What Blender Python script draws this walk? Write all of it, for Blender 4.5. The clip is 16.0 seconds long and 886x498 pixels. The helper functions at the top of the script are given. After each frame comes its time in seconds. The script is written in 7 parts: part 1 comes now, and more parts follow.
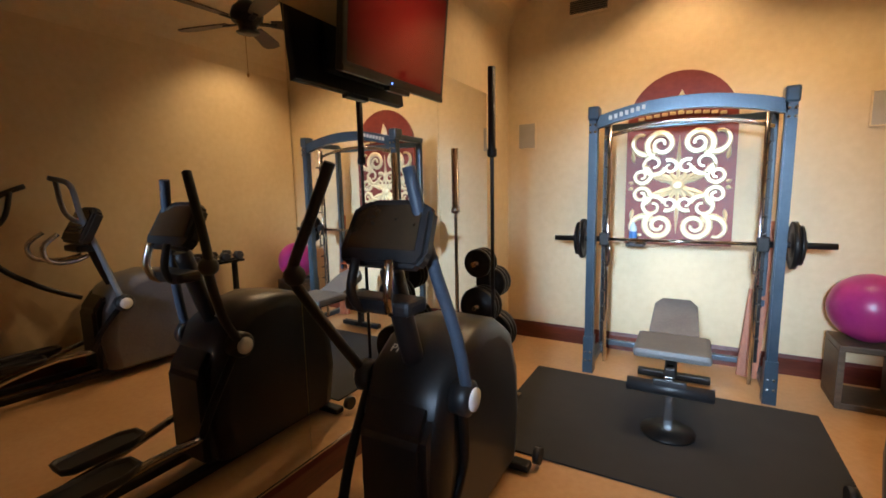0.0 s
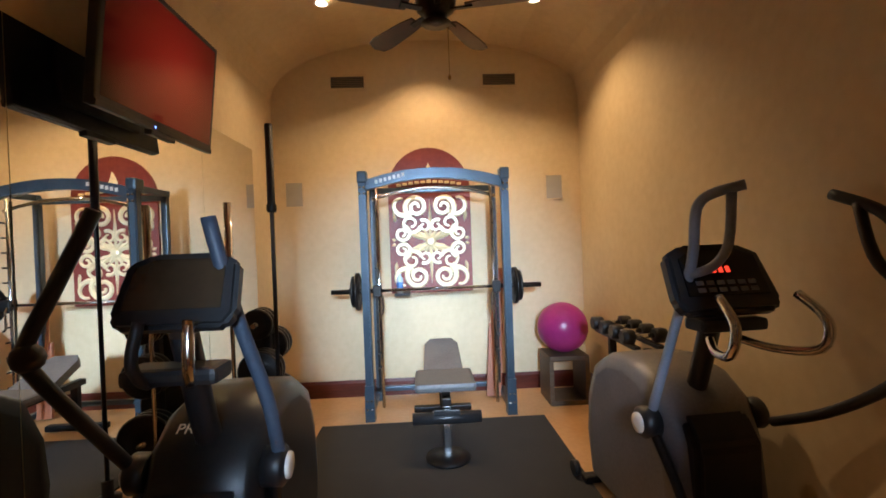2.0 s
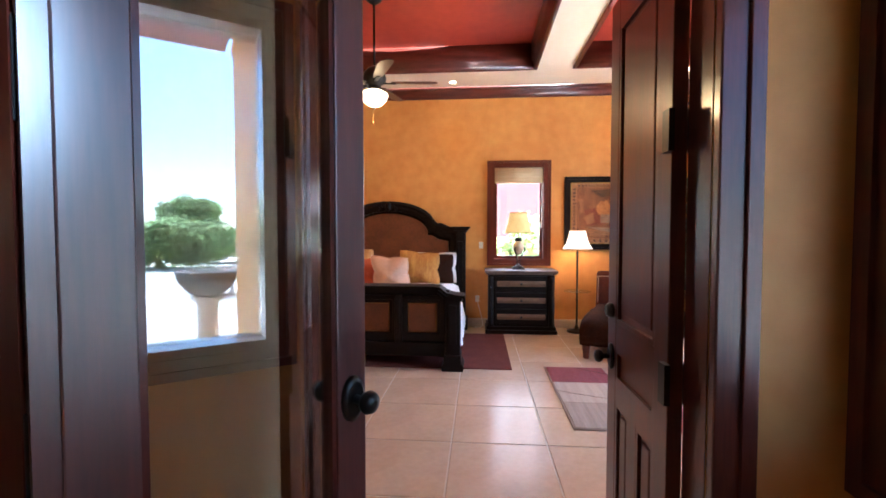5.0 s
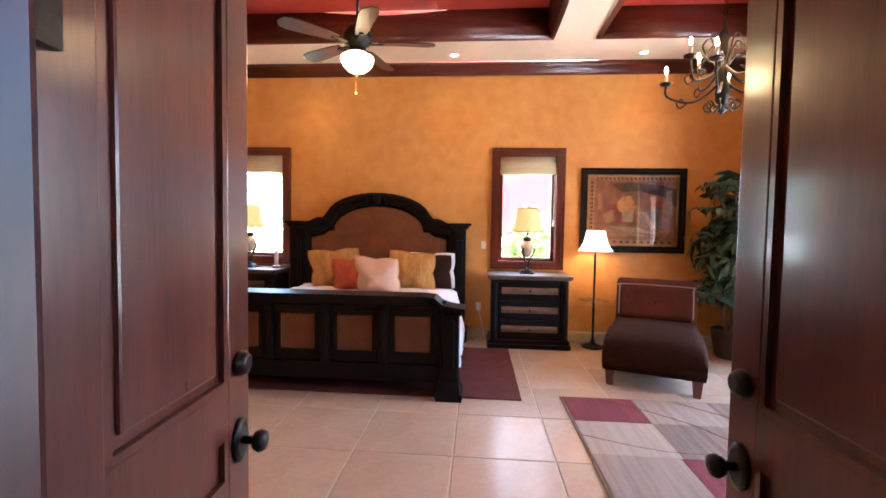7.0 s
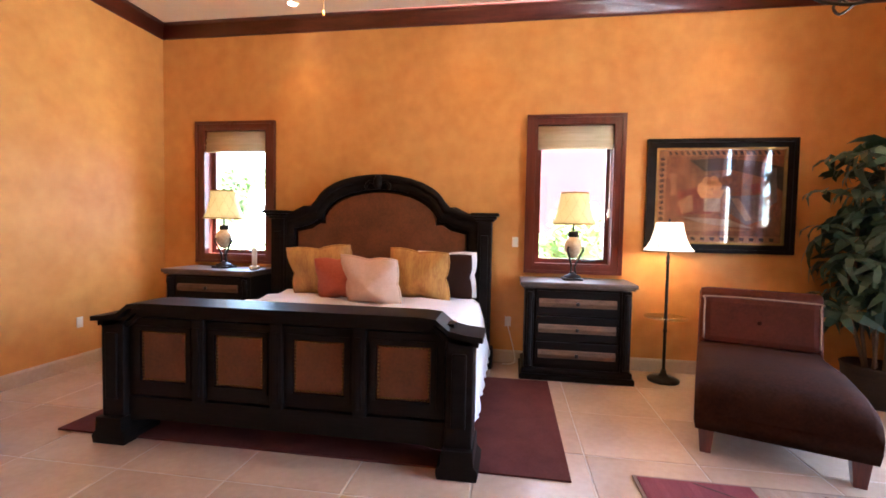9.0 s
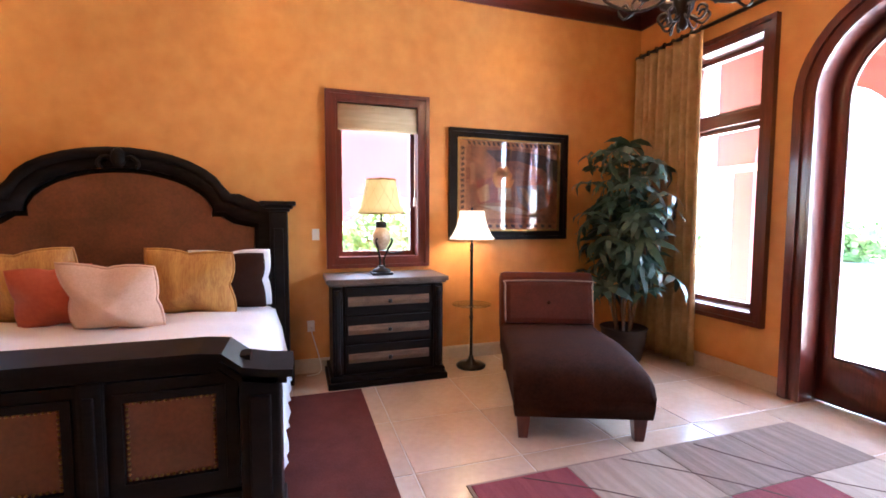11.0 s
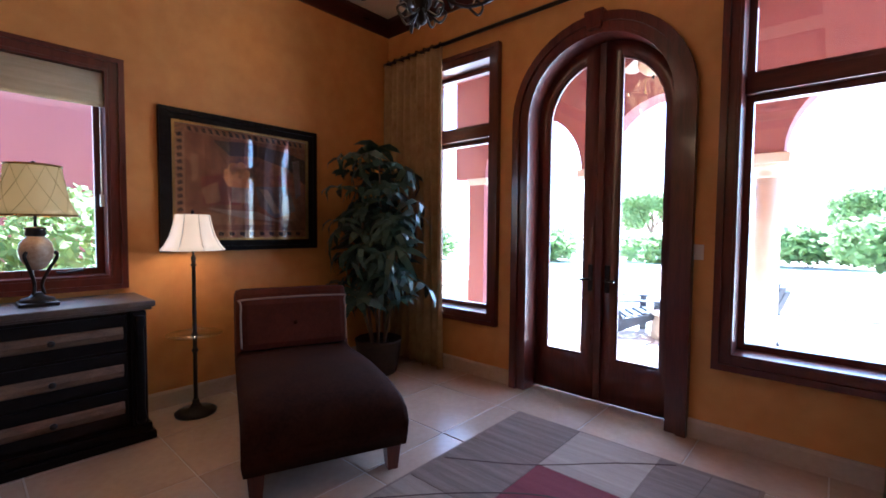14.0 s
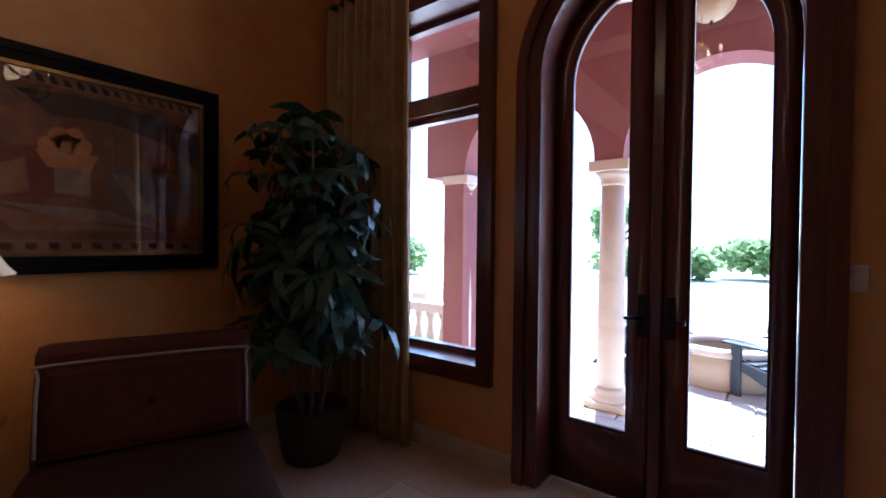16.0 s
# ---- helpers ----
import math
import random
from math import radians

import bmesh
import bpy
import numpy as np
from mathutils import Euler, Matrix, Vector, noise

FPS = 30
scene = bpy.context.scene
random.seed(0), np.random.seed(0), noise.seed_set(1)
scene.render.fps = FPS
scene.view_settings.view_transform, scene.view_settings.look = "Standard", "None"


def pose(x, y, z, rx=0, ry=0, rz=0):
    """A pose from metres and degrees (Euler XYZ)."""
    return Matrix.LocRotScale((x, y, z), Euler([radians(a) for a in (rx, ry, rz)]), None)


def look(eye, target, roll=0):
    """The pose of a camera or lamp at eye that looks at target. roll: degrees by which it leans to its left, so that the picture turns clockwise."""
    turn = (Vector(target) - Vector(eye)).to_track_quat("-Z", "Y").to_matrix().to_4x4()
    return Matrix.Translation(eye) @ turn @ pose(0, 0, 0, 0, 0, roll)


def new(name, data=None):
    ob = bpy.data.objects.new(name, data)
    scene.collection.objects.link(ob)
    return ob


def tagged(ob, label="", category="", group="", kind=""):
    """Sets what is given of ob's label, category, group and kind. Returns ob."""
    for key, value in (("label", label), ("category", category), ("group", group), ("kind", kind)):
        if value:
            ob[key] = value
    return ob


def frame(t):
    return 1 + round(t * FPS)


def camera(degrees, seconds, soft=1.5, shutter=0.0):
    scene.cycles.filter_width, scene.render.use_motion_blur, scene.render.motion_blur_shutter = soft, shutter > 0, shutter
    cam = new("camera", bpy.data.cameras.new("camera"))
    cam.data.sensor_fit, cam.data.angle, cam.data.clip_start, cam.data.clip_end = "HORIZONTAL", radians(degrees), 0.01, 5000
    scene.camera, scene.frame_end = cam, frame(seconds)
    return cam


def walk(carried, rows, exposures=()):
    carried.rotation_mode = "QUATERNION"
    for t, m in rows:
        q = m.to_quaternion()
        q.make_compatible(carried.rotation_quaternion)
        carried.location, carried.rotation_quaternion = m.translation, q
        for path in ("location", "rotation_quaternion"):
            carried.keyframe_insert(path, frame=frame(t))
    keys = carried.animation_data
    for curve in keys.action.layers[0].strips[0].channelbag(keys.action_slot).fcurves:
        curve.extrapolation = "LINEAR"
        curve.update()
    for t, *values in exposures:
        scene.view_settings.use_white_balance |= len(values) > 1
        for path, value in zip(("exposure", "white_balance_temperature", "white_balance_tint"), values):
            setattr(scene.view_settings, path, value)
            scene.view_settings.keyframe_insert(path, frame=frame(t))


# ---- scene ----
U = 0.88  # metres to one unit of the plan below
cam = camera(90.4, 16.0, soft=1.7)
PATH = [
    (0, (1.324, 0.174, 1.677), (0.348, 1.899, 1.413), -1.2),
    (0.5, (1.256, 0.212, 1.669), (0.348, 1.981, 1.454), -1.0),
    (1, (1.25, 0.216, 1.633), (0.519, 2.077, 1.573), -0.8),
    (1.5, (1.197, 0.113, 1.683), (0.838, 2.08, 1.657), -1.3),
    (2, (1.125, 0.018, 1.641), (1.21, 2.016, 1.62), -2.1),
    (2.5, (1.123, -0.184, 1.626), (1.587, 1.76, 1.563), -2.3),
    (3, (1.101, -0.439, 1.608), (1.967, 1.36, 1.497), -2.5),
    (3.5, (1.191, -0.6, 1.612), (2.571, 0.842, 1.488), -1.5),
    (4, (1.217, -0.649, 1.599), (2.958, 0.328, 1.486), -0.0),
    (4.5, (1.257, -0.726, 1.592), (3.19, -0.226, 1.496), 0.3),
    (5, (1.283, -0.795, 1.587), (3.275, -0.632, 1.514), 0.0),
    (7.3, (2.513, -0.729, 1.608), (4.504, -0.57, 1.513), 1.1),
    (7.5, (2.702, -0.821, 1.607), (4.687, -0.608, 1.496), 0.7),
    (8, (3.102, -0.869, 1.56), (5.076, -0.564, 1.466), 0.7),
    (8.2, (3.23, -0.861, 1.548), (5.201, -0.529, 1.457), 1.0),
    (10.5, (4.213, -0.665, 1.451), (6.199, -0.881, 1.343), 0.6),
    (11, (4.241, -0.67, 1.537), (6.137, -1.292, 1.401), 0.2),
    (11.5, (4.25, -0.694, 1.529), (6.019, -1.619, 1.407), 0.1),
    (12, (4.263, -0.723, 1.53), (5.9, -1.865, 1.407), 0.3),
    (12.5, (4.261, -0.741, 1.522), (5.783, -2.033, 1.4), 0.4),
    (13, (4.295, -0.727, 1.543), (5.716, -2.128, 1.411), 0.3),
    (13.5, (4.387, -0.782, 1.545), (5.742, -2.248, 1.419), 0.4),
    (14, (4.58, -1.069, 1.524), (5.914, -2.556, 1.432), 0.5),
    (14.5, (4.79, -1.387, 1.515), (6.124, -2.876, 1.466), 0.8),
    (15, (5.133, -1.604, 1.524), (6.394, -3.157, 1.489), 0.5),
    (15.5, (5.393, -1.841, 1.502), (6.605, -3.431, 1.472), 0.5),
    (16, (5.575, -2.187, 1.506), (6.8, -3.769, 1.473), 0.6),
]
EXPOSURES = [(0.0, 3.9, 6100, 10), (2.5, 3.9, 5900, 10), (3.5, 4.2, 5650, 10), (4.1, 4.75, 5250, 9), (4.6, 4.75, 5250, 8), (5.2, 4.5, 5250, 8), (7.3, 4.7, 5350, 9), (10.5, 4.7, 5300, 9), (11.5, 4.5, 4950, 11), (12.5, 3.95, 4800, 11), (13.5, 3.35, 4750, 11), (14.5, 2.6, 4700, 11), (15.2, 2.15, 4650, 11), (16.0, 1.8, 4600, 11)]
walk(cam, [(t, look(Vector(eye) * U, Vector(target) * U, roll)) for t, eye, target, roll in PATH], EXPOSURES)

# ---- daylight ----
SUN_AZ, SUN_EL = 163.0, 58.0  # degrees: where the sun stands, clockwise from north, and its height
world = bpy.data.worlds.new("world")
scene.world = world
world.use_nodes = True
sky = world.node_tree.nodes.new("ShaderNodeTexSky")
sky.sky_type = "NISHITA"
sky.sun_disc = False
sky.sun_elevation, sky.sun_rotation = radians(SUN_EL), radians(SUN_AZ)
back = world.node_tree.nodes["Background"]
back.inputs["Strength"].default_value = 0.15
world.node_tree.links.new(sky.outputs["Color"], back.inputs["Color"])


def lamp(name, kind, m, power, colour, size=0.1, size_y=None):
    data = bpy.data.lights.new(name, kind)
    data.energy, data.color = power, colour
    if kind == "SUN":
        data.angle = radians(size)
    elif kind == "AREA":
        data.shape, data.size, data.size_y = "RECTANGLE", size * U, (size_y or size) * U
    else:
        data.shadow_soft_size = size * U
    ob = new(name, data)
    m = m.copy()
    m.translation *= U
    ob.matrix_world = m
    return ob


az, el = radians(SUN_AZ), radians(SUN_EL)
sun_way = Vector((math.sin(az) * math.cos(el), math.cos(az) * math.cos(el), math.sin(el)))
lamp("sun", "SUN", look(sun_way * 30, (0, 0, 0)), 5.0, (1.0, 0.95, 0.87), 0.5)
SKY, WARM = (0.86, 0.93, 1.0), (1.0, 0.58, 0.25)
# area lamps added in the openings to strengthen the sky light that enters
lamp("window_fill", "AREA", look((6.15, -5.15, 1.7), (6.15, 0, 1.2)), 4, SKY, 1.2, 2.4)
lamp("window_fill", "AREA", look((7.65, -5.15, 1.9), (7.65, 0, 1.4)), 2.5, SKY, 0.9, 2.5)
lamp("window_fill", "AREA", look((4.65, -5.15, 1.9), (4.65, 0, 1.4)), 2.5, SKY, 0.9, 2.5)
lamp("window_fill", "AREA", look((9.2, -1.45, 1.9), (0, -1.45, 1.6)), 1.0, SKY, 0.8, 1.5)
lamp("window_fill", "AREA", look((9.2, 2.62, 1.9), (0, 2.62, 1.6)), 1.0, SKY, 0.8, 1.5)
# added narrow beam that brightens the gym's end wall through its doorway
hall = lamp("window_fill", "AREA", look((1.22, -2.15, 2.40), (1.2, 4.9, 0.9)), 9.6, (0.74, 0.87, 1.0), 0.4, 0.5)
hall.data.spread = radians(32)
# ---- materials ----
def mat(name, base, rough=0.5, metal=0.0, grain=None, bump=0.0, coat=0.0, spec=0.5):
    """base: a colour, or (dark, light) mottled by noise. grain: (coarse scale, fine scale, stretch xyz)."""
    m = bpy.data.materials.new(name)
    m.use_nodes = True
    nt = m.node_tree
    b = nt.nodes["Principled BSDF"]
    b.inputs["Roughness"].default_value, b.inputs["Metallic"].default_value = rough, metal
    b.inputs["Specular IOR Level"].default_value = spec
    b.inputs["Coat Weight"].default_value = coat
    b.inputs["Coat Roughness"].default_value = 0.12
    two = isinstance(base[0], (tuple, list))
    if not two and not grain:
        b.inputs["Base Color"].default_value = (*base, 1)
        return m
    dark, light = base if two else (tuple(c * 0.85 for c in base), tuple(min(1, c * 1.12) for c in base))
    coarse, fine, stretch = grain or (2.0, 25.0, (1, 1, 1))
    co = nt.nodes.new("ShaderNodeTexCoord")
    mp = nt.nodes.new("ShaderNodeMapping")
    mp.inputs["Scale"].default_value = stretch
    nt.links.new(co.outputs["Object"], mp.inputs["Vector"])
    n1, n2 = nt.nodes.new("ShaderNodeTexNoise"), nt.nodes.new("ShaderNodeTexNoise")
    n1.inputs["Scale"].default_value, n2.inputs["Scale"].default_value = coarse, fine
    n1.inputs["Detail"].default_value, n2.inputs["Detail"].default_value = 5, 4
    n1.inputs["Roughness"].default_value = 0.6
    for n in (n1, n2):
        nt.links.new(mp.outputs["Vector"], n.inputs["Vector"])
    mix = nt.nodes.new("ShaderNodeMix")
    mix.inputs[0].default_value = 0.35
    nt.links.new(n1.outputs["Fac"], mix.inputs[2])
    nt.links.new(n2.outputs["Fac"], mix.inputs[3])
    ramp = nt.nodes.new("ShaderNodeValToRGB")
    ramp.color_ramp.elements[0].position, ramp.color_ramp.elements[1].position = 0.32, 0.68
    ramp.color_ramp.elements[0].color, ramp.color_ramp.elements[1].color = (*dark, 1), (*light, 1)
    nt.links.new(mix.outputs[0], ramp.inputs["Fac"])
    nt.links.new(ramp.outputs["Color"], b.inputs["Base Color"])
    rr = nt.nodes.new("ShaderNodeMapRange")
    rr.inputs["To Min"].default_value, rr.inputs["To Max"].default_value = max(0.02, rough - 0.08), min(1, rough + 0.1)
    nt.links.new(n1.outputs["Fac"], rr.inputs["Value"])
    nt.links.new(rr.outputs["Result"], b.inputs["Roughness"])
    if bump:
        bp = nt.nodes.new("ShaderNodeBump")
        bp.inputs["Strength"].default_value, bp.inputs["Distance"].default_value = bump, 0.01
        nt.links.new(mix.outputs[0], bp.inputs["Height"])
        nt.links.new(bp.outputs["Normal"], b.inputs["Normal"])
    return m


def glow(name, colour, strength, base=(0.8, 0.7, 0.5)):
    m = mat(name, base, 0.5)
    b = m.node_tree.nodes["Principled BSDF"]
    b.inputs["Emission Color"].default_value, b.inputs["Emission Strength"].default_value = (*colour, 1), strength
    return m


def clear_glass(name, tint=(1, 1, 1), gloss=0.05):
    """Thin clear glass: straight through, with a mirror gloss that grows towards grazing view."""
    m = bpy.data.materials.new(name)
    m.use_nodes = True
    nt = m.node_tree
    out = nt.nodes["Material Output"]
    nt.nodes.remove(nt.nodes["Principled BSDF"])
    tr, gl, mx, lw, pw, ma = (nt.nodes.new("ShaderNode" + k) for k in ("BsdfTransparent", "BsdfGlossy", "MixShader", "LayerWeight", "Math", "Math"))
    tr.inputs["Color"].default_value = (*tint, 1)
    gl.inputs["Roughness"].default_value = 0.01
    lw.inputs["Blend"].default_value = 0.5
    pw.operation, ma.operation = "POWER", "MULTIPLY_ADD"
    pw.inputs[1].default_value = 4.5
    ma.inputs[1].default_value, ma.inputs[2].default_value = 0.8, gloss
    nt.links.new(lw.outputs["Facing"], pw.inputs[0])
    nt.links.new(pw.outputs[0], ma.inputs[0])
    nt.links.new(ma.outputs[0], mx.inputs["Fac"])
    nt.links.new(tr.outputs[0], mx.inputs[1])
    nt.links.new(gl.outputs[0], mx.inputs[2])
    nt.links.new(mx.outputs[0], out.inputs["Surface"])
    return m


def vary(m, amount=0.12):
    """Lets every piece that wears this material differ a little in lightness."""
    nt = m.node_tree
    b = nt.nodes["Principled BSDF"]
    link = b.inputs["Base Color"].links[0]
    src = link.from_socket
    info, rng, hsv = (nt.nodes.new("ShaderNode" + k) for k in ("ObjectInfo", "MapRange", "HueSaturation"))
    rng.inputs["To Min"].default_value, rng.inputs["To Max"].default_value = 1 - amount, 1 + amount
    nt.links.new(info.outputs["Random"], rng.inputs["Value"])
    nt.links.new(rng.outputs["Result"], hsv.inputs["Value"])
    nt.links.new(src, hsv.inputs["Color"])
    nt.links.new(hsv.outputs["Color"], b.inputs["Base Color"])
    return m


M_OCHRE = mat("ochre_plaster", ((0.565, 0.226, 0.039), (0.755, 0.376, 0.092)), 0.5, grain=(0.8, 7, (1, 1, 1)), bump=0.08)
M_GYMWALL = mat("cream_plaster", ((0.64, 0.49, 0.28), (0.76, 0.61, 0.38)), 0.6, grain=(1.1, 16, (1, 1, 1)), bump=0.1)
M_CREAM = mat("cream_ceiling_paint", ((0.76, 0.68, 0.54), (0.82, 0.75, 0.62)), 0.6, grain=(1.5, 20, (1, 1, 1)), bump=0.05)
M_RED = mat("red_ceiling_plaster", ((0.34, 0.035, 0.022), (0.48, 0.07, 0.04)), 0.35, grain=(1.4, 9, (1, 1, 1)), bump=0.1)
M_MAHOG = mat("mahogany", ((0.055, 0.0095, 0.006), (0.145, 0.028, 0.016)), 0.3, grain=(3, 18, (7, 7, 0.6)), bump=0.04, coat=0.4)
M_MAHOGH = mat("mahogany_across", ((0.055, 0.0095, 0.006), (0.145, 0.028, 0.016)), 0.3, grain=(3, 18, (0.6, 0.6, 7)), bump=0.04, coat=0.4)
M_SATIN = mat("satin_mahogany", ((0.055, 0.0095, 0.006), (0.145, 0.028, 0.016)), 0.36, grain=(3, 18, (7, 7, 0.6)), bump=0.04, coat=1.0, spec=0.8)
M_SATIN.node_tree.nodes["Principled BSDF"].inputs["Coat Roughness"].default_value = 0.35
M_BLACKWOOD = mat("black_stained_wood", ((0.004, 0.003, 0.003), (0.013, 0.009, 0.008)), 0.45, grain=(4, 22, (1, 1, 5)), bump=0.06, coat=0.02, spec=0.12)
M_TILE = vary(mat("pink_beige_tile", ((0.50, 0.375, 0.275), (0.62, 0.485, 0.37)), 0.22, grain=(2.2, 22, (1, 1, 1)), bump=0.03), 0.06)
M_GROUT = mat("pale_grout", (0.60, 0.54, 0.47), 0.9, grain=(6, 60, (1, 1, 1)))
M_GYMFLOOR = mat("tan_floor", ((0.55, 0.30, 0.12), (0.68, 0.42, 0.20)), 0.32, grain=(1.6, 24, (1, 1, 1)), bump=0.03)
M_STONEBASE = mat("travertine_base", ((0.50, 0.38, 0.26), (0.62, 0.50, 0.37)), 0.5, grain=(4, 30, (1, 1, 1)), bump=0.05)
M_PINK = mat("pink_stucco", ((0.26, 0.088, 0.090), (0.33, 0.125, 0.122)), 0.8, grain=(1.5, 40, (1, 1, 1)), bump=0.2)
M_CAST = mat("cast_stone", ((0.62, 0.52, 0.42), (0.76, 0.66, 0.56)), 0.7, grain=(4, 40, (1, 1, 1)), bump=0.1)
M_PAVER = vary(mat("pale_paver", ((0.52, 0.46, 0.38), (0.66, 0.60, 0.51)), 0.8, grain=(4, 40, (1, 1, 1)), bump=0.12), 0.15)
M_GROUND = mat("pale_ground", ((0.58, 0.53, 0.43), (0.70, 0.65, 0.54)), 0.9, grain=(0.6, 9, (1, 1, 1)), bump=0.1)
M_GLASS = clear_glass("window_glass")
M_DOORGLASS = clear_glass("coated_door_glass", (0.85, 0.87, 0.86), 0.45)
# grey put into the hall pane only to dim the daylight behind it
M_DIMPANE = clear_glass("dimming_glass", (0.38, 0.40, 0.42))
M_MIRROR = mat("mirror_silver", (0.86, 0.87, 0.86), 0.01, 1.0)
M_BLACK = mat("black_plastic", ((0.012, 0.012, 0.013), (0.022, 0.021, 0.022)), 0.4, grain=(5, 90, (1, 1, 1)), bump=0.05)
M_BLACKMETAL = mat("black_iron", ((0.012, 0.011, 0.011), (0.03, 0.027, 0.025)), 0.42, 0.6, grain=(8, 60, (1, 1, 1)), bump=0.05)
M_RUBBER = mat("black_rubber_mat", ((0.016, 0.016, 0.017), (0.035, 0.034, 0.034)), 0.8, grain=(3, 160, (1, 1, 1)), bump=0.25)
M_CHROME = mat("chrome", ((0.55, 0.55, 0.56), (0.75, 0.75, 0.75)), 0.12, 1.0, grain=(4, 40, (1, 1, 1)))
M_STEELBLUE = mat("blue_grey_enamel", ((0.050, 0.075, 0.10), (0.085, 0.115, 0.145)), 0.3, 0.4, grain=(4, 60, (1, 1, 1)), bump=0.04)
# ---- building tools ----
def box(bm, x0, y0, z0, x1, y1, z1, bevel=0.0, m=None):
    v = bmesh.ops.create_cube(bm, size=1)["verts"]
    for p in v:
        p.co = Vector((x0 + (p.co.x + 0.5) * (x1 - x0), y0 + (p.co.y + 0.5) * (y1 - y0), z0 + (p.co.z + 0.5) * (z1 - z0)))
    if m:
        bmesh.ops.transform(bm, matrix=m, verts=v)
    if bevel:
        edges = list({e for p in v for e in p.link_edges})
        bmesh.ops.bevel(bm, geom=edges, offset=bevel, segments=2, affect="EDGES", profile=0.6)
    return bm


def rings(bm, loops, closed_ends=True, wrap=False):
    """Skins a row of loops, each a list of points of one length."""
    vs = [[bm.verts.new(p) for p in loop] for loop in loops]
    n = len(vs[0])
    pairs = list(zip(vs, vs[1:])) + ([(vs[-1], vs[0])] if wrap else [])
    for a, b in pairs:
        for i in range(n):
            f = bm.faces.new((a[i], a[(i + 1) % n], b[(i + 1) % n], b[i]))
            f.smooth = n > 5
    if closed_ends and not wrap:
        bm.faces.new(vs[0][::-1])
        bm.faces.new(vs[-1])
    return bm


def circle(c, u, v, r, n, r2=None):
    return [c + u * (r * math.cos(2 * math.pi * i / n)) + v * ((r2 or r) * math.sin(2 * math.pi * i / n)) for i in range(n)]


def smooth_path(pts, step=4):
    p = [Vector(q) for q in pts]
    if len(p) < 3:
        return p
    out = []
    for i in range(len(p) - 1):
        a, b, c, d = p[max(i - 1, 0)], p[i], p[i + 1], p[min(i + 2, len(p) - 1)]
        for k in range(step):
            t = k / step
            out.append(0.5 * (2 * b + (c - a) * t + (2 * a - 5 * b + 4 * c - d) * t * t + (3 * b - a - 3 * c + d) * t ** 3))
    return out + [p[-1]]


def tube(bm, pts, r, n=8, curve=True, taper=None):
    p = smooth_path(pts) if curve else [Vector(q) for q in pts]
    loops, u = [], None
    for i, q in enumerate(p):
        d = (p[min(i + 1, len(p) - 1)] - p[max(i - 1, 0)]).normalized()
        if u is None:
            u = d.orthogonal().normalized()
        u = (u - d * u.dot(d)).normalized()
        s = r if taper is None else r + (taper - r) * i / (len(p) - 1)
        loops.append(circle(q, u, d.cross(u), s, n))
    return rings(bm, loops)


def lathe(bm, profile, n=20, at=(0, 0, 0)):
    a = Vector(at)
    return rings(bm, [circle(a + Vector((0, 0, z)), Vector((1, 0, 0)), Vector((0, 1, 0)), max(r, 0.0005), n) for r, z in profile])


def ball(bm, c, r, n=16, squash=1.0):
    k = max(6, n // 2)
    return lathe(bm, [(r * math.sin(math.pi * i / k), -r * squash * math.cos(math.pi * i / k)) for i in range(k + 1)], n, c)


def prism(bm, pts, axis, a, b):
    """A flat outline pushed along an axis. pts: (x, z) for axis y, (y, z) for axis x, (x, y) for axis z."""
    def put(p, q):
        return {"x": (q, p[0], p[1]), "y": (p[0], q, p[1]), "z": (p[0], p[1], q)}[axis]
    lo, hi = [bm.verts.new(put(p, a)) for p in pts], [bm.verts.new(put(p, b)) for p in pts]
    n = len(pts)
    bm.faces.new(lo)
    bm.faces.new(hi[::-1])
    for i in range(n):
        bm.faces.new((lo[i], hi[i], hi[(i + 1) % n], lo[(i + 1) % n]))
    return bm


def arc(cx, cz, r, a0, a1, n=16, rz=None):
    return [(cx + r * math.cos(radians(a0 + (a1 - a0) * i / n)), cz + (rz or r) * math.sin(radians(a0 + (a1 - a0) * i / n))) for i in range(n + 1)]


def to_mesh(name, bm, material):
    bmesh.ops.scale(bm, vec=(U, U, U), verts=bm.verts)
    bmesh.ops.recalc_face_normals(bm, faces=bm.faces)
    me = bpy.data.meshes.new(name)
    bm.to_mesh(me)
    bm.free()
    me.materials.append(material)
    return me


def part(name, bm, material, parent=None, label=""):
    ob = new(name, to_mesh(name, bm, material))
    if parent:
        ob.parent = parent
    return tagged(ob, label)


def pieces(name, bm, material, parent, label=""):
    """Makes a part of its own of every loose piece of the mesh."""
    bm.verts.index_update()
    bm.verts.ensure_lookup_table()
    seen, first = set(), None
    for v in bm.verts:
        if v.index in seen:
            continue
        todo, island = [v], []
        seen.add(v.index)
        while todo:
            a = todo.pop()
            island.append(a)
            for e in a.link_edges:
                o = e.other_vert(a)
                if o.index not in seen:
                    seen.add(o.index)
                    todo.append(o)
        one = B()
        copy = {a: one.verts.new(a.co) for a in island}
        for f in dict.fromkeys(f for a in island for f in a.link_faces):
            g = one.faces.new([copy[a] for a in f.verts])
            g.smooth = f.smooth
        ob = part(name, one, material, parent, label)
        first = first or ob
    bm.free()
    return first


def thing(name, at, rz=0, label="", category="", group=""):
    ob = new(name)
    ob.empty_display_size = 0.1
    ob.location, ob.rotation_euler = Vector(at) * U, (0, 0, radians(rz))
    return tagged(ob, label, category, group)


def single(name, bm, material, at=(0, 0, 0), rz=0, label="", category="", group="", kind=""):
    ob = part(name, bm, material)
    ob.location, ob.rotation_euler = Vector(at) * U, (0, 0, radians(rz))
    return tagged(ob, label, category, group, kind)


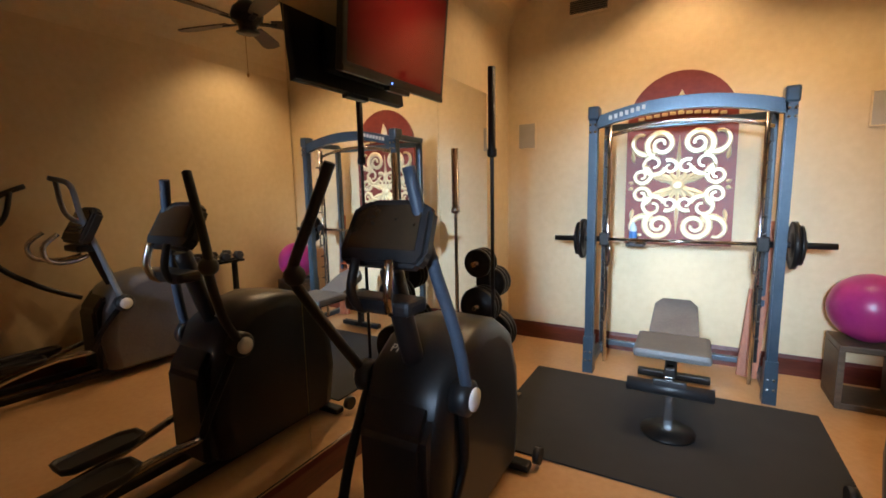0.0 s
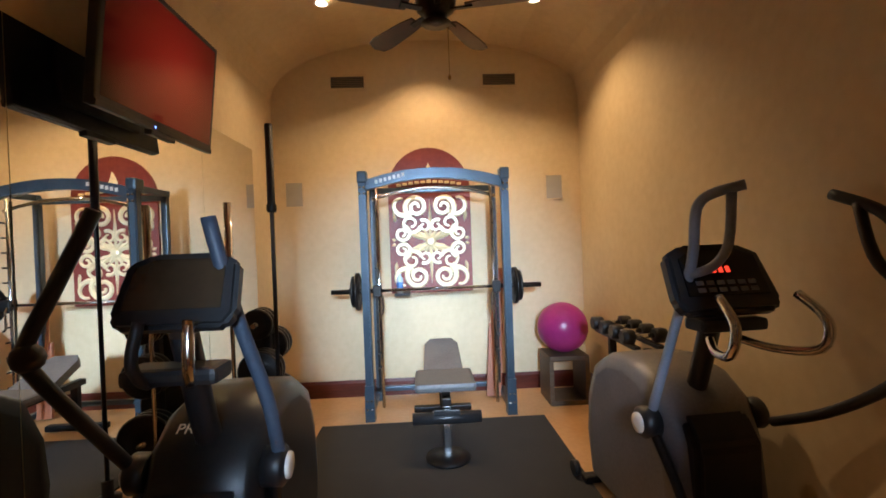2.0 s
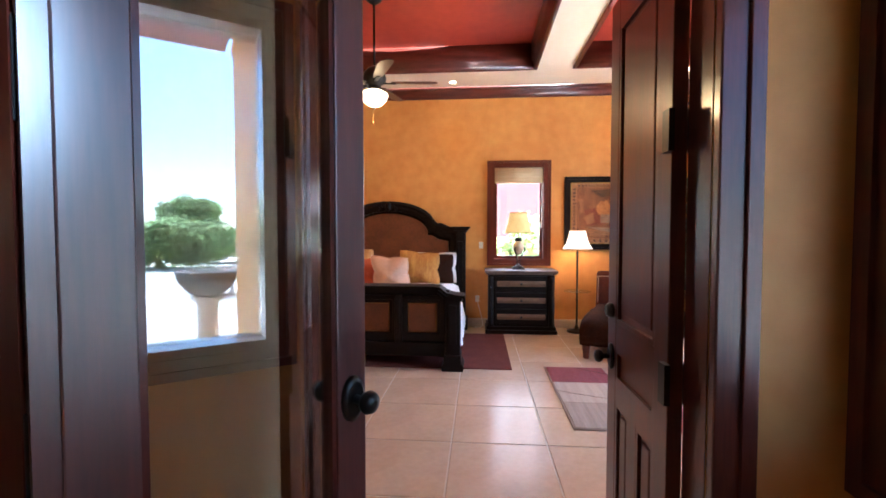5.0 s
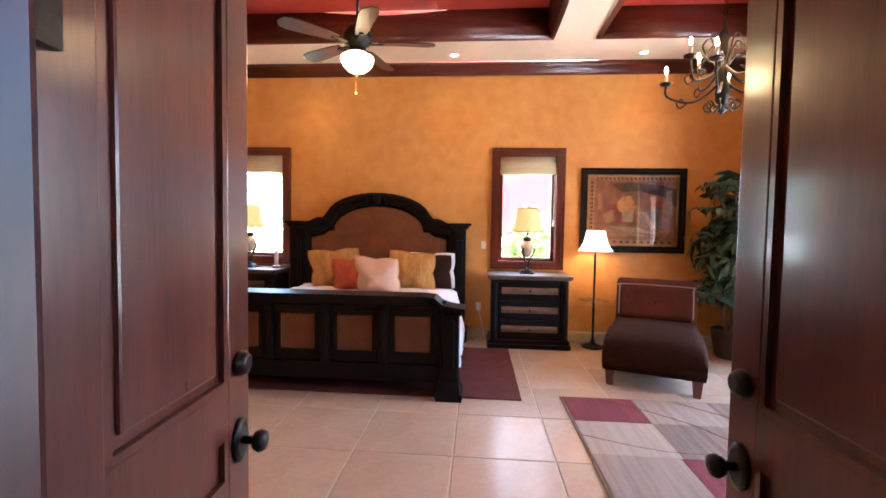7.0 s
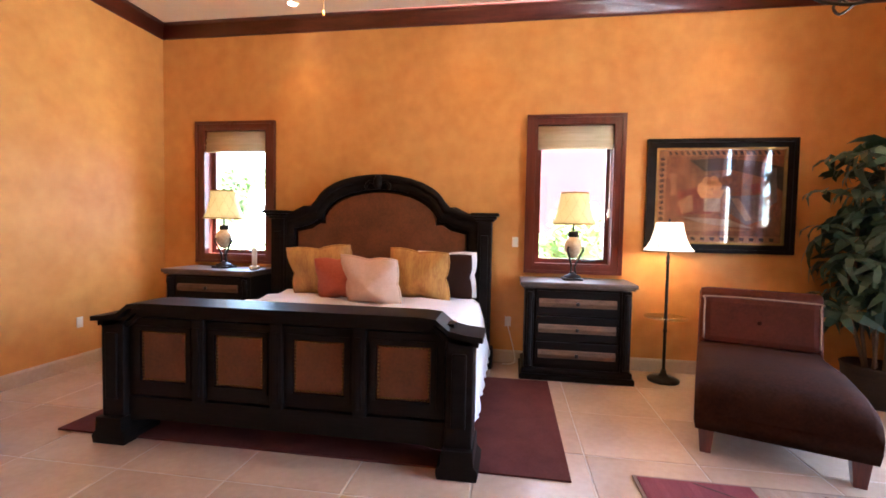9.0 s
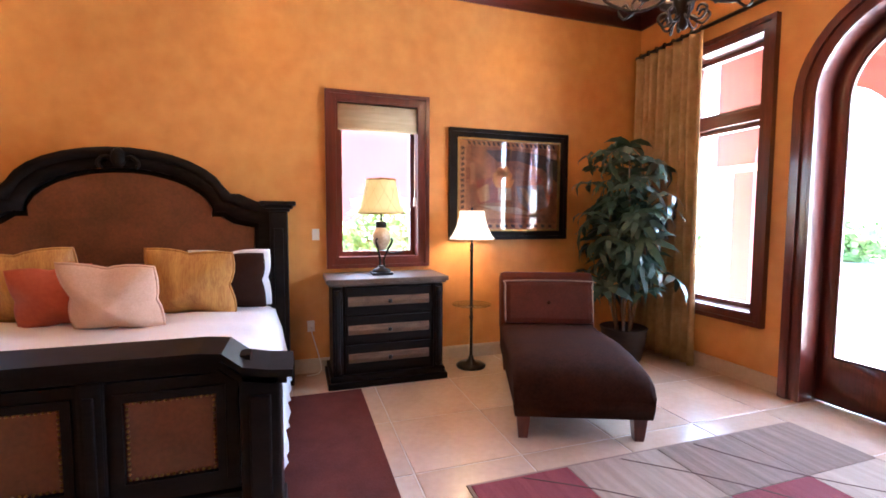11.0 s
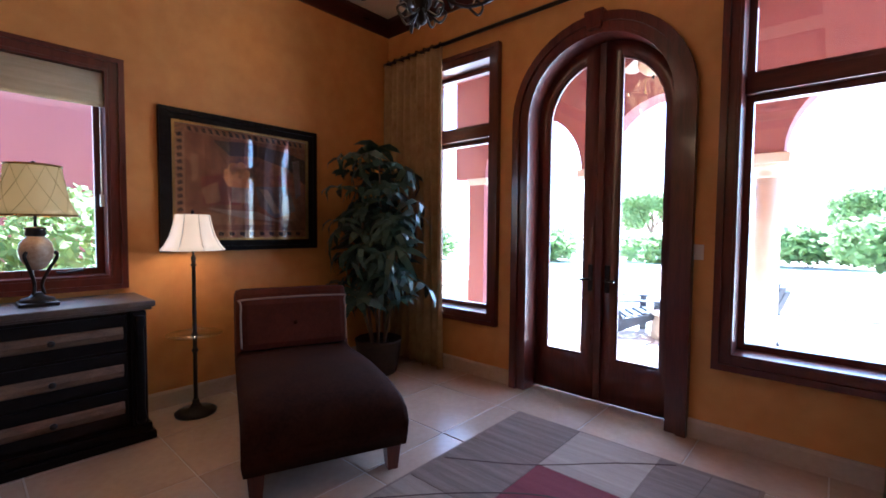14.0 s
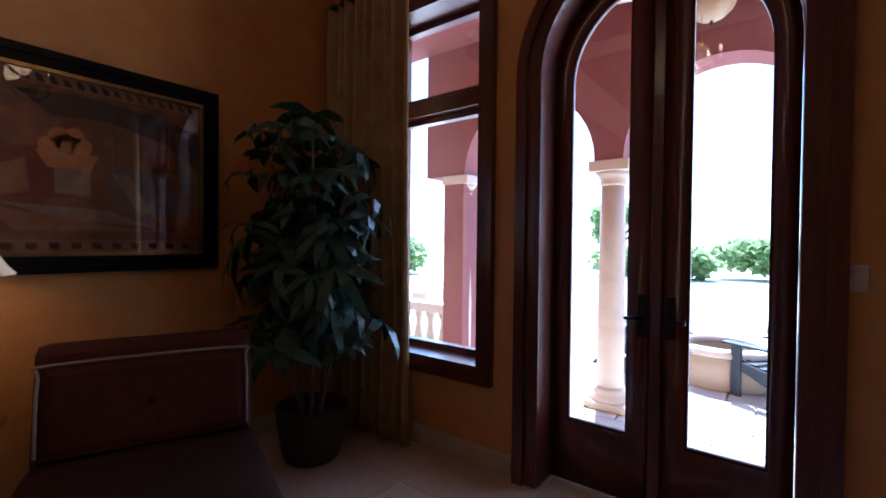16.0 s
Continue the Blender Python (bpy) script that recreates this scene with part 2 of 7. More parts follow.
def B():
    return bmesh.new()


def structure(name, bm, material, label):
    return tagged(part(name, bm, material), label, kind="structure")


def wall_boxes(bm, axis, a0, a1, t0, t1, z1, holes, z0=0.0):
    """A wall along x or y from a0 to a1, thick from t0 to t1, with holes (from, to, low, high) cut right through."""
    def put(p, q, lo, hi):
        if q - p > 1e-4 and hi - lo > 1e-4:
            box(bm, *((p, t0, lo, q, t1, hi) if axis == "x" else (t0, p, lo, t1, q, hi)))
    at = a0
    for p, q, lo, hi in sorted(holes):
        put(at, p, z0, z1)
        put(p, q, z0, lo)
        put(p, q, hi, z1)
        at = q
    put(at, a1, z0, z1)
    return bm


def arch_fill(bm, axis, p, q, spring, top, t0, t1):
    """The masonry over a round-headed hole between p and q, from its spring line up to top."""
    c, r = (p + q) / 2, (q - p) / 2
    prism(bm, [(q, top), (p, top)] + [(c - r * math.cos(radians(a)), spring + r * math.sin(radians(a))) for a in range(0, 181, 6)], {"x": "y", "y": "x"}[axis], t0, t1)
    return bm
# ---- structure ----
HALL_Y, GYM_N, GYM_W = -1.92, 4.9, -0.49
w = wall_boxes(B(), "y", -5.0, 3.63, 8.75, 9.05, 4.6, [(-1.88, -1.03, 1.13, 2.70), (2.19, 3.05, 1.13, 2.70)])
structure("wall_east", w, M_OCHRE, "mottled ochre plaster wall with two small windows")
w2 = wall_boxes(B(), "x", 2.82, 8.75, -5.0, -4.69, 4.6, [(7.18, 8.12, 0.65, 3.24), (4.18, 5.12, 0.65, 3.24), (5.48, 6.78, 0.0, 3.25)])
arch_fill(w2, "x", 5.48, 6.78, 2.52, 3.25, -5.0, -4.69)
structure("wall_south", w2, M_OCHRE, "ochre plaster wall with arched glass doors and tall windows")
w = wall_boxes(B(), "x", 3.05, 9.05, 3.63, 3.83, 4.6, [(5.30, 6.66, 0.0, 2.75)])
arch_fill(w, "x", 5.30, 6.66, 2.0, 2.75, 3.63, 3.83)
structure("wall_north", w, M_OCHRE, "ochre plaster wall with an arched passage")
w = wall_boxes(B(), "y", -5.0, 0.0, 2.745, 2.82, 4.6, [(-1.49, -0.05, 0.0, 2.7)])
box(w, 2.97, 0.0, 0, 3.05, 5.1, 4.6)
structure("wall_west", w, M_OCHRE, "ochre plaster wall with tall double doors")
w = wall_boxes(B(), "y", -5.0, 0.0, 2.67, 2.745, 4.6, [(-1.49, -0.05, 0.0, 2.7)])
structure("wall_hall_east", w, M_OCHRE, "ochre plaster wall beside the double doors")
w = B()
box(w, 2.90, 0.0, 0, 2.97, 5.1, 4.6)
structure("wall_gym_east", w, M_GYMWALL, "pale ochre plaster gym wall")
w = B()
box(w, GYM_W - 0.2, GYM_N, 0, 2.90, GYM_N + 0.2, 4.6)
structure("wall_gym_north", w, M_GYMWALL, "pale plaster gym wall behind the weight rack")
w = B()
box(w, GYM_W - 0.2, -2.3, 0, GYM_W, GYM_N, 4.6)
structure("wall_gym_west", w, M_GYMWALL, "pale ochre plaster gym wall behind the mirrors")
w = wall_boxes(B(), "x", GYM_W, 2.67, -0.14, 0.0, 4.6, [(0.50, 1.88, 0.0, 2.55)])
structure("wall_gym_south", w, M_GYMWALL, "plaster wall with the gym doorway")
w = wall_boxes(B(), "x", GYM_W, 2.67, HALL_Y - 0.2, HALL_Y, 4.6, [(1.00, 2.53, 0.94, 2.75)])
structure("wall_hall_south", w, M_OCHRE, "ochre plaster hall wall with a wide window")
# passage behind the arch
w = B()
box(w, 5.0, 3.83, 0, 5.1, 6.0, 3.0)
box(w, 6.9, 3.83, 0, 7.0, 6.0, 3.0)
box(w, 5.0, 6.0, 0, 7.0, 6.1, 3.0)
structure("wall_passage", w, M_OCHRE, "orange plaster walls of the passage")
w = B()
box(w, 5.0, 3.83, 3.0, 7.0, 6.1, 3.1)
structure("ceiling_passage", w, M_CREAM, "cream passage ceiling")
# floors
f = B()
box(f, 2.67, -5.0, -0.2, 9.05, 6.1, -0.0045)
structure("floor", f, M_GROUT, "pale grout bed under large tiles")
f = B()
box(f, GYM_W - 0.2, -2.3, -0.2, 2.67, -0.07, -0.0045)
structure("floor_hall", f, M_GROUT, "pale grout bed of the hall floor")
f = B()
box(f, GYM_W - 0.2, -0.07, -0.2, 2.67, 0.0, 0.0)
box(f, GYM_W - 0.2, 0.0, -0.2, 2.90, 5.1, 0.0)
structure("floor_gym", f, M_GYMFLOOR, "smooth tan gym floor")
# bedroom ceiling: cream borders round two red trays
TX0, TX1 = 4.8, 7.9
TRAYS = [(-1.63, 2.56), (-3.95, -2.15)]
c = B()
box(c, 2.67, -5.0, 4.0, TX0, 3.83, 4.6)
box(c, TX1, -5.0, 4.0, 9.05, 3.83, 4.6)
ys = [-5.0, -3.95, -2.15, -1.63, 2.56, 3.83]
for a, b in zip(ys[0::2], ys[1::2]):
    box(c, TX0, a, 4.0, TX1, b, 4.6)
structure("ceiling", c, M_CREAM, "cream plaster ceiling with two recessed trays")
c = B()
for a, b in TRAYS:
    box(c, TX0, a, 4.32, TX1, b, 4.58)
structure("ceiling_tray", c, M_RED, "glossy red plaster in the ceiling trays")


def profile_run(bm, pts, x0, y0, x1, y1, inward):
    """A moulding's outline, (out from the wall, height), pushed from one point to another."""
    d = Vector((x1 - x0, y1 - y0, 0))
    side = Vector((inward[0], inward[1], 0))
    loops = [[Vector((x, y, 0)) + side * o + Vector((0, 0, z)) for o, z in pts] for x, y in ((x0, y0), (x1, y1))]
    return rings(bm, loops)


CROWN = [(0, 3.83), (0.02, 3.83), (0.03, 3.87), (0.08, 3.93), (0.10, 3.95), (0.10, 4.0), (0, 4.0)]
m = B()
profile_run(m, CROWN, 8.75, -4.69, 8.75, 3.63, (-1, 0))
profile_run(m, CROWN, 3.05, -4.69, 3.05, 3.63, (1, 0))
profile_run(m, CROWN, 3.05, -4.69, 8.75, -4.69, (0, 1))
profile_run(m, CROWN, 3.05, 3.63, 8.75, 3.63, (0, -1))
structure("trim_crown", m, M_MAHOGH, "dark mahogany crown moulding")
for a, b in TRAYS:
    m = B()
    TR = [(0, 4.0 - 0.03), (0.05, 3.97), (0.05, 4.03), (0.09, 4.08), (0.09, 4.32), (-0.004, 4.32), (-0.004, 3.97)]
    profile_run(m, TR, TX0, a, TX0, b, (1, 0))
    profile_run(m, TR, TX1, a, TX1, b, (-1, 0))
    profile_run(m, TR, TX0, a, TX1, a, (0, 1))
    profile_run(m, TR, TX0, b, TX1, b, (0, -1))
    structure("trim_tray", m, M_MAHOGH, "mahogany moulding round a red ceiling tray")
# gym vault
c = B()
cx, hw = (GYM_W + 2.90) / 2, (2.90 - GYM_W) / 2
pts = [(cx - hw - 0.1, 4.6), (cx - hw - 0.1, 3.28), (cx - hw, 3.28)]
pts += [(cx + hw * s, 3.28 + 0.62 * math.sqrt(max(0, 1 - abs(s) ** 2.2))) for s in [-0.98, -0.94, -0.87, -0.75, -0.6, -0.4, -0.2, 0, 0.2, 0.4, 0.6, 0.75, 0.87, 0.94, 0.98]]
pts += [(cx + hw, 3.28), (cx + hw + 0.05, 3.28), (cx + hw + 0.05, 4.6)]
prism(c, pts, "y", -0.1, 5.0)
structure("ceiling_gym", c, M_GYMWALL, "vaulted plaster gym ceiling")
c = B()
box(c, GYM_W, HALL_Y, 3.3, 2.67, -0.14, 3.4)
structure("ceiling_hall", c, M_CREAM, "cream hall ceiling")
r = B()
box(r, GYM_W - 0.4, -5.3, 4.6, 9.3, 6.3, 4.75)
structure("roof", r, M_PINK, "flat roof over the rooms")
# baseboards
BASE = [(0, 0), (0.025, 0), (0.025, 0.12), (0.015, 0.14), (0, 0.14)]
m = B()
for run in [(8.75, -4.69, 8.75, 3.63, (-1, 0)), (2.82, -4.69, 5.38, -4.69, (0, 1)), (6.93, -4.69, 8.75, -4.69, (0, 1)), (3.05, 3.63, 5.30, 3.63, (0, -1)), (6.66, 3.63, 8.75, 3.63, (0, -1)), (2.82, -4.69, 2.82, -1.66, (1, 0)), (3.05, 0.2, 3.05, 3.63, (1, 0))]:
    profile_run(m, BASE, *run)
structure("baseboard", m, M_STONEBASE, "beige stone tile baseboard")
GBASE = [(0, 0), (0.025, 0), (0.025, 0.15), (0.012, 0.18), (0, 0.18)]
m = B()
for run in [(2.90, 0.0, 2.90, GYM_N, (-1, 0)), (GYM_W, GYM_N, 2.90, GYM_N, (0, -1)), (GYM_W, 0.0, GYM_W, GYM_N, (1, 0)), (GYM_W, 0.0, 0.36, 0.0, (0, 1)), (2.02, 0, 2.9, 0, (0, 1))]:
    profile_run(m, GBASE, *run)
structure("baseboard_gym", m, M_MAHOGH, "dark mahogany baseboard in the gym")
# ---- windows and doors ----
def hoop(bm, outer, inner, axis, a, b):
    """A flat frame between two outlines of equal length, pushed along an axis."""
    def put(p, q):
        return Vector({"x": (q, p[0], p[1]), "y": (p[0], q, p[1])}[axis])
    return rings(bm, [[put(p, a) for p in outer], [put(p, b) for p in outer], [put(p, b) for p in inner], [put(p, a) for p in inner]], wrap=True)


def rect(a0, z0, a1, z1):
    return [(a0, z0), (a1, z0), (a1, z1), (a0, z1)]


def opening(name, label):
    return tagged(thing(name, (0, 0, 0)), label, kind="structure")


M_SHADE = mat("woven_roman_shade", ((0.48, 0.40, 0.24), (0.66, 0.57, 0.38)), 0.9, grain=(3, 60, (1, 1, 9)), bump=0.3)
M_PLATE = mat("ivory_plastic", (0.78, 0.74, 0.66), 0.4)
M_BRONZE = mat("oil_rubbed_bronze", ((0.018, 0.016, 0.016), (0.05, 0.045, 0.04)), 0.35, 0.8, grain=(10, 60, (1, 1, 1)))


def small_window(name, y0, y1, z0, z1):
    w = opening(name, "small window in a mahogany frame with a raised roman shade")
    bm = hoop(B(), rect(y0 - 0.10, z0 - 0.09, y1 + 0.10, z1 + 0.09), rect(y0, z0, y1, z1), "x", 8.71, 8.75)
    hoop(bm, rect(y0 - 0.10, z0 - 0.09, y1 + 0.10, z1 + 0.09), rect(y0 - 0.06, z0 - 0.055, y1 + 0.06, z1 + 0.055), "x", 8.695, 8.712)
    part("casing", bm, M_MAHOG, w)
    bm = hoop(B(), rect(y0 + 0.001, z0 + 0.001, y1 - 0.001, z1 - 0.001), rect(y0 + 0.02, z0 + 0.02, y1 - 0.02, z1 - 0.02), "x", 8.712, 8.93)
    part("window_frame", bm, M_MAHOG, w)
    bm = hoop(B(), rect(y0 + 0.02, z0 + 0.02, y1 - 0.02, z1 - 0.02), rect(y0 + 0.07, z0 + 0.07, y1 - 0.07, z1 - 0.07), "x", 8.86, 8.90)
    part("sash", bm, M_MAHOG, w)
    bm = B()
    box(bm, 8.876, y0 + 0.06, z0 + 0.06, 8.882, y1 - 0.06, z1 - 0.06)
    part("pane", bm, M_GLASS, w).visible_shadow = False
    bm = B()
    tube(bm, [(8.85, (y0 + y1) / 2 - 0.12, z0 + 0.05), (8.82, (y0 + y1) / 2 - 0.16, z0 + 0.045), (8.82, (y0 + y1) / 2 - 0.27, z0 + 0.06)], 0.009, 6)
    part("crank_handle", bm, M_BRONZE, w)
    s = thing("roman_shade", (8.78, (y0 + y1) / 2, z1), 0, "raised tan woven roman shade in a window", "window shade", "roman shades")
    h = (y1 - y0) / 2 - 0.025
    bm = B()
    prof = [(0.0, -0.02), (-0.03, -0.03), (-0.03, -0.10), (-0.055, -0.14), (-0.03, -0.165), (-0.06, -0.20), (-0.035, -0.225), (-0.055, -0.26), (-0.03, -0.285), (0.0, -0.27)]
    rings(bm, [[Vector((x, y, z)) for x, z in prof] for y in (-h, h)])
    part("folds", bm, M_SHADE, s)
    bm = B()
    tube(bm, [(-0.03, -h + 0.02, -0.2), (-0.03, -h + 0.02, -0.95)], 0.005, 5, False)
    box(bm, -0.042, -h + 0.008, -1.03, -0.018, -h + 0.032, -0.94)
    part("cord", bm, M_PLATE, s, "white cord with a tassel")
    return w


small_window("window_1", -1.88, -1.03, 1.13, 2.70)
small_window("window_2", 2.19, 3.05, 1.13, 2.70)


def tall_window(name, x0, x1):
    z0, z1 = 0.65, 3.24
    w = opening(name, "tall window with a transom in a dark mahogany frame")
    bm = hoop(B(), rect(x0 - 0.10, z0 - 0.10, x1 + 0.10, z1 + 0.10), rect(x0, z0, x1, z1), "y", -4.69, -4.65)
    hoop(bm, rect(x0 - 0.10, z0 - 0.10, x1 + 0.10, z1 + 0.10), rect(x0 - 0.055, z0 - 0.055, x1 + 0.055, z1 + 0.055), "y", -4.652, -4.632)
    part("casing", bm, M_MAHOG, w)
    bm = hoop(B(), rect(x0 + 0.001, z0 + 0.001, x1 - 0.001, z1 - 0.001), rect(x0 + 0.02, z0 + 0.02, x1 - 0.02, z1 - 0.02), "y", -4.98, -4.652)
    part("window_frame", bm, M_MAHOG, w)
    bm = B()
    box(bm, x0 + 0.02, -4.95, 2.48, x1 - 0.02, -4.80, 2.60, 0.01)
    part("transom_bar", bm, M_MAHOGH, w)
    for lo, hi in ((z0 + 0.02, 2.48), (2.60, z1 - 0.02)):
        bm = hoop(B(), rect(x0 + 0.02, lo, x1 - 0.02, hi), rect(x0 + 0.065, lo + 0.045, x1 - 0.065, hi - 0.045), "y", -4.94, -4.87)
        sash = part("sash", bm, M_MAHOG, w)
        bm = B()
        box(bm, x0 + 0.06, -4.908, lo + 0.04, x1 - 0.06, -4.902, hi - 0.04)
        part("pane", bm, M_GLASS, sash).visible_shadow = False


tall_window("window_3", 7.18, 8.12)
tall_window("window_4", 4.18, 5.12)

# hall window
w = opening("window_5", "wide hall window in a dark mahogany frame")
bm = hoop(B(), rect(0.88, 0.83, 2.645, 2.87), rect(1.00, 0.94, 2.53, 2.75), "y", HALL_Y, HALL_Y + 0.035)
hoop(bm, rect(0.88, 0.83, 2.645, 2.87), rect(0.94, 0.88, 2.59, 2.82), "y", HALL_Y + 0.033, HALL_Y + 0.05)
part("casing", bm, M_MAHOG, w)
bm = hoop(B(), rect(1.001, 0.941, 2.529, 2.749), rect(1.05, 0.99, 2.48, 2.70), "y", HALL_Y - 0.19, HALL_Y + 0.03)
part("window_frame", bm, M_MAHOG, w)
bm = B()
box(bm, 1.04, HALL_Y - 0.103, 0.98, 2.49, HALL_Y - 0.097, 2.71)
part("pane", bm, M_DIMPANE, w)

# arched garden doors
DC, DS = 6.13, 2.52
w = opening("door_frame", "arched mahogany casing round the garden doors")


def arch_line(r, foot=0.0):
    return [(DC - r, foot), (DC - r, DS)] + [(DC - r * math.cos(radians(a)), DS + r * math.sin(radians(a))) for a in range(8, 180, 8)] + [(DC + r, DS), (DC + r, foot)]


def arch_band(bm, r0, r1, y0, y1):
    o, i = arch_line(r1), arch_line(r0)
    return rings(bm, [[Vector((p[0], y, p[1])) for p, y in ((a, y0), (a, y1), (b, y1), (b, y0))] for a, b in zip(o, i)])


part("casing", arch_band(arch_band(B(), 0.64, 0.77, -4.69, -4.645), 0.70, 0.77, -4.647, -4.62), M_MAHOG, w)
part("jamb", arch_band(B(), 0.615, 0.649, -4.99, -4.647), M_MAHOG, w)


bm = B()
prism(bm, [(DC - 0.055, DS + 0.645), (DC + 0.055, DS + 0.645), (DC + 0.085, DS + 0.80), (DC - 0.085, DS + 0.80)], "y", -4.688, -4.60)
bmesh.ops.bevel(bm, geom=bm.edges[:], offset=0.01, segments=2, affect="EDGES")
part("keystone", bm, M_MAHOG, w)


def garden_leaf(name, s):
    """One leaf of the pair; s is -1 or 1, its side of the middle."""
    leaf = thing(name, (DC, -4.88, 0), 0, "arched mahogany garden door with one tall pane", "door", "garden doors")
    ro, ri, m0, m1 = 0.612, 0.512, 0.004, 0.15
    outer = [(s * m0, 0.012), (s * ro, 0.012), (s * ro, DS)] + [(s * ro * math.cos(radians(a)), DS + ro * math.sin(radians(a))) for a in range(9, 90, 9)] + [(s * m0, DS + ro)]
    top = math.degrees(math.acos(m1 / ri))
    inner = [(s * m1, 0.39), (s * ri, 0.39), (s * ri, DS - 0.02)] + [(s * ri * math.cos(radians(top * a / 90)), DS - 0.02 + ri * math.sin(radians(top * a / 90))) for a in range(9, 90, 9)] + [(s * m1, DS - 0.02 + ri * math.sin(radians(top)))]
    part("frame", hoop(B(), outer, inner, "y", -0.03, 0.03), M_MAHOG, leaf)
    bead = [(x + (s * 0.33 - x) * 0.06, z + (1.5 - z) * 0.012) for x, z in inner]
    part("glazing_bead", hoop(B(), inner, bead, "y", -0.018, 0.018), M_MAHOG, leaf)
    bm = B()
    prism(bm, inner, "y", -0.003, 0.003)
    part("pane", bm, M_GLASS, leaf).visible_shadow = False
    bm = B()
    box(bm, s * 0.075 - 0.022, 0.03, 0.98, s * 0.075 + 0.022, 0.042, 1.22, 0.006)
    plate = part("lock_plate", bm, M_BRONZE, leaf)
    bm = B()
    tube(bm, [(s * 0.075, 0.04, 1.09), (s * 0.075, 0.075, 1.09), (s * 0.10, 0.09, 1.09), (s * 0.155, 0.088, 1.085)], 0.011, 8)
    part("lever", bm, M_BRONZE, plate)


garden_leaf("garden_door", 1)
garden_leaf("garden_door", -1)
bm = B()
box(bm, DC + 0.0 - 0.03, -4.848, 0.02, DC + 0.03, -4.832, DS + 0.6, 0.005)
single("door_astragal", bm, M_MAHOG, label="mahogany strip where the garden doors meet", category="trim", kind="structure")


# panelled double doors between hall and bedroom
def panel_leaf(name, at, rz, length, label):
    """Hinged at its origin and reaching along its own x."""
    d = thing(name, at, rz, label, "door", "bedroom double doors")
    H, st = 2.66, 0.115
    bm = B()
    t = 0.026
    box(bm, 0, -t, 0.012, st, t, H, 0.004)
    box(bm, length - st, -t, 0.012, length, t, H, 0.004)
    rails = [(0.012, 0.22), (0.80, 0.90), (1.05, 1.17), (H - 0.14, H)]
    for lo, hi in rails:
        box(bm, st, -t + 0.001, lo, length - st, t - 0.001, hi)
    box(bm, length / 2 - 0.045, -t + 0.001, 0.22, length / 2 + 0.045, t - 0.001, 0.80)
    part("frame", bm, M_MAHOG, d)
    fields = [(st, length / 2 - 0.045, 0.22, 0.80), (length / 2 + 0.045, length - st, 0.22, 0.80), (st, length - st, 0.90, 1.05), (st, length - st, 1.17, H - 0.14)]
    for a, b, lo, hi in fields:
        bm = B()
        box(bm, a - 0.005, -0.009, lo - 0.005, b + 0.005, 0.009, hi + 0.005)
        if hi - lo > 0.2:
            box(bm, a + 0.045, -0.019, lo + 0.045, b - 0.045, 0.019, hi - 0.045, 0.008)
        for s in (-1, 1):
            hoop(bm, rect(a, lo, b, hi), rect(a + 0.02, lo + 0.02, b - 0.02, hi - 0.02), "y", s * 0.008, s * 0.024)
        part("panel", bm, M_MAHOG, d)
    for s in (-1, 1):
        rose = B()
        n, c = Vector((0, s, 0)), Vector((length - 0.06, s * t, 1.0))
        rings(rose, [circle(c + n * o, Vector((1, 0, 0)), Vector((0, 0, 1)), r, 18, r * 1.5) for r, o in ((0.042, 0.0), (0.042, 0.008), (0.03, 0.014))])
        rose_ob = part("knob_plate", rose, M_BRONZE, d)
        k = B()
        rings(k, [circle(c + n * o, Vector((1, 0, 0)), Vector((0, 0, 1)), r, 16) for r, o in ((0.012, 0.01), (0.012, 0.04), (0.026, 0.047), (0.032, 0.062), (0.026, 0.076), (0.008, 0.082))])
        part("knob", k, M_BRONZE, rose_ob)
        k = B()
        c2 = Vector((length - 0.06, s * t, 1.22))
        rings(k, [circle(c2 + n * o, Vector((1, 0, 0)), Vector((0, 0, 1)), r, 16) for r, o in ((0.036, 0.0), (0.036, 0.012), (0.028, 0.026), (0.02, 0.03))])
        part("deadbolt", k, M_BRONZE, d)
    for z in (0.35, 1.07, 1.93):
        bm = B()
        box(bm, -0.02, -0.045, z - 0.07, 0.03, -t + 0.0005, z + 0.07)
        box(bm, -0.02, t - 0.0005, z - 0.07, 0.03, 0.045, z + 0.07)
        part("hinge", bm, M_BRONZE, d)
    return d


panel_leaf("panelled_door", (2.83, -0.075, 0), 3, 0.65, "dark mahogany panelled door standing open")
panel_leaf("panelled_door", (2.83, -1.465, 0), 1, 0.655, "dark mahogany panelled door standing open")
w = opening("door_1", "mahogany casing of the bedroom double doors")
bm = B()
for ya, yb, inner in ((-1.61, -1.49, 0.045), (-0.05, 0.0, 0.0)):
    box(bm, 2.63, ya, 0, 2.67, yb if inner else -0.005, 2.72, 0.006)
    if inner:
        box(bm, 2.618, ya, 0, 2.634, ya + inner, 2.72, 0.004)
box(bm, 2.63, -1.61, 2.72, 2.67, -0.005, 2.88, 0.006)
part("casing", bm, M_MAHOG, w)
bm = B()
box(bm, 2.82, -1.64, 0, 2.86, -1.505, 2.72, 0.006)
box(bm, 2.82, -1.64, 2.72, 2.86, -0.005, 2.88, 0.006)
part("casing", bm, M_MAHOG, w)
bm = B()
box(bm, 2.671, -1.508, 0, 2.819, -1.488, 2.70)
box(bm, 2.671, -0.052, 0, 2.819, -0.032, 2.70)
box(bm, 2.671, -1.508, 2.68, 2.819, -0.032, 2.702)
part("jamb", bm, M_MAHOG, w)

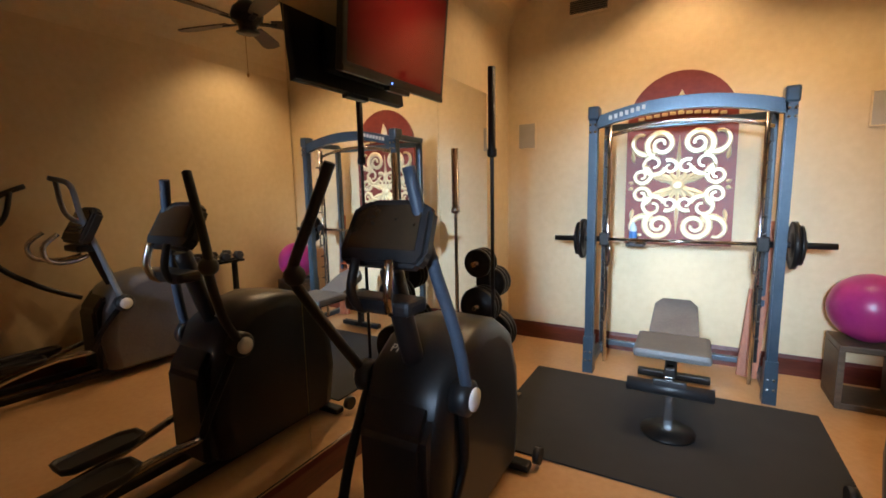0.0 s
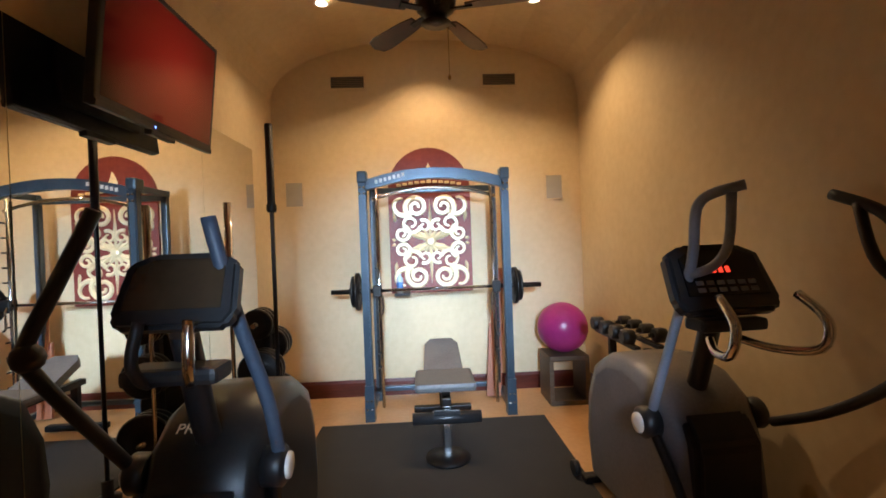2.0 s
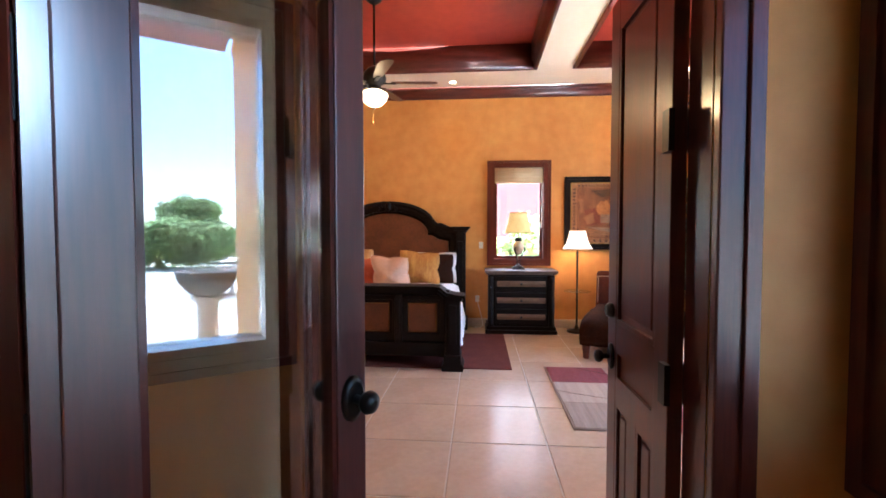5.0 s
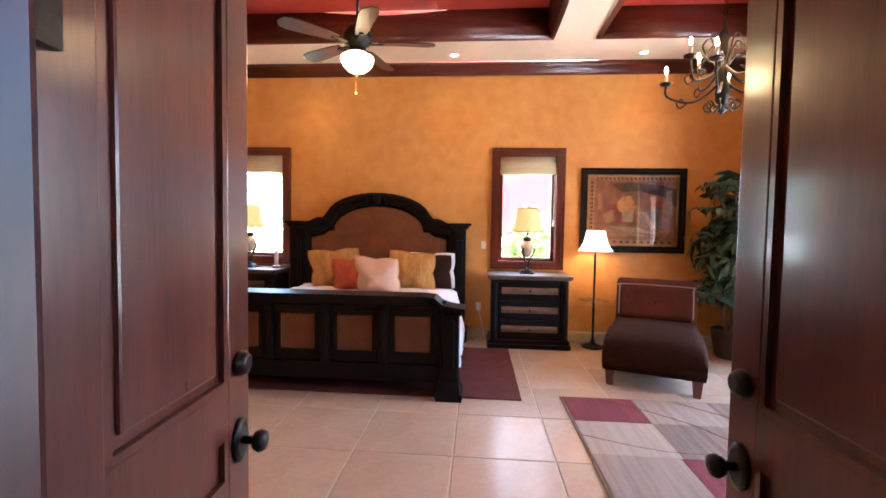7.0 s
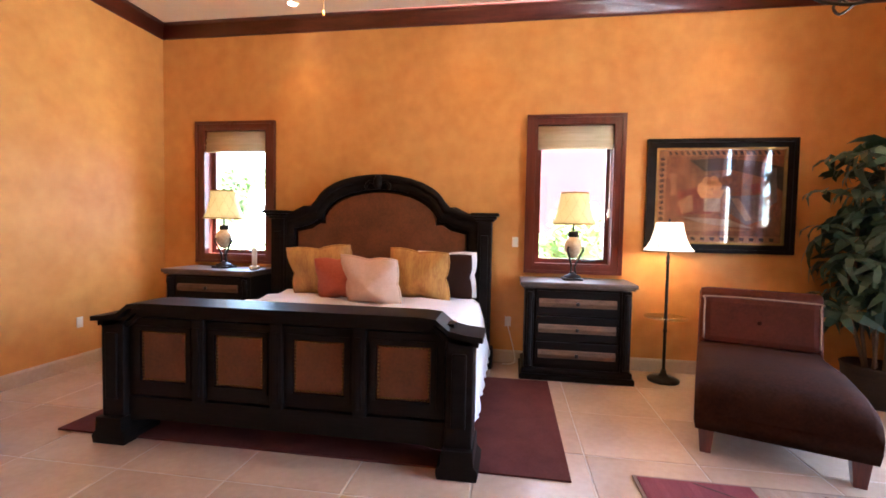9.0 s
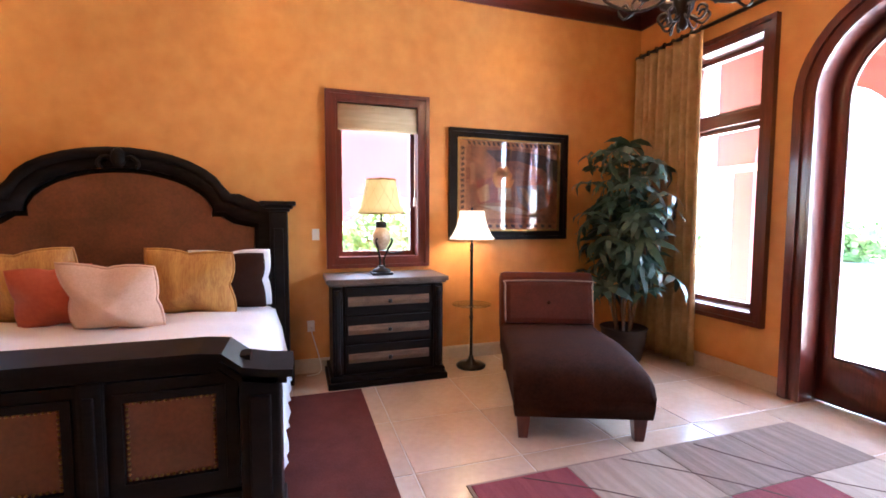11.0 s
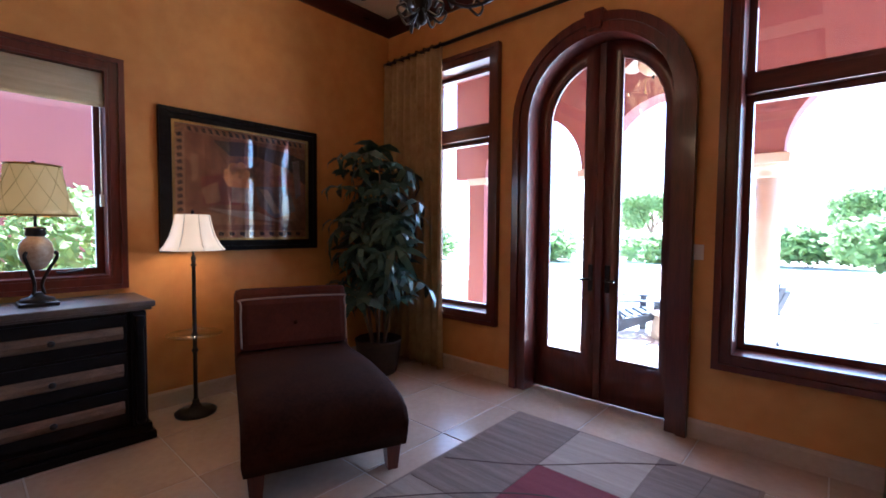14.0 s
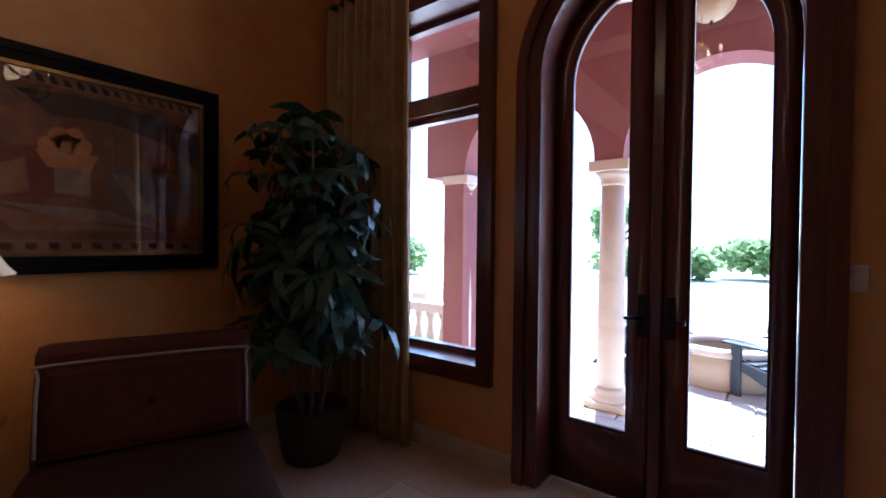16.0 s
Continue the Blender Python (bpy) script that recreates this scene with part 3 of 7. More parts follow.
# glazed gym door
w = opening("door_2", "mahogany casing of the gym doorway")
bm = B()
for y0, y1 in ((0.0, 0.035),):
    box(bm, 1.86, y0, 0, 2.0, y1, 2.55, 0.006)
    box(bm, 0.38, y0, 0, 0.52, y1, 2.55, 0.006)
    box(bm, 0.38, y0, 2.55, 2.0, y1, 2.69, 0.006)
part("casing", bm, M_MAHOG, w)
bm = B()
box(bm, 0.38, -0.175, 0, 0.52, -0.14, 2.55, 0.006)
box(bm, 1.89, -0.16, 0, 2.02, -0.14, 2.55, 0.004)
part("casing", bm, M_MAHOG, w)
bm = B()
box(bm, 1.855, -0.139, 0, 1.879, -0.001, 2.55)
box(bm, 1.835, -0.075, 0, 1.857, -0.001, 2.55, 0.006)
box(bm, 0.501, -0.139, 0, 0.525, -0.001, 2.55)
box(bm, 0.525, -0.139, 2.525, 1.855, -0.001, 2.549)
part("jamb", bm, M_MAHOG, w)
d = thing("glazed_door", (1.895, -0.15, 0), -27, "open mahogany door with one full-height glass pane", "door")
L, H, st = 0.675, 2.5, 0.108
bm = B()
box(bm, 0, -0.024, 0.012, st, 0.024, H, 0.004)
box(bm, -0.034, -0.021, 0.012, 0.003, 0.021, H)
box(bm, L - st, -0.024, 0.012, L, 0.024, H, 0.004)
box(bm, st, -0.023, 0.012, L - st, 0.023, 0.25)
box(bm, st, -0.023, H - 0.12, L - st, 0.023, H)
part("frame", bm, M_SATIN, d)
bm = hoop(B(), rect(st, 0.25, L - st, H - 0.12), rect(st + 0.014, 0.264, L - st - 0.014, H - 0.134), "y", -0.018, 0.018)
part("glazing_bead", bm, M_MAHOG, d)
bm = B()
box(bm, st, -0.003, 0.25, L - st, 0.003, H - 0.12)
part("pane", bm, M_DOORGLASS, d).visible_shadow = False
for s in (-1, 1):
    n, c = Vector((0, s, 0)), Vector((L - 0.055, s * 0.024, 1.14))
    bm = B()
    rings(bm, [circle(c + n * o, Vector((1, 0, 0)), Vector((0, 0, 1)), r, 18, r * 1.5) for r, o in ((0.042, 0.0), (0.042, 0.008), (0.03, 0.014))])
    plate = part("knob_plate", bm, M_BRONZE, d)
    bm = B()
    rings(bm, [circle(c + n * o, Vector((1, 0, 0)), Vector((0, 0, 1)), r, 16) for r, o in ((0.012, 0.01), (0.012, 0.04), (0.026, 0.047), (0.032, 0.062), (0.026, 0.076), (0.008, 0.082))])
    part("knob", bm, M_BRONZE, plate)
for z in (0.4, 1.25, 1.82):
    bm = B()
    box(bm, -0.038, -0.012, z - 0.075, -0.004, 0.045, z + 0.075, 0.003)
    part("hinge", bm, M_BLACK, d)


def wall_plate(at, rz, label, switch=True, cord=False):
    p = thing("light_switch" if switch else "power_outlet", at, rz, label, "switch" if switch else "outlet")
    bm = B()
    box(bm, -0.034, 0, -0.056, 0.034, 0.008, 0.056, 0.004)
    part("plate", bm, M_PLATE, p)
    bm = B()
    if switch:
        box(bm, -0.016, 0.007, -0.032, 0.016, 0.014, 0.032, 0.002)
    else:
        for z in (-0.026, 0.026):
            box(bm, -0.016, 0.007, z - 0.014, 0.016, 0.010, z + 0.014, 0.002)
    pieces("rocker" if switch else "socket", bm, M_PLATE, p)
    if cord:
        bm = B()
        box(bm, -0.012, 0.009, -0.040, 0.012, 0.045, -0.012, 0.004)
        plug = part("plug", bm, M_PLATE, p)
        bm = B()
        tube(bm, [(0, 0.042, -0.026), (-0.01, 0.07, -0.07), (-0.05, 0.06, -0.22), (-0.09, 0.07, -0.40), (-0.06, 0.08, -0.462), (0.05, 0.11, -0.464)], 0.005, 5)
        part("cable", bm, M_PLATE, plug)


wall_plate((8.75, -0.83, 1.38), 90, "ivory light switch on ochre plaster")
wall_plate((8.75, -0.77, 0.47), 90, "ivory power outlet with a cord plugged in", False, True)
wall_plate((5.33, -4.69, 1.37), 0, "ivory light switch beside the garden doors")
wall_plate((7.60, 3.63, 0.47), 180, "ivory power outlet on ochre plaster", False)
# ---- bedroom things ----
M_LEATHER = mat("tan_leather", ((0.085, 0.026, 0.009), (0.19, 0.062, 0.022)), 0.42, grain=(5, 55, (1, 1, 1)), bump=0.2)
M_WOVEN = mat("woven_drawer_front", ((0.075, 0.036, 0.018), (0.20, 0.11, 0.055)), 0.7, grain=(9, 70, (1, 1, 4)), bump=0.4)
M_LINEN = mat("white_linen", ((0.74, 0.73, 0.76), (0.86, 0.85, 0.87)), 0.9, grain=(3, 90, (1, 1, 1)), bump=0.15)
M_GOLD = mat("gold_silk", ((0.30, 0.10, 0.02), (0.64, 0.36, 0.08)), 0.45, grain=(2.2, 20, (4, 6, 0.5)), bump=0.1)
M_RUST = mat("rust_silk", ((0.36, 0.05, 0.015), (0.50, 0.10, 0.03)), 0.55, grain=(3, 40, (1, 1, 1)), bump=0.12)
M_BLUSH = mat("blush_linen", ((0.60, 0.37, 0.25), (0.74, 0.50, 0.37)), 0.85, grain=(6, 90, (1, 1, 1)), bump=0.25)
M_DARKCLOTH = mat("dark_brown_cloth", (0.028, 0.010, 0.006), 0.85, grain=(4, 80, (1, 1, 1)), bump=0.15, spec=0.1)
M_STONETOP = mat("brown_stone_top", ((0.055, 0.033, 0.023), (0.15, 0.10, 0.07)), 0.45, grain=(6, 40, (1, 1, 1)), bump=0.04)
M_VELVET = mat("chocolate_velvet", ((0.019, 0.006, 0.003), (0.048, 0.016, 0.008)), 0.8, grain=(3, 60, (1, 1, 1)), bump=0.15, spec=0.06)
M_CHAISEBACK = mat("russet_velvet", ((0.045, 0.008, 0.0035), (0.105, 0.022, 0.010)), 0.55, grain=(3, 50, (1, 1, 1)), bump=0.12, spec=0.2)
M_PIPE = mat("pale_piping", (0.32, 0.23, 0.18), 0.8)
M_MAROON = mat("maroon_rug", ((0.075, 0.020, 0.018), (0.135, 0.042, 0.036)), 0.95, grain=(4, 120, (1, 1, 1)), bump=0.5, spec=0.15)
M_BRASS = mat("aged_brass", ((0.25, 0.14, 0.04), (0.42, 0.27, 0.09)), 0.3, 1.0, grain=(8, 50, (1, 1, 1)))


def pillow(name, at, rz, w, h, d, lean, material, label, piping=None, roll=0):
    p = thing(name, at, rz, label, "pillow", "pillows on the bed")
    p.rotation_euler.x = radians(roll)
    m = Matrix.Rotation(radians(lean), 4, "Y")
    bm = B()
    n, k = 32, 14
    loops = []
    for i in range(k + 1):
        t = -1 + 2 * i / k
        loop = []
        for j in range(n):
            a = 2 * math.pi * j / n
            cx, cz = math.cos(a), math.sin(a)
            q = max(abs(cx), abs(cz)) ** -0.85
            s = (1 - abs(t) ** 1.3) ** 0.55
            rag = 1.07 - 0.15 * (1 - abs(math.sin(2 * a))) + 0.015 * math.sin(5 * a + at[1] * 9)
            loop.append(m @ Vector((t * d * 0.68, cx * q * s * w / 2 * rag, h / 2 + cz * q * s * h / 2 * rag)))
        loops.append(loop)
    rings(bm, loops)
    part("cushion", bm, material, p)
    if piping:
        bm = B()
        pts = []
        for j in range(n + 1):
            a = 2 * math.pi * j / n
            q = max(abs(math.cos(a)), abs(math.sin(a))) ** -0.85
            rag = 1.07 - 0.15 * (1 - abs(math.sin(2 * a))) + 0.015 * math.sin(5 * a + at[1] * 9)
            pts.append(m @ Vector((0, math.cos(a) * q * w / 2 * rag, h / 2 + math.sin(a) * q * h / 2 * rag)))
        tube(bm, pts, 0.010, 6, False)
        part("piping", bm, piping, p)
    return p


def bed():
    b = thing("bed", (0, 0.70, 0), 0, "king bed of black carved wood with leather panels", "bed")
    hw = 1.25
    # headboard
    def head_line(shrink, low):
        y = hw - 0.09 - shrink
        pts = [(-y, low), (-y, 1.62 - shrink), (-0.98 + shrink, 1.66 - shrink), (-0.86 + shrink * 0.8, 1.72 - shrink), (-0.78 + shrink * 0.8, 1.72 - shrink)]
        pts += [(-0.74 * math.cos(radians(a)) * (1 - shrink * 0.6), 1.72 - shrink + 0.36 * math.sin(radians(a))) for a in range(12, 180, 12)]
        return pts + [(0.78 - shrink * 0.8, 1.72 - shrink), (0.86 - shrink * 0.8, 1.72 - shrink), (0.98 - shrink, 1.66 - shrink), (y, 1.62 - shrink), (y, low)]
    bm = B()
    prism(bm, head_line(0.0, 0.35), "x", 8.58, 8.66)
    part("headboard", bm, M_BLACKWOOD, b)
    bm = hoop(B(), head_line(0.0, 0.33), head_line(0.13, 0.45), "x", 8.50, 8.58)
    hoop(bm, head_line(-0.03, 0.40), head_line(0.045, 0.41), "x", 8.47, 8.60)
    part("headboard_moulding", bm, M_BLACKWOOD, b)
    bm = B()
    prism(bm, head_line(0.17, 0.5), "x", 8.545, 8.582)
    part("leather_panel", bm, M_LEATHER, b, "tan leather headboard panel")
    bm = B()
    ball(bm, Vector((8.46, 0, 2.02)), 0.055, 12, 1.5)
    for s in (-1, 1):
        tube(bm, [(8.47, s * 0.03, 2.0), (8.46, s * 0.09, 2.03), (8.46, s * 0.14, 1.98), (8.46, s * 0.12, 1.93)], 0.018, 6)
    part("carved_crest", bm, M_BLACKWOOD, b)
    for s in (-1, 1):
        bm = B()
        box(bm, 8.44, s * (hw - 0.05) - 0.075, 0.10, 8.67, s * (hw - 0.05) + 0.075, 1.60, 0.012)
        box(bm, 8.425, s * (hw - 0.05) - 0.04, 0.35, 8.45, s * (hw - 0.05) + 0.04, 1.45, 0.01)
        box(bm, 8.41, s * (hw - 0.05) - 0.11, 0.0, 8.69, s * (hw - 0.05) + 0.11, 0.20, 0.02)
        part("post", bm, M_BLACKWOOD, b)
        bm = B()
        for o, lo, hi in ((0.02, 1.60, 1.625), (0.045, 1.625, 1.655), (0.075, 1.655, 1.69)):
            box(bm, 8.44 - o, s * (hw - 0.05) - 0.075 - o, lo, 8.67 + o * 0.2, s * (hw - 0.05) + 0.075 + o, hi, 0.008)
        part("capital", bm, M_BLACKWOOD, b)
    # footboard
    bm = B()
    box(bm, 6.37, -hw + 0.1, 0.14, 6.47, hw - 0.1, 0.92)
    part("footboard", bm, M_BLACKWOOD, b)
    top = [(-hw - 0.085, 0.87), (-hw + 0.02, 0.88), (-hw + 0.12, 0.90), (-hw + 0.20, 0.965), (-hw + 0.3, 0.975), (hw - 0.3, 0.975), (hw - 0.20, 0.965), (hw - 0.12, 0.90), (hw - 0.02, 0.88), (hw + 0.085, 0.87)]
    bm = B()
    for o, a, c in ((0.0, 6.26, 6.55), (0.035, 6.29, 6.53), (0.065, 6.31, 6.51)):
        k = 1 - o * 0.6
        prism(bm, [(y * k, z - o) for y, z in top] + [(y * k, z - o - 0.033) for y, z in top[::-1]], "x", a, c)
    pieces("top_rail", bm, M_BLACKWOOD, b)
    bm = B()
    arcs = [(-hw + 0.12, 0.14)] + [(y, 0.14 + 0.07 * (1 - (abs(y) / 1.05) ** 4)) for y in [-1.05, -0.9, -0.6, -0.3, 0, 0.3, 0.6, 0.9, 1.05]] + [(hw - 0.12, 0.14), (hw - 0.12, 0.31), (-hw + 0.12, 0.31)]
    prism(bm, arcs, "x", 6.335, 6.50)
    part("bottom_rail", bm, M_BLACKWOOD, b)
    for s in (-1, 1):
        bm = B()
        c = s * (hw - 0.055)
        box(bm, 6.29, c - 0.085, 0.16, 6.53, c + 0.085, 0.86, 0.012)
        box(bm, 6.272, c - 0.045, 0.30, 6.30, c + 0.045, 0.76, 0.01)
        foot = [(c - 0.12, 0), (c + 0.12, 0), (c + 0.13, 0.05), (c + 0.10, 0.09), (c + 0.095, 0.18), (c - 0.095, 0.18), (c - 0.10, 0.09), (c - 0.13, 0.05)]
        prism(bm, foot, "x", 6.25, 6.56)
        part("post", bm, M_BLACKWOOD, b)
    cell = (2 * hw - 0.26) / 4
    for i in range(4):
        c = -hw + 0.13 + cell * (i + 0.5)
        bm = hoop(B(), rect(c - 0.26, 0.33, c + 0.26, 0.86), rect(c - 0.19, 0.41, c + 0.19, 0.79), "x", 6.335, 6.372)
        hoop(bm, rect(c - 0.21, 0.39, c + 0.21, 0.81), rect(c - 0.175, 0.425, c + 0.175, 0.775), "x", 6.325, 6.36)
        field = part("panel_frame", bm, M_BLACKWOOD, b)
        bm = B()
        box(bm, 6.346, c - 0.18, 0.42, 6.375, c + 0.18, 0.78, 0.012)
        part("leather_panel", bm, M_LEATHER, b, "tan leather footboard panel")
        bm = B()
        for j in range(15):
            for z in (0.435, 0.765):
                ball(bm, Vector((6.342, c - 0.16 + 0.32 * j / 14, z)), 0.007, 6)
        for j in range(1, 14):
            for y in (-0.163, 0.163):
                ball(bm, Vector((6.342, c + y, 0.435 + 0.33 * j / 14)), 0.007, 6)
        part("nail_trim", bm, M_BRASS, field)
        if i < 3:
            bm = B()
            box(bm, 6.30, c + cell / 2 - 0.045, 0.31, 6.38, c + cell / 2 + 0.045, 0.88, 0.014)
            box(bm, 6.288, c + cell / 2 - 0.02, 0.36, 6.31, c + cell / 2 + 0.02, 0.82, 0.008)
            part("pilaster", bm, M_BLACKWOOD, b)
    for s in (-1, 1):
        bm = B()
        box(bm, 6.47, s * (hw - 0.12) - 0.03, 0.25, 8.5, s * (hw - 0.12) + 0.03, 0.48, 0.01)
        part("side_rail", bm, M_BLACKWOOD, b)
    bm = B()
    box(bm, 6.50, -1.08, 0.30, 8.49, 1.08, 0.74, 0.07)
    part("mattress", bm, M_LINEN, b)
    return b


bed()
# bedspread, hanging over the sides
bm = B()
rng = random.Random(4)
xs = [6.56 + 1.9 * i / 30 for i in range(31)]
loops = []
for i, x in enumerate(xs):
    wv = [0.016 * math.sin(i * 1.7 + k * 2.1) for k in range(6)]
    hem = 0.17 + 0.03 * math.sin(i * 0.9)
    puff = 0.03 * math.sin(i * 0.5) ** 2
    half = [(-1.27 + wv[0], hem), (-1.24 + wv[1] * 0.8, 0.35), (-1.20 + wv[2] * 0.5, 0.55), (-1.15, 0.72), (-1.03, 0.765 + puff), (-0.6, 0.795 + puff), (-0.2, 0.79), (0.2, 0.79), (0.6, 0.795 + puff), (1.03, 0.765 + puff), (1.15, 0.72), (1.20 + wv[3] * 0.5, 0.55), (1.24 + wv[4] * 0.8, 0.35), (1.27 + wv[5], hem)]
    loops.append([Vector((x, y + 0.69, z)) for y, z in half] + [Vector((x, y * 0.985 + 0.69, z - 0.012)) for y, z in half[::-1]])
rings(bm, loops)
for f in bm.faces:
    f.smooth = True
single("bedspread", bm, M_LINEN, label="white bedspread draped over the bed's sides", category="bedding")
pillow("pillow", (8.28, -0.09, 0.785), 0, 0.60, 0.48, 0.2, -14, M_DARKCLOTH, "dark brown sleeping pillow against the headboard")
pillow("pillow", (8.37, -0.12, 0.785), 0, 0.62, 0.49, 0.18, -8, M_LINEN, "white sleeping pillow against the headboard")
pillow("cushion", (8.14, 0.13, 0.785), -8, 0.60, 0.53, 0.2, -18, M_GOLD, "gold striped silk cushion with a corded edge", M_GOLD, 4)
pillow("cushion", (8.14, 1.16, 0.785), 8, 0.64, 0.54, 0.2, -18, M_GOLD, "gold striped silk cushion with a corded edge", M_GOLD, -4)
pillow("cushion", (7.96, 0.92, 0.785), 14, 0.44, 0.45, 0.18, -20, M_RUST, "rust red silk cushion", None, -3)
pillow("cushion", (7.76, 0.50, 0.785), -6, 0.54, 0.49, 0.2, -24, M_BLUSH, "blush linen cushion in front of the others", M_BLUSH, 3)


def nightstand(at):
    n = thing("nightstand", at, 0, "black wooden chest with three woven drawers and a stone top", "nightstand", "nightstands")
    bm = B()
    box(bm, -0.24, -0.51, 0.08, 0.25, 0.51, 0.94, 0.008)
    part("body", bm, M_BLACKWOOD, n)
    bm = B()
    box(bm, -0.29, -0.56, 0.0, 0.26, 0.56, 0.06, 0.012)
    box(bm, -0.27, -0.54, 0.06, 0.26, 0.54, 0.12, 0.015)
    part("plinth", bm, M_BLACKWOOD, n)
    bm = B()
    box(bm, -0.30, -0.565, 0.955, 0.26, 0.565, 1.0, 0.012)
    box(bm, -0.28, -0.545, 0.935, 0.26, 0.545, 0.957, 0.006)
    part("top", bm, M_STONETOP, n, "mottled brown stone top")
    for s in (-1, 1):
        bm = B()
        box(bm, -0.275, s * 0.47 - 0.045, 0.12, -0.22, s * 0.47 + 0.045, 0.93, 0.015)
        lathe(bm, [(0.03, 0.14), (0.036, 0.18), (0.025, 0.24), (0.03, 0.5), (0.025, 0.80), (0.037, 0.85), (0.03, 0.90)], 10, (-0.275, s * 0.47, 0))
        part("pilaster", bm, M_BLACKWOOD, n)
    for z in (0.15, 0.41, 0.67):
        bm = B()
        box(bm, -0.258, -0.40, z, -0.235, 0.40, z + 0.24, 0.008)
        d = part("drawer", bm, M_BLACKWOOD, n)
        bm = B()
        rings(bm, [[Vector((x, y, zz)) for x, zz in ((-0.25, z + 0.07), (-0.27, z + 0.085), (-0.282, z + 0.12), (-0.27, z + 0.155), (-0.25, z + 0.17))] for y in (-0.375, 0.375)])
        part("woven_front", bm, M_WOVEN, d, "padded tan woven drawer front")
        bm = B()
        lathe(bm, [(0.012, 0.0), (0.012, 0.018), (0.02, 0.022), (0.02, 0.03), (0.006, 0.036)], 10)
        bmesh.ops.transform(bm, matrix=Matrix.Translation((-0.275, 0, z + 0.12)) @ Matrix.Rotation(radians(-90), 4, "Y"), verts=bm.verts)
        part("knob", bm, M_BRONZE, d)
    return n


nightstand((8.47, -1.455, 0))
nightstand((8.47, 2.62, 0))
M_LAMPSHADE = glow("lit_gold_shade", (1.0, 0.66, 0.22), 0.032, (0.62, 0.46, 0.22))
M_WHITESHADE = glow("lit_cream_shade", (1.0, 0.64, 0.34), 0.10, (0.8, 0.72, 0.6))
M_CORD = mat("olive_cord", (0.46, 0.34, 0.14), 0.8)
M_URN = mat("crackled_urn", ((0.30, 0.17, 0.08), (0.70, 0.58, 0.42)), 0.3, grain=(9, 45, (1, 1, 1)), bump=0.1, coat=0.4)


def table_lamp(at):
    l = thing("table_lamp", at, 0, "urn table lamp with a lit gold shade on the nightstand", "lamp", "table lamps")
    bm = B()
    box(bm, -0.10, -0.10, 0, 0.10, 0.10, 0.025, 0.01)
    lathe(bm, [(0.095, 0.02), (0.085, 0.045), (0.04, 0.06), (0.025, 0.085)], 16)
    part("foot", bm, M_BRONZE, l)
    bm = B()
    for i in range(3):
        a = 2 * math.pi * i / 3 + 0.4
        c, s = math.cos(a), math.sin(a)
        tube(bm, [(0.035 * c, 0.035 * s, 0.07), (0.025 * c, 0.025 * s, 0.14), (0.06 * c, 0.06 * s, 0.23), (0.105 * c, 0.105 * s, 0.32), (0.088 * c, 0.088 * s, 0.35)], 0.011, 6)
    part("stand", bm, M_BRONZE, l)
    bm = B()
    lathe(bm, [(0.02, 0.23), (0.05, 0.25), (0.08, 0.30), (0.092, 0.36), (0.08, 0.41), (0.05, 0.445), (0.045, 0.455)], 20)
    part("urn", bm, M_URN, l, "crackled cream and brown urn")
    bm = B()
    lathe(bm, [(0.045, 0.45), (0.058, 0.465), (0.05, 0.49), (0.06, 0.505), (0.02, 0.515)], 16)
    part("collar", bm, M_BRONZE, l)
    bm = B()
    tube(bm, [(0, 0, 0.45), (0, 0, 0.91)], 0.009, 8, False)
    ball(bm, Vector((0, 0, 0.925)), 0.013, 8, 1.3)
    part("stem", bm, M_BRONZE, l)
    bm = B()
    prof = [(0.225, 0.585), (0.197, 0.64), (0.172, 0.72), (0.153, 0.82), (0.14, 0.912)]
    rings(bm, [circle(Vector((0, 0, z)), Vector((1, 0, 0)), Vector((0, 1, 0)), r, 28) for r, z in prof] + [circle(Vector((0, 0, z)), Vector((1, 0, 0)), Vector((0, 1, 0)), r - 0.006, 28) for r, z in prof[::-1]], wrap=True)
    sh = part("shade", bm, M_LAMPSHADE, l, "lit gold fabric shade")
    bm = B()
    for r, z in ((0.228, 0.588), (0.143, 0.91)):
        tube(bm, circle(Vector((0, 0, z)), Vector((1, 0, 0)), Vector((0, 1, 0)), r, 24) + [Vector((r, 0, z))], 0.007, 5, False)
    pieces("trim", bm, M_BRASS, sh)
    for turn in (-1, 1):
        for i in range(10):
            bm = B()
            line = []
            for k in range(9):
                z = 0.588 + 0.32 * k / 8
                rr = 0.142 + 0.085 * (1 - k / 8) ** 1.5
                a = 2 * math.pi * i / 10 + turn * 0.95 * k / 8
                line.append((rr * math.cos(a), rr * math.sin(a), z))
            tube(bm, line, 0.0018, 4, False)
            part("lattice_cord", bm, M_CORD, sh)


table_lamp((8.48, -1.43, 1.0))
table_lamp((8.48, 2.60, 1.0))
lamp("table_lamp_bulb", "POINT", pose(8.48, -1.43, 1.75), 0.3, WARM, 0.06)
lamp("table_lamp_bulb", "POINT", pose(8.48, 2.60, 1.75), 0.3, WARM, 0.06)
# handset on the far nightstand
p = thing("telephone", (8.42, 2.17, 1.0), 20, "white cordless telephone in its cradle", "telephone")
bm = B()
box(bm, -0.06, -0.05, 0, 0.06, 0.05, 0.04, 0.012)
part("cradle", bm, M_PLATE, p)
bm = B()
box(bm, -0.02, -0.028, 0.03, 0.015, 0.028, 0.25, 0.012)
part("handset", bm, M_PLATE, p)

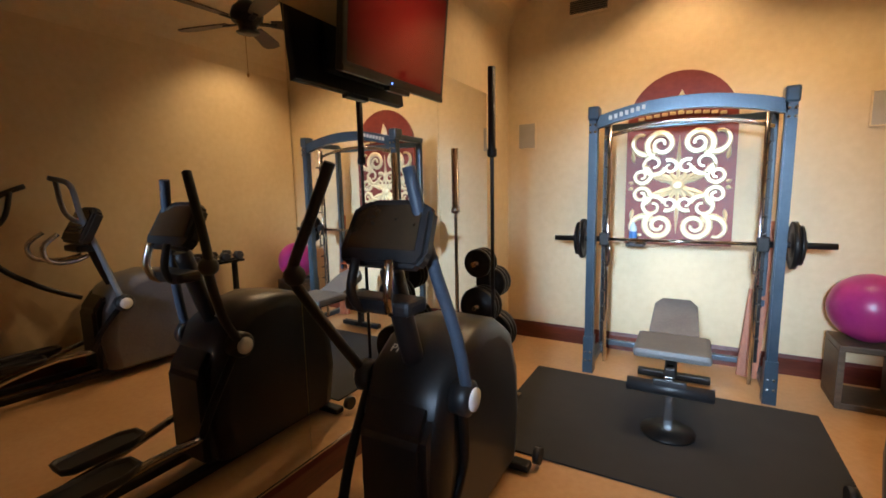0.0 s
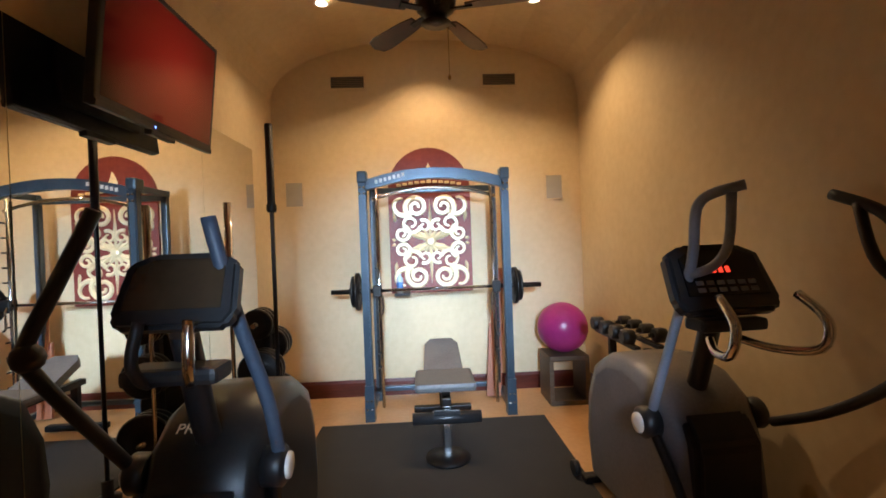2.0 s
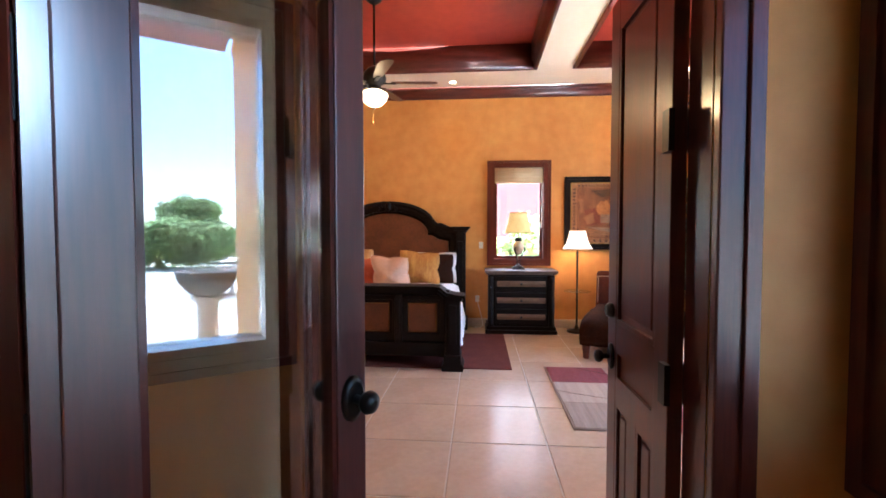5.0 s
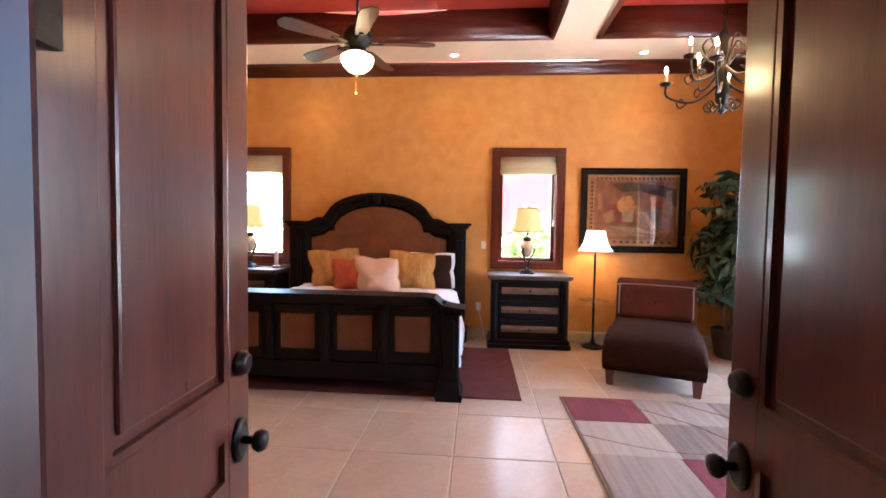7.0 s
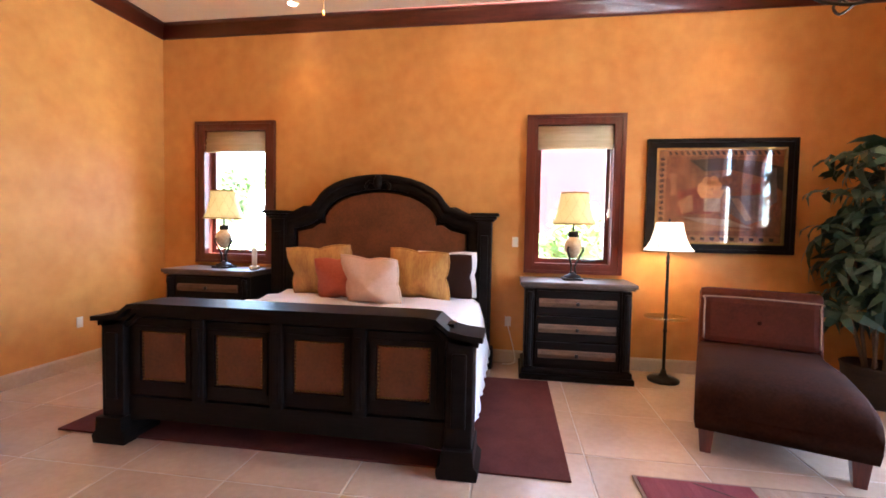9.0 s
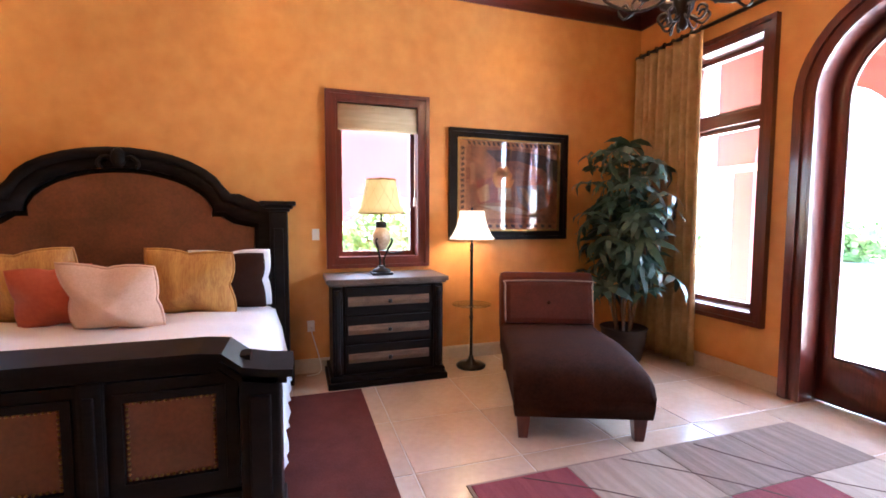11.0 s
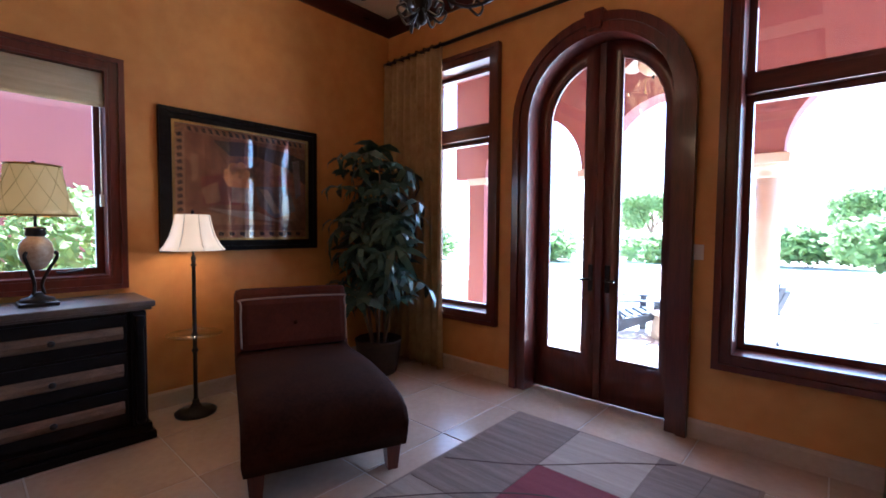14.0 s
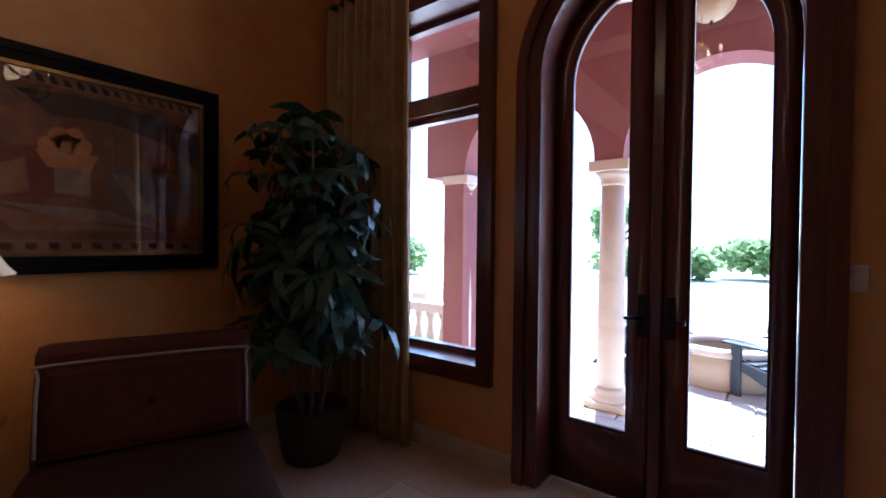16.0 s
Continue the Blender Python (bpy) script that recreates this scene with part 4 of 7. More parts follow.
# floor lamp with a glass tray
l = thing("floor_lamp", (8.44, -2.36, 0), 0, "bronze floor lamp with a cream bell shade and glass tray", "lamp")
bm = B()
lathe(bm, [(0.15, 0.0), (0.155, 0.02), (0.13, 0.035), (0.05, 0.05), (0.03, 0.08), (0.022, 0.12)], 24)
part("base", bm, M_BRONZE, l)
bm = B()
lathe(bm, [(0.016, 0.1), (0.016, 0.5), (0.026, 0.52), (0.016, 0.54), (0.016, 0.63), (0.03, 0.645), (0.016, 0.665), (0.015, 1.2), (0.024, 1.215), (0.014, 1.23), (0.02, 1.27), (0.008, 1.30), (0.008, 1.60), (0.012, 1.645), (0.002, 1.66)], 12)
part("pole", bm, M_BRONZE, l)
bm = B()
lathe(bm, [(0.02, 0.652), (0.205, 0.652), (0.205, 0.66), (0.02, 0.66)], 28)
part("tray", bm, clear_glass("tray_glass", (0.85, 0.93, 0.9), 0.15), l, "round glass tray")
bm = B()
prof = [(0.235, 1.335), (0.20, 1.38), (0.165, 1.45), (0.14, 1.54), (0.125, 1.62)]
rings(bm, [circle(Vector((0, 0, z)), Vector((1, 0, 0)), Vector((0, 1, 0)), r, 24) for r, z in prof] + [circle(Vector((0, 0, z)), Vector((1, 0, 0)), Vector((0, 1, 0)), r - 0.006, 24) for r, z in prof[::-1]], wrap=True)
sh = part("shade", bm, M_WHITESHADE, l, "lit cream bell shade")
bm = B()
for i in range(8):
    a = 2 * math.pi * i / 8
    tube(bm, [(r * 1.005 * math.cos(a), r * 1.005 * math.sin(a), z) for r, z in prof], 0.004, 4)
part("rib", bm, M_PLATE, sh)
lamp("floor_lamp_bulb", "POINT", pose(8.44, -2.36, 1.46), 0.5, WARM, 0.05)


# chaise longue
def chaise():
    ang = math.degrees(math.atan2(0.37, -0.93)) - 180
    c = thing("chaise_longue", (6.80, -2.53, 0), ang, "chocolate velvet chaise longue with dark wooden legs", "chaise")
    hw = 0.465
    def slab(bm, line, w, drop, round_=0.05):
        loops = []
        for x, z in line:
            loops.append([Vector((x, y, z - e)) for y, e in ((-w, drop), (-w - 0.012, round_ * 1.2), (-w + 0.03, round_ * 0.25), (-w + 0.12, 0.0), (0, -0.012), (w - 0.12, 0.0), (w - 0.03, round_ * 0.25), (w + 0.012, round_ * 1.2), (w, drop))])
        rings(bm, loops)
    bm = B()
    slab(bm, [(-0.09, 0.30), (-0.105, 0.39), (-0.07, 0.46), (0.02, 0.505), (0.25, 0.535), (0.55, 0.54), (0.85, 0.52), (1.15, 0.50), (1.36, 0.50)], hw, 0.28 - 0.16)
    part("seat", bm, M_VELVET, c)
    bm = B()
    box(bm, -0.075, -hw, 0.19, 1.50, hw, 0.42, 0.03)
    part("base", bm, M_VELVET, c)
    bm = B()
    m = Matrix.Translation((1.34, 0, 0.40)) @ Matrix.Rotation(radians(12), 4, "Y")
    box(bm, 0.0, -hw - 0.01, 0.0, 0.17, hw + 0.01, 0.62, 0.06, m)
    part("backrest", bm, M_CHAISEBACK, c)
    bm = B()
    box(bm, -0.11, -hw + 0.03, 0.09, 0.03, hw - 0.03, 0.52, 0.055, m)
    cu = part("back_cushion", bm, M_CHAISEBACK, c)
    bm = B()
    ball(bm, m @ Vector((-0.112, 0, 0.30)), 0.018, 10)
    part("button", bm, M_VELVET, cu)
    bm = B()
    tube(bm, [m @ Vector(p) for p in ((-0.105, -hw + 0.04, 0.12), (-0.105, -hw + 0.04, 0.46), (-0.10, -hw + 0.09, 0.515), (-0.10, hw - 0.09, 0.515), (-0.105, hw - 0.04, 0.46), (-0.105, hw - 0.04, 0.12))], 0.008, 6)
    part("piping", bm, M_PIPE, cu, "pale piping")
    for x, y in ((0.0, -0.40), (0.0, 0.40), (1.40, -0.40), (1.40, 0.40)):
        bm = B()
        rings(bm, [[Vector((x + sx * s, y + sy * s, z)) for sx, sy in ((-1, -1), (1, -1), (1, 1), (-1, 1))] for s, z in ((0.032, 0.0), (0.05, 0.2))])
        part("leg", bm, M_MAHOG, c)


chaise()
M_ART = {k: mat("art_" + k, v, 0.6, grain=(7, 30, (1, 1, 1)), bump=0.1) for k, v in {
    "ground": ((0.07, 0.022, 0.010), (0.32, 0.125, 0.045)), "tan": ((0.20, 0.08, 0.03), (0.40, 0.19, 0.075)), "dark": ((0.015, 0.010, 0.008), (0.06, 0.03, 0.02)),
    "red": ((0.12, 0.015, 0.010), (0.26, 0.05, 0.025)), "cream": ((0.20, 0.12, 0.07), (0.42, 0.29, 0.18)), "grey": ((0.07, 0.05, 0.045), (0.20, 0.16, 0.14)), "orange": ((0.42, 0.14, 0.03), (0.66, 0.30, 0.08))}.items()}


def painting():
    """A glazed still life in a wide black frame, on the east wall."""
    p = thing("framed_picture", (8.75, -2.93, 1.91), 0, "glazed still life in a wide black frame", "picture")
    W, H = 0.725, 0.60
    bm = hoop(B(), rect(-W, -H, W, H), rect(-W + 0.10, -H + 0.10, W - 0.10, H - 0.10), "x", -0.035, -0.002)
    hoop(bm, rect(-W, -H, W, H), rect(-W + 0.04, -H + 0.04, W - 0.04, H - 0.04), "x", -0.055, -0.034)
    part("frame", bm, M_BLACKWOOD, p)
    bm = hoop(B(), rect(-W + 0.095, -H + 0.095, W - 0.095, H - 0.095), rect(-W + 0.115, -H + 0.115, W - 0.115, H - 0.115), "x", -0.04, -0.012)
    part("slip", bm, M_BRASS, p)
    bm = B()
    box(bm, -0.012, -W + 0.10, -H + 0.10, -0.006, W - 0.10, H - 0.10)
    canvas = part("canvas", bm, M_ART["ground"], p)
    w, h, rng = W - 0.115, H - 0.115, random.Random(7)
    def patch(colour, pts, lift):
        bm = B()
        prism(bm, pts, "x", -0.0125 - lift, -0.0115 - lift)
        part("painted_patch", bm, M_ART[colour], canvas)
    patch("tan", [(-w, h), (w, h), (w, h - 0.065), (-w, h - 0.065)], 0)
    patch("tan", [(w, h - 0.065), (w - 0.085, h - 0.065), (w - 0.085, -h), (w, -h)], 0)
    patch("tan", [(-w, -h + 0.07), (w - 0.12, -h + 0.07), (w - 0.12, -h), (-w, -h)], 0)
    for i in range(19):
        y = w - 0.10 - i * 0.058
        patch("dark", [(y, h - 0.008), (y - 0.028, h - 0.015), (y - 0.045, h - 0.055), (y - 0.012, h - 0.05)], 0.001)
    for i in range(15):
        z = h - 0.08 - i * 0.058
        patch("dark", [(w - 0.02, z), (w - 0.06, z + 0.012), (w - 0.07, z - 0.022), (w - 0.03, z - 0.032)], 0.001)
    for i in range(11):
        y = w - 0.16 - i * 0.095
        patch("dark", [(y, -h + 0.055), (y - 0.05, -h + 0.05), (y - 0.045, -h + 0.015), (y - 0.005, -h + 0.02)], 0.001)
    patch("dark", [(0.30, 0.38), (0.0, 0.40), (-0.40, 0.36), (-w, 0.30), (-w, 0.05), (-0.42, 0.20), (-0.1, 0.28), (0.15, 0.26)], 0.001)
    patch("tan", [(0.40, -0.05), (0.26, 0.02), (0.24, -0.16), (0.36, -0.19)], 0.0028)
    patch("red", [(0.40, 0.05), (0.16, 0.10), (0.02, -0.02), (0.06, -0.18), (0.38, -0.20)], 0.002)
    for y, z, r in ((0.16, 0.10, 0.05), (0.09, 0.12, 0.05), (0.02, 0.11, 0.05), (0.12, 0.16, 0.045), (0.05, 0.17, 0.045)):
        patch("orange", arc(y, z, r, 0, 330, 10), 0.003)
    patch("orange", [(0.22, 0.07), (-0.06, 0.07), (-0.02, -0.02), (0.17, -0.02)], 0.0035)
    patch("cream", [(0.14, -0.02), (-0.02, -0.02), (-0.02, -0.16), (0.14, -0.16)], 0.003)
    patch("grey", [(-0.08, 0.0), (-0.42, 0.02), (-0.50, -0.22), (-0.28, -0.30), (-0.12, -0.18)], 0.002)
    patch("cream", [(-0.12, -0.02), (-0.20, -0.02), (-0.33, -0.24), (-0.27, -0.26)], 0.003)
    patch("cream", [(0.36, -0.22), (-0.10, -0.24), (-0.34, -0.33), (0.1, -0.30)], 0.002)
    patch("tan", [(0.42, -0.24), (0.1, -0.29), (-0.3, -0.36), (0.3, -0.37)], 0.0025)
    patch("red", [(-0.30, 0.12), (-0.38, 0.14), (-0.42, 0.05), (-0.33, 0.02)], 0.003)
    patch("tan", [(0.48, 0.24), (0.42, 0.24), (0.42, 0.05), (0.47, 0.0)], 0.002)
    patch("grey", [(-0.46, 0.28), (-0.54, 0.30), (-0.56, -0.05), (-0.50, -0.1)], 0.003)
    bm = B()
    box(bm, -0.028, -W + 0.097, -H + 0.097, -0.025, W - 0.097, H - 0.097)
    part("glass", bm, clear_glass("picture_glass", (1, 1, 1), 0.08), p).visible_shadow = False


painting()
# rugs
bm = B()
box(bm, 6.36, -1.18, 0.0, 8.14, 2.43, 0.014, 0.005)
single("rug", bm, M_MAROON, label="maroon rug under the bed", category="rug")
r = thing("area_rug", (0, 0, 0), 0, "patchwork area rug in beige, taupe and wine red", "rug")
RX0, RX1, RY0, RY1 = 4.84, 6.51, -4.19, -1.56
bm = B()
box(bm, RX0, RY0, 0.0, RX1, RY1, 0.010, 0.004)
part("backing", bm, mat("rug_backing", ((0.20, 0.14, 0.11), (0.3, 0.22, 0.17)), 0.95, grain=(6, 120, (1, 1, 1)), bump=0.4), r)
RUGC = {"wine": ((0.15, 0.022, 0.032), (0.25, 0.055, 0.062)), "beige": ((0.34, 0.26, 0.20), (0.52, 0.42, 0.33)), "taupe": ((0.13, 0.09, 0.07), (0.33, 0.25, 0.20)), "sand": ((0.24, 0.18, 0.14), (0.44, 0.35, 0.28))}
RUGM = {k: mat("rug_" + k, v, 0.95, grain=(2.2, 60, (0.5, 9, 1)), bump=0.5) for k, v in RUGC.items()}
xcuts = [RX0 + 0.02, 5.40, 5.965, RX1 - 0.02]
cols = {0: [(-1.56, -2.20, "sand"), (-2.20, -2.90, "wine"), (-2.90, -3.53, "beige"), (-3.53, -4.18, "taupe")], 1: [(-1.56, -2.22, "beige"), (-2.22, -2.92, "taupe"), (-2.92, -3.55, "wine"), (-3.55, -4.18, "beige")], 2: [(-1.56, -2.22, "wine"), (-2.22, -2.91, "sand"), (-2.91, -3.55, "taupe"), (-3.55, -4.18, "taupe")]}
for i, blocks in cols.items():
    for ya, yb, k in blocks:
        bm = B()
        box(bm, xcuts[i] + 0.002, max(yb, RY0 + 0.02) + 0.002, 0.008, xcuts[i + 1] - 0.002, min(ya, RY1 - 0.02) - 0.002, 0.0145, 0.003)
        part("pile_block", bm, RUGM[k], r)
M_RUGLINE = mat("rug_line", (0.09, 0.05, 0.04), 0.95)
for pts in ([(6.47, -1.9), (6.2, -2.3), (5.9, -2.6), (5.5, -2.75), (4.86, -2.7)], [(6.46, -2.6), (6.1, -3.0), (5.7, -3.3), (5.2, -3.35), (4.86, -3.6)], [(6.46, -3.2), (6.0, -3.5), (5.6, -3.9), (5.3, -4.14)], [(5.7, -1.58), (5.5, -2.1), (5.45, -2.7), (5.2, -3.2), (5.1, -4.14)]):
    bm = B()
    p = smooth_path([(x, y, 0.0135) for x, y in pts], 6)
    rings(bm, [[q + Vector((0, -0.008, 0)), q + Vector((0, 0.008, 0)), q + Vector((0, 0.006, 0.003)), q + Vector((0, -0.006, 0.003))] for q in p])
    part("pattern_line", bm, M_RUGLINE, r)
# low chest under the second curtain
ch = thing("low_chest", (3.93, -3.42, 0), 0, "low dark wooden chest with a planked top, pale with sky reflection", "chest")
# the pale blue-grey puts the sky's reflection into the planks' colour
M_SKYTOP = mat("sky_sheen_planks", ((0.42, 0.42, 0.46), (0.62, 0.62, 0.66)), 0.35, grain=(3, 24, (0.6, 5, 1)), bump=0.08)
bm = B()
box(bm, -0.37, -0.72, 0.08, 0.37, 0.72, 0.44, 0.01)
part("body", bm, M_BLACKWOOD, ch)
bm = B()
box(bm, -0.385, -0.735, 0.0, 0.385, 0.735, 0.09, 0.012)
part("plinth", bm, M_BLACKWOOD, ch)
for i in range(6):
    bm = B()
    box(bm, -0.40, -0.76 + i * 0.2545, 0.44, 0.40, -0.51 + i * 0.2545, 0.48, 0.008)
    part("plank", bm, M_SKYTOP, ch)
for i in range(2):
    bm = hoop(B(), rect(-0.66 + i * 0.68, 0.14, -0.04 + i * 0.68, 0.39), rect(-0.62 + i * 0.68, 0.18, -0.08 + i * 0.68, 0.35), "x", 0.368, 0.385)
    part("side_panel", bm, M_BLACKWOOD, ch)
# ---- curtains, plant, ceiling lamps ----
M_CURTAIN = mat("gold_brocade", ((0.30, 0.17, 0.055), (0.52, 0.35, 0.15)), 0.6, grain=(6, 26, (1, 1, 0.8)), bump=0.2)


def curtain(x0, x1, label):
    c = thing("curtain", (0, 0, 0), 0, label, "curtain", "curtains")
    n = 90
    loops = []
    for z, spread in ((3.43, 0.97), (3.38, 0.95), (2.6, 0.97), (1.6, 1.0), (0.7, 1.02), (0.015, 1.03)):
        line = []
        for i in range(n + 1):
            s = i / n
            x = (x0 + x1) / 2 + (s - 0.5) * (x1 - x0) * spread
            y = -4.56 + 0.042 * math.sin(s * 2 * math.pi * 8.5 + z * 0.12) + 0.015 * math.sin(s * 31 + z)
            line.append(Vector((x, y, z)))
        loops.append(line + [p + Vector((0, -0.008, 0)) for p in line[::-1]])
    bm = rings(B(), loops)
    for f in bm.faces:
        f.smooth = True
    part("drape", bm, M_CURTAIN, c)
    bm = B()
    for i in range(8):
        x = x0 + (x1 - x0) * (i + 0.5) / 8
        rings(bm, [circle(Vector((x, -4.57, 3.46)) + Vector((0, math.cos(a), math.sin(a))) * 0.03, Vector((0, math.cos(a), math.sin(a))), Vector((1, 0, 0)), 0.006, 5) for a in [2 * math.pi * k / 12 for k in range(12)]], wrap=True)
    pieces("ring", bm, M_BRONZE, c)


curtain(7.72, 8.66, "gold brocade curtain drawn beside a tall window")
curtain(3.55, 4.32, "gold brocade curtain drawn beside a tall window")
rod = thing("curtain_rod", (0, 0, 0), 0, "long dark curtain rod above the garden doors", "curtain rod")
bm = B()
tube(bm, [(3.45, -4.57, 3.46), (8.68, -4.57, 3.46)], 0.02, 10, False)
part("pole", bm, M_BRONZE, rod)
for x in (3.45, 6.13, 8.68):
    bm = B()
    box(bm, x - 0.012, -4.69, 3.44, x + 0.012, -4.56, 3.48, 0.004)
    part("bracket", bm, M_BRONZE, rod)

M_LEAF = mat("glossy_leaf", ((0.018, 0.050, 0.030), (0.050, 0.105, 0.062)), 0.33, grain=(9, 40, (1, 1, 1)))
M_STEM = mat("brown_stem", ((0.14, 0.09, 0.055), (0.30, 0.21, 0.14)), 0.8, grain=(6, 50, (1, 1, 1)), bump=0.2)
M_POT = mat("dark_basket", ((0.02, 0.012, 0.008), (0.06, 0.035, 0.02)), 0.7, grain=(8, 50, (1, 1, 6)), bump=0.5)


def frond(verts, faces, c, out, up, size, rng):
    """A fan of pointed leaflets round one stalk's end."""
    out, up = out.normalized(), up.normalized()
    side = out.cross(up).normalized()
    n = rng.choice((5, 6, 7))
    for i in range(n):
        a = -1.9 + 3.8 * i / (n - 1) + rng.uniform(-0.1, 0.1)
        d = (out * math.cos(a) + side * math.sin(a)).normalized()
        w = d.cross(up).normalized()
        L = size * rng.uniform(0.8, 1.15) * (1 - 0.12 * abs(a))
        sag = rng.uniform(0.35, 0.95)
        k = len(verts)
        wd = 0.058 * size / 0.25
        verts += [tuple(c), tuple(c + d * L * 0.45 + w * wd * 0.55 - up * L * sag * 0.12), tuple(c + d * L * 0.45 - w * wd * 0.55 - up * L * sag * 0.12), tuple(c + d * L * 0.8 + w * wd * 0.35 - up * L * sag * 0.5), tuple(c + d * L * 0.8 - w * wd * 0.35 - up * L * sag * 0.5), tuple(c + d * L - up * L * sag)]
        faces += [(k, k + 1, k + 2), (k + 1, k + 3, k + 4, k + 2), (k + 3, k + 5, k + 4)]


def raw(name, verts, faces, material, parent=None, label=""):
    me = bpy.data.meshes.new(name)
    me.from_pydata([(x * U, y * U, z * U) for x, y, z in verts], [], faces)
    me.materials.append(material)
    ob = new(name, me)
    if parent:
        ob.parent = parent
    return tagged(ob, label)


def house_plant():
    p = thing("potted_tree", (8.16, -4.05, 0), 0, "tall artificial umbrella tree in a dark basket pot", "plant")
    bm = B()
    lathe(bm, [(0.17, 0.0), (0.19, 0.02), (0.225, 0.20), (0.24, 0.34), (0.25, 0.36), (0.235, 0.37), (0.215, 0.33), (0.01, 0.32)], 24)
    part("pot", bm, M_POT, p)
    rng = random.Random(11)
    verts, faces = [], []
    for i in range(6):
        a = i * 1.05 + 0.3
        top = Vector((0.20 * math.cos(a), 0.18 * math.sin(a), 2.08 + 0.2 * rng.random() - 0.55 * (i % 2)))
        base = Vector((0.07 * math.cos(a), 0.07 * math.sin(a), 0.31))
        mid = (base + top) / 2 + Vector((rng.uniform(-0.08, 0.08), rng.uniform(-0.08, 0.08), 0))
        bm = B()
        tube(bm, [base, (base + mid) / 2 + Vector((0.02, -0.01, 0)), mid, (mid + top) / 2, top], 0.016, 6, True, 0.007)
        st = part("stem", bm, M_STEM, p)
        for k in range(24):
            f = 0.30 + 0.70 * (k / 23)
            q = base.lerp(mid, f * 2) if f < 0.5 else mid.lerp(top, f * 2 - 1)
            b = rng.uniform(0, 2 * math.pi)
            out = Vector((math.cos(b), math.sin(b), rng.uniform(-0.15, 0.5)))
            reach = rng.uniform(0.06, 0.30) * (1.15 - 0.45 * abs(f - 0.55))
            c = q + out * reach + Vector((0, 0, 0.08))
            if (c.x > 0.50) or (c.y < -0.42):
                continue
            frond(verts, faces, c, Vector((out.x, out.y, rng.uniform(-0.9, 0.3))), Vector((out.x * rng.uniform(0.3, 1.6), out.y * rng.uniform(0.3, 1.6), 1)), rng.uniform(0.20, 0.33), rng)
    raw("foliage", verts, faces, M_LEAF, p, "dark glossy finger-like leaves")


house_plant()


# wrought-iron chandelier
M_FLAME = glow("candle_bulb", (1.0, 0.72, 0.38), 3, (0.9, 0.8, 0.6))
M_IRON = mat("brown_wrought_iron", ((0.014, 0.010, 0.008), (0.05, 0.036, 0.026)), 0.4, 0.6, grain=(10, 60, (1, 1, 1)), bump=0.1)


def chandelier():
    c = thing("chandelier", (6.36, -2.86, 2.66), 0, "brown wrought-iron chandelier with candle bulbs lit", "chandelier")
    bm = B()
    lathe(bm, [(0.004, 0.0), (0.03, 0.02), (0.02, 0.06), (0.055, 0.12), (0.06, 0.2), (0.035, 0.3), (0.045, 0.36), (0.025, 0.42), (0.03, 0.62), (0.05, 0.68), (0.015, 0.75), (0.01, 0.8)], 14)
    part("column", bm, M_IRON, c)
    for i in range(8):
        a = 2 * math.pi * i / 8 + 0.2
        u = Vector((math.cos(a), math.sin(a), 0))
        up = 0.0 if i % 2 else 0.14
        R = 0.44 if i % 2 else 0.30
        bm = B()
        pts = [(0.04, 0.26 + up), (0.14, 0.17 + up), (0.27, 0.14 + up), (R, 0.22 + up), (R + 0.015, 0.32 + up)]
        tube(bm, [u * r + Vector((0, 0, z)) for r, z in pts], 0.011, 6)
        tube(bm, [u * r + Vector((0, 0, z)) for r, z in ((0.27, 0.14 + up), (0.33, 0.10 + up), (0.36, 0.15 + up), (0.32, 0.18 + up), (0.30, 0.15 + up))], 0.008, 5)
        tube(bm, [u * r + Vector((0, 0, z)) for r, z in ((0.04, 0.42), (0.12, 0.50 + up), (0.20, 0.44 + up), (0.17, 0.37 + up), (0.13, 0.40 + up))], 0.008, 5)
        tube(bm, [u * r + Vector((0, 0, z)) for r, z in ((0.03, 0.08), (0.10, 0.03), (0.14, 0.08), (0.10, 0.11), (0.08, 0.08))], 0.008, 5)
        arm = pieces("arm", bm, M_IRON, c)
        bm = B()
        lathe(bm, [(0.01, 0.0), (0.05, 0.012), (0.058, 0.03), (0.02, 0.03)], 12, u * (R + 0.015) + Vector((0, 0, 0.32 + up)))
        part("drip_pan", bm, M_IRON, arm)
        bm = B()
        lathe(bm, [(0.014, 0.0), (0.014, 0.09), (0.006, 0.092)], 8, u * (R + 0.015) + Vector((0, 0, 0.345 + up)))
        part("candle", bm, M_PLATE, arm)
        bm = B()
        lathe(bm, [(0.006, 0.0), (0.017, 0.025), (0.012, 0.05), (0.002, 0.075)], 8, u * (R + 0.015) + Vector((0, 0, 0.437 + up)))
        part("bulb", bm, M_FLAME, arm)
    bm = B()
    for i in range(15):
        z = 0.8 + i * 0.055
        flip = i % 2
        rings(bm, [circle(Vector((0, 0, z + 0.03)) + Vector((math.cos(a) * (1 - flip) * 0.016, math.cos(a) * flip * 0.016, math.sin(a) * 0.034)), Vector(((1 - flip), flip, 0)), Vector((0, 0, 1)), 0.004, 4) for a in [2 * math.pi * k / 8 for k in range(8)]], wrap=True)
    part("chain", bm, M_IRON, c)
    bm = B()
    lathe(bm, [(0.01, 1.60), (0.05, 1.62), (0.07, 1.66)], 14)
    part("canopy", bm, M_IRON, c)


chandelier()
lamp("chandelier_bulbs", "POINT", pose(6.36, -2.86, 3.16), 1.3, WARM, 0.25)


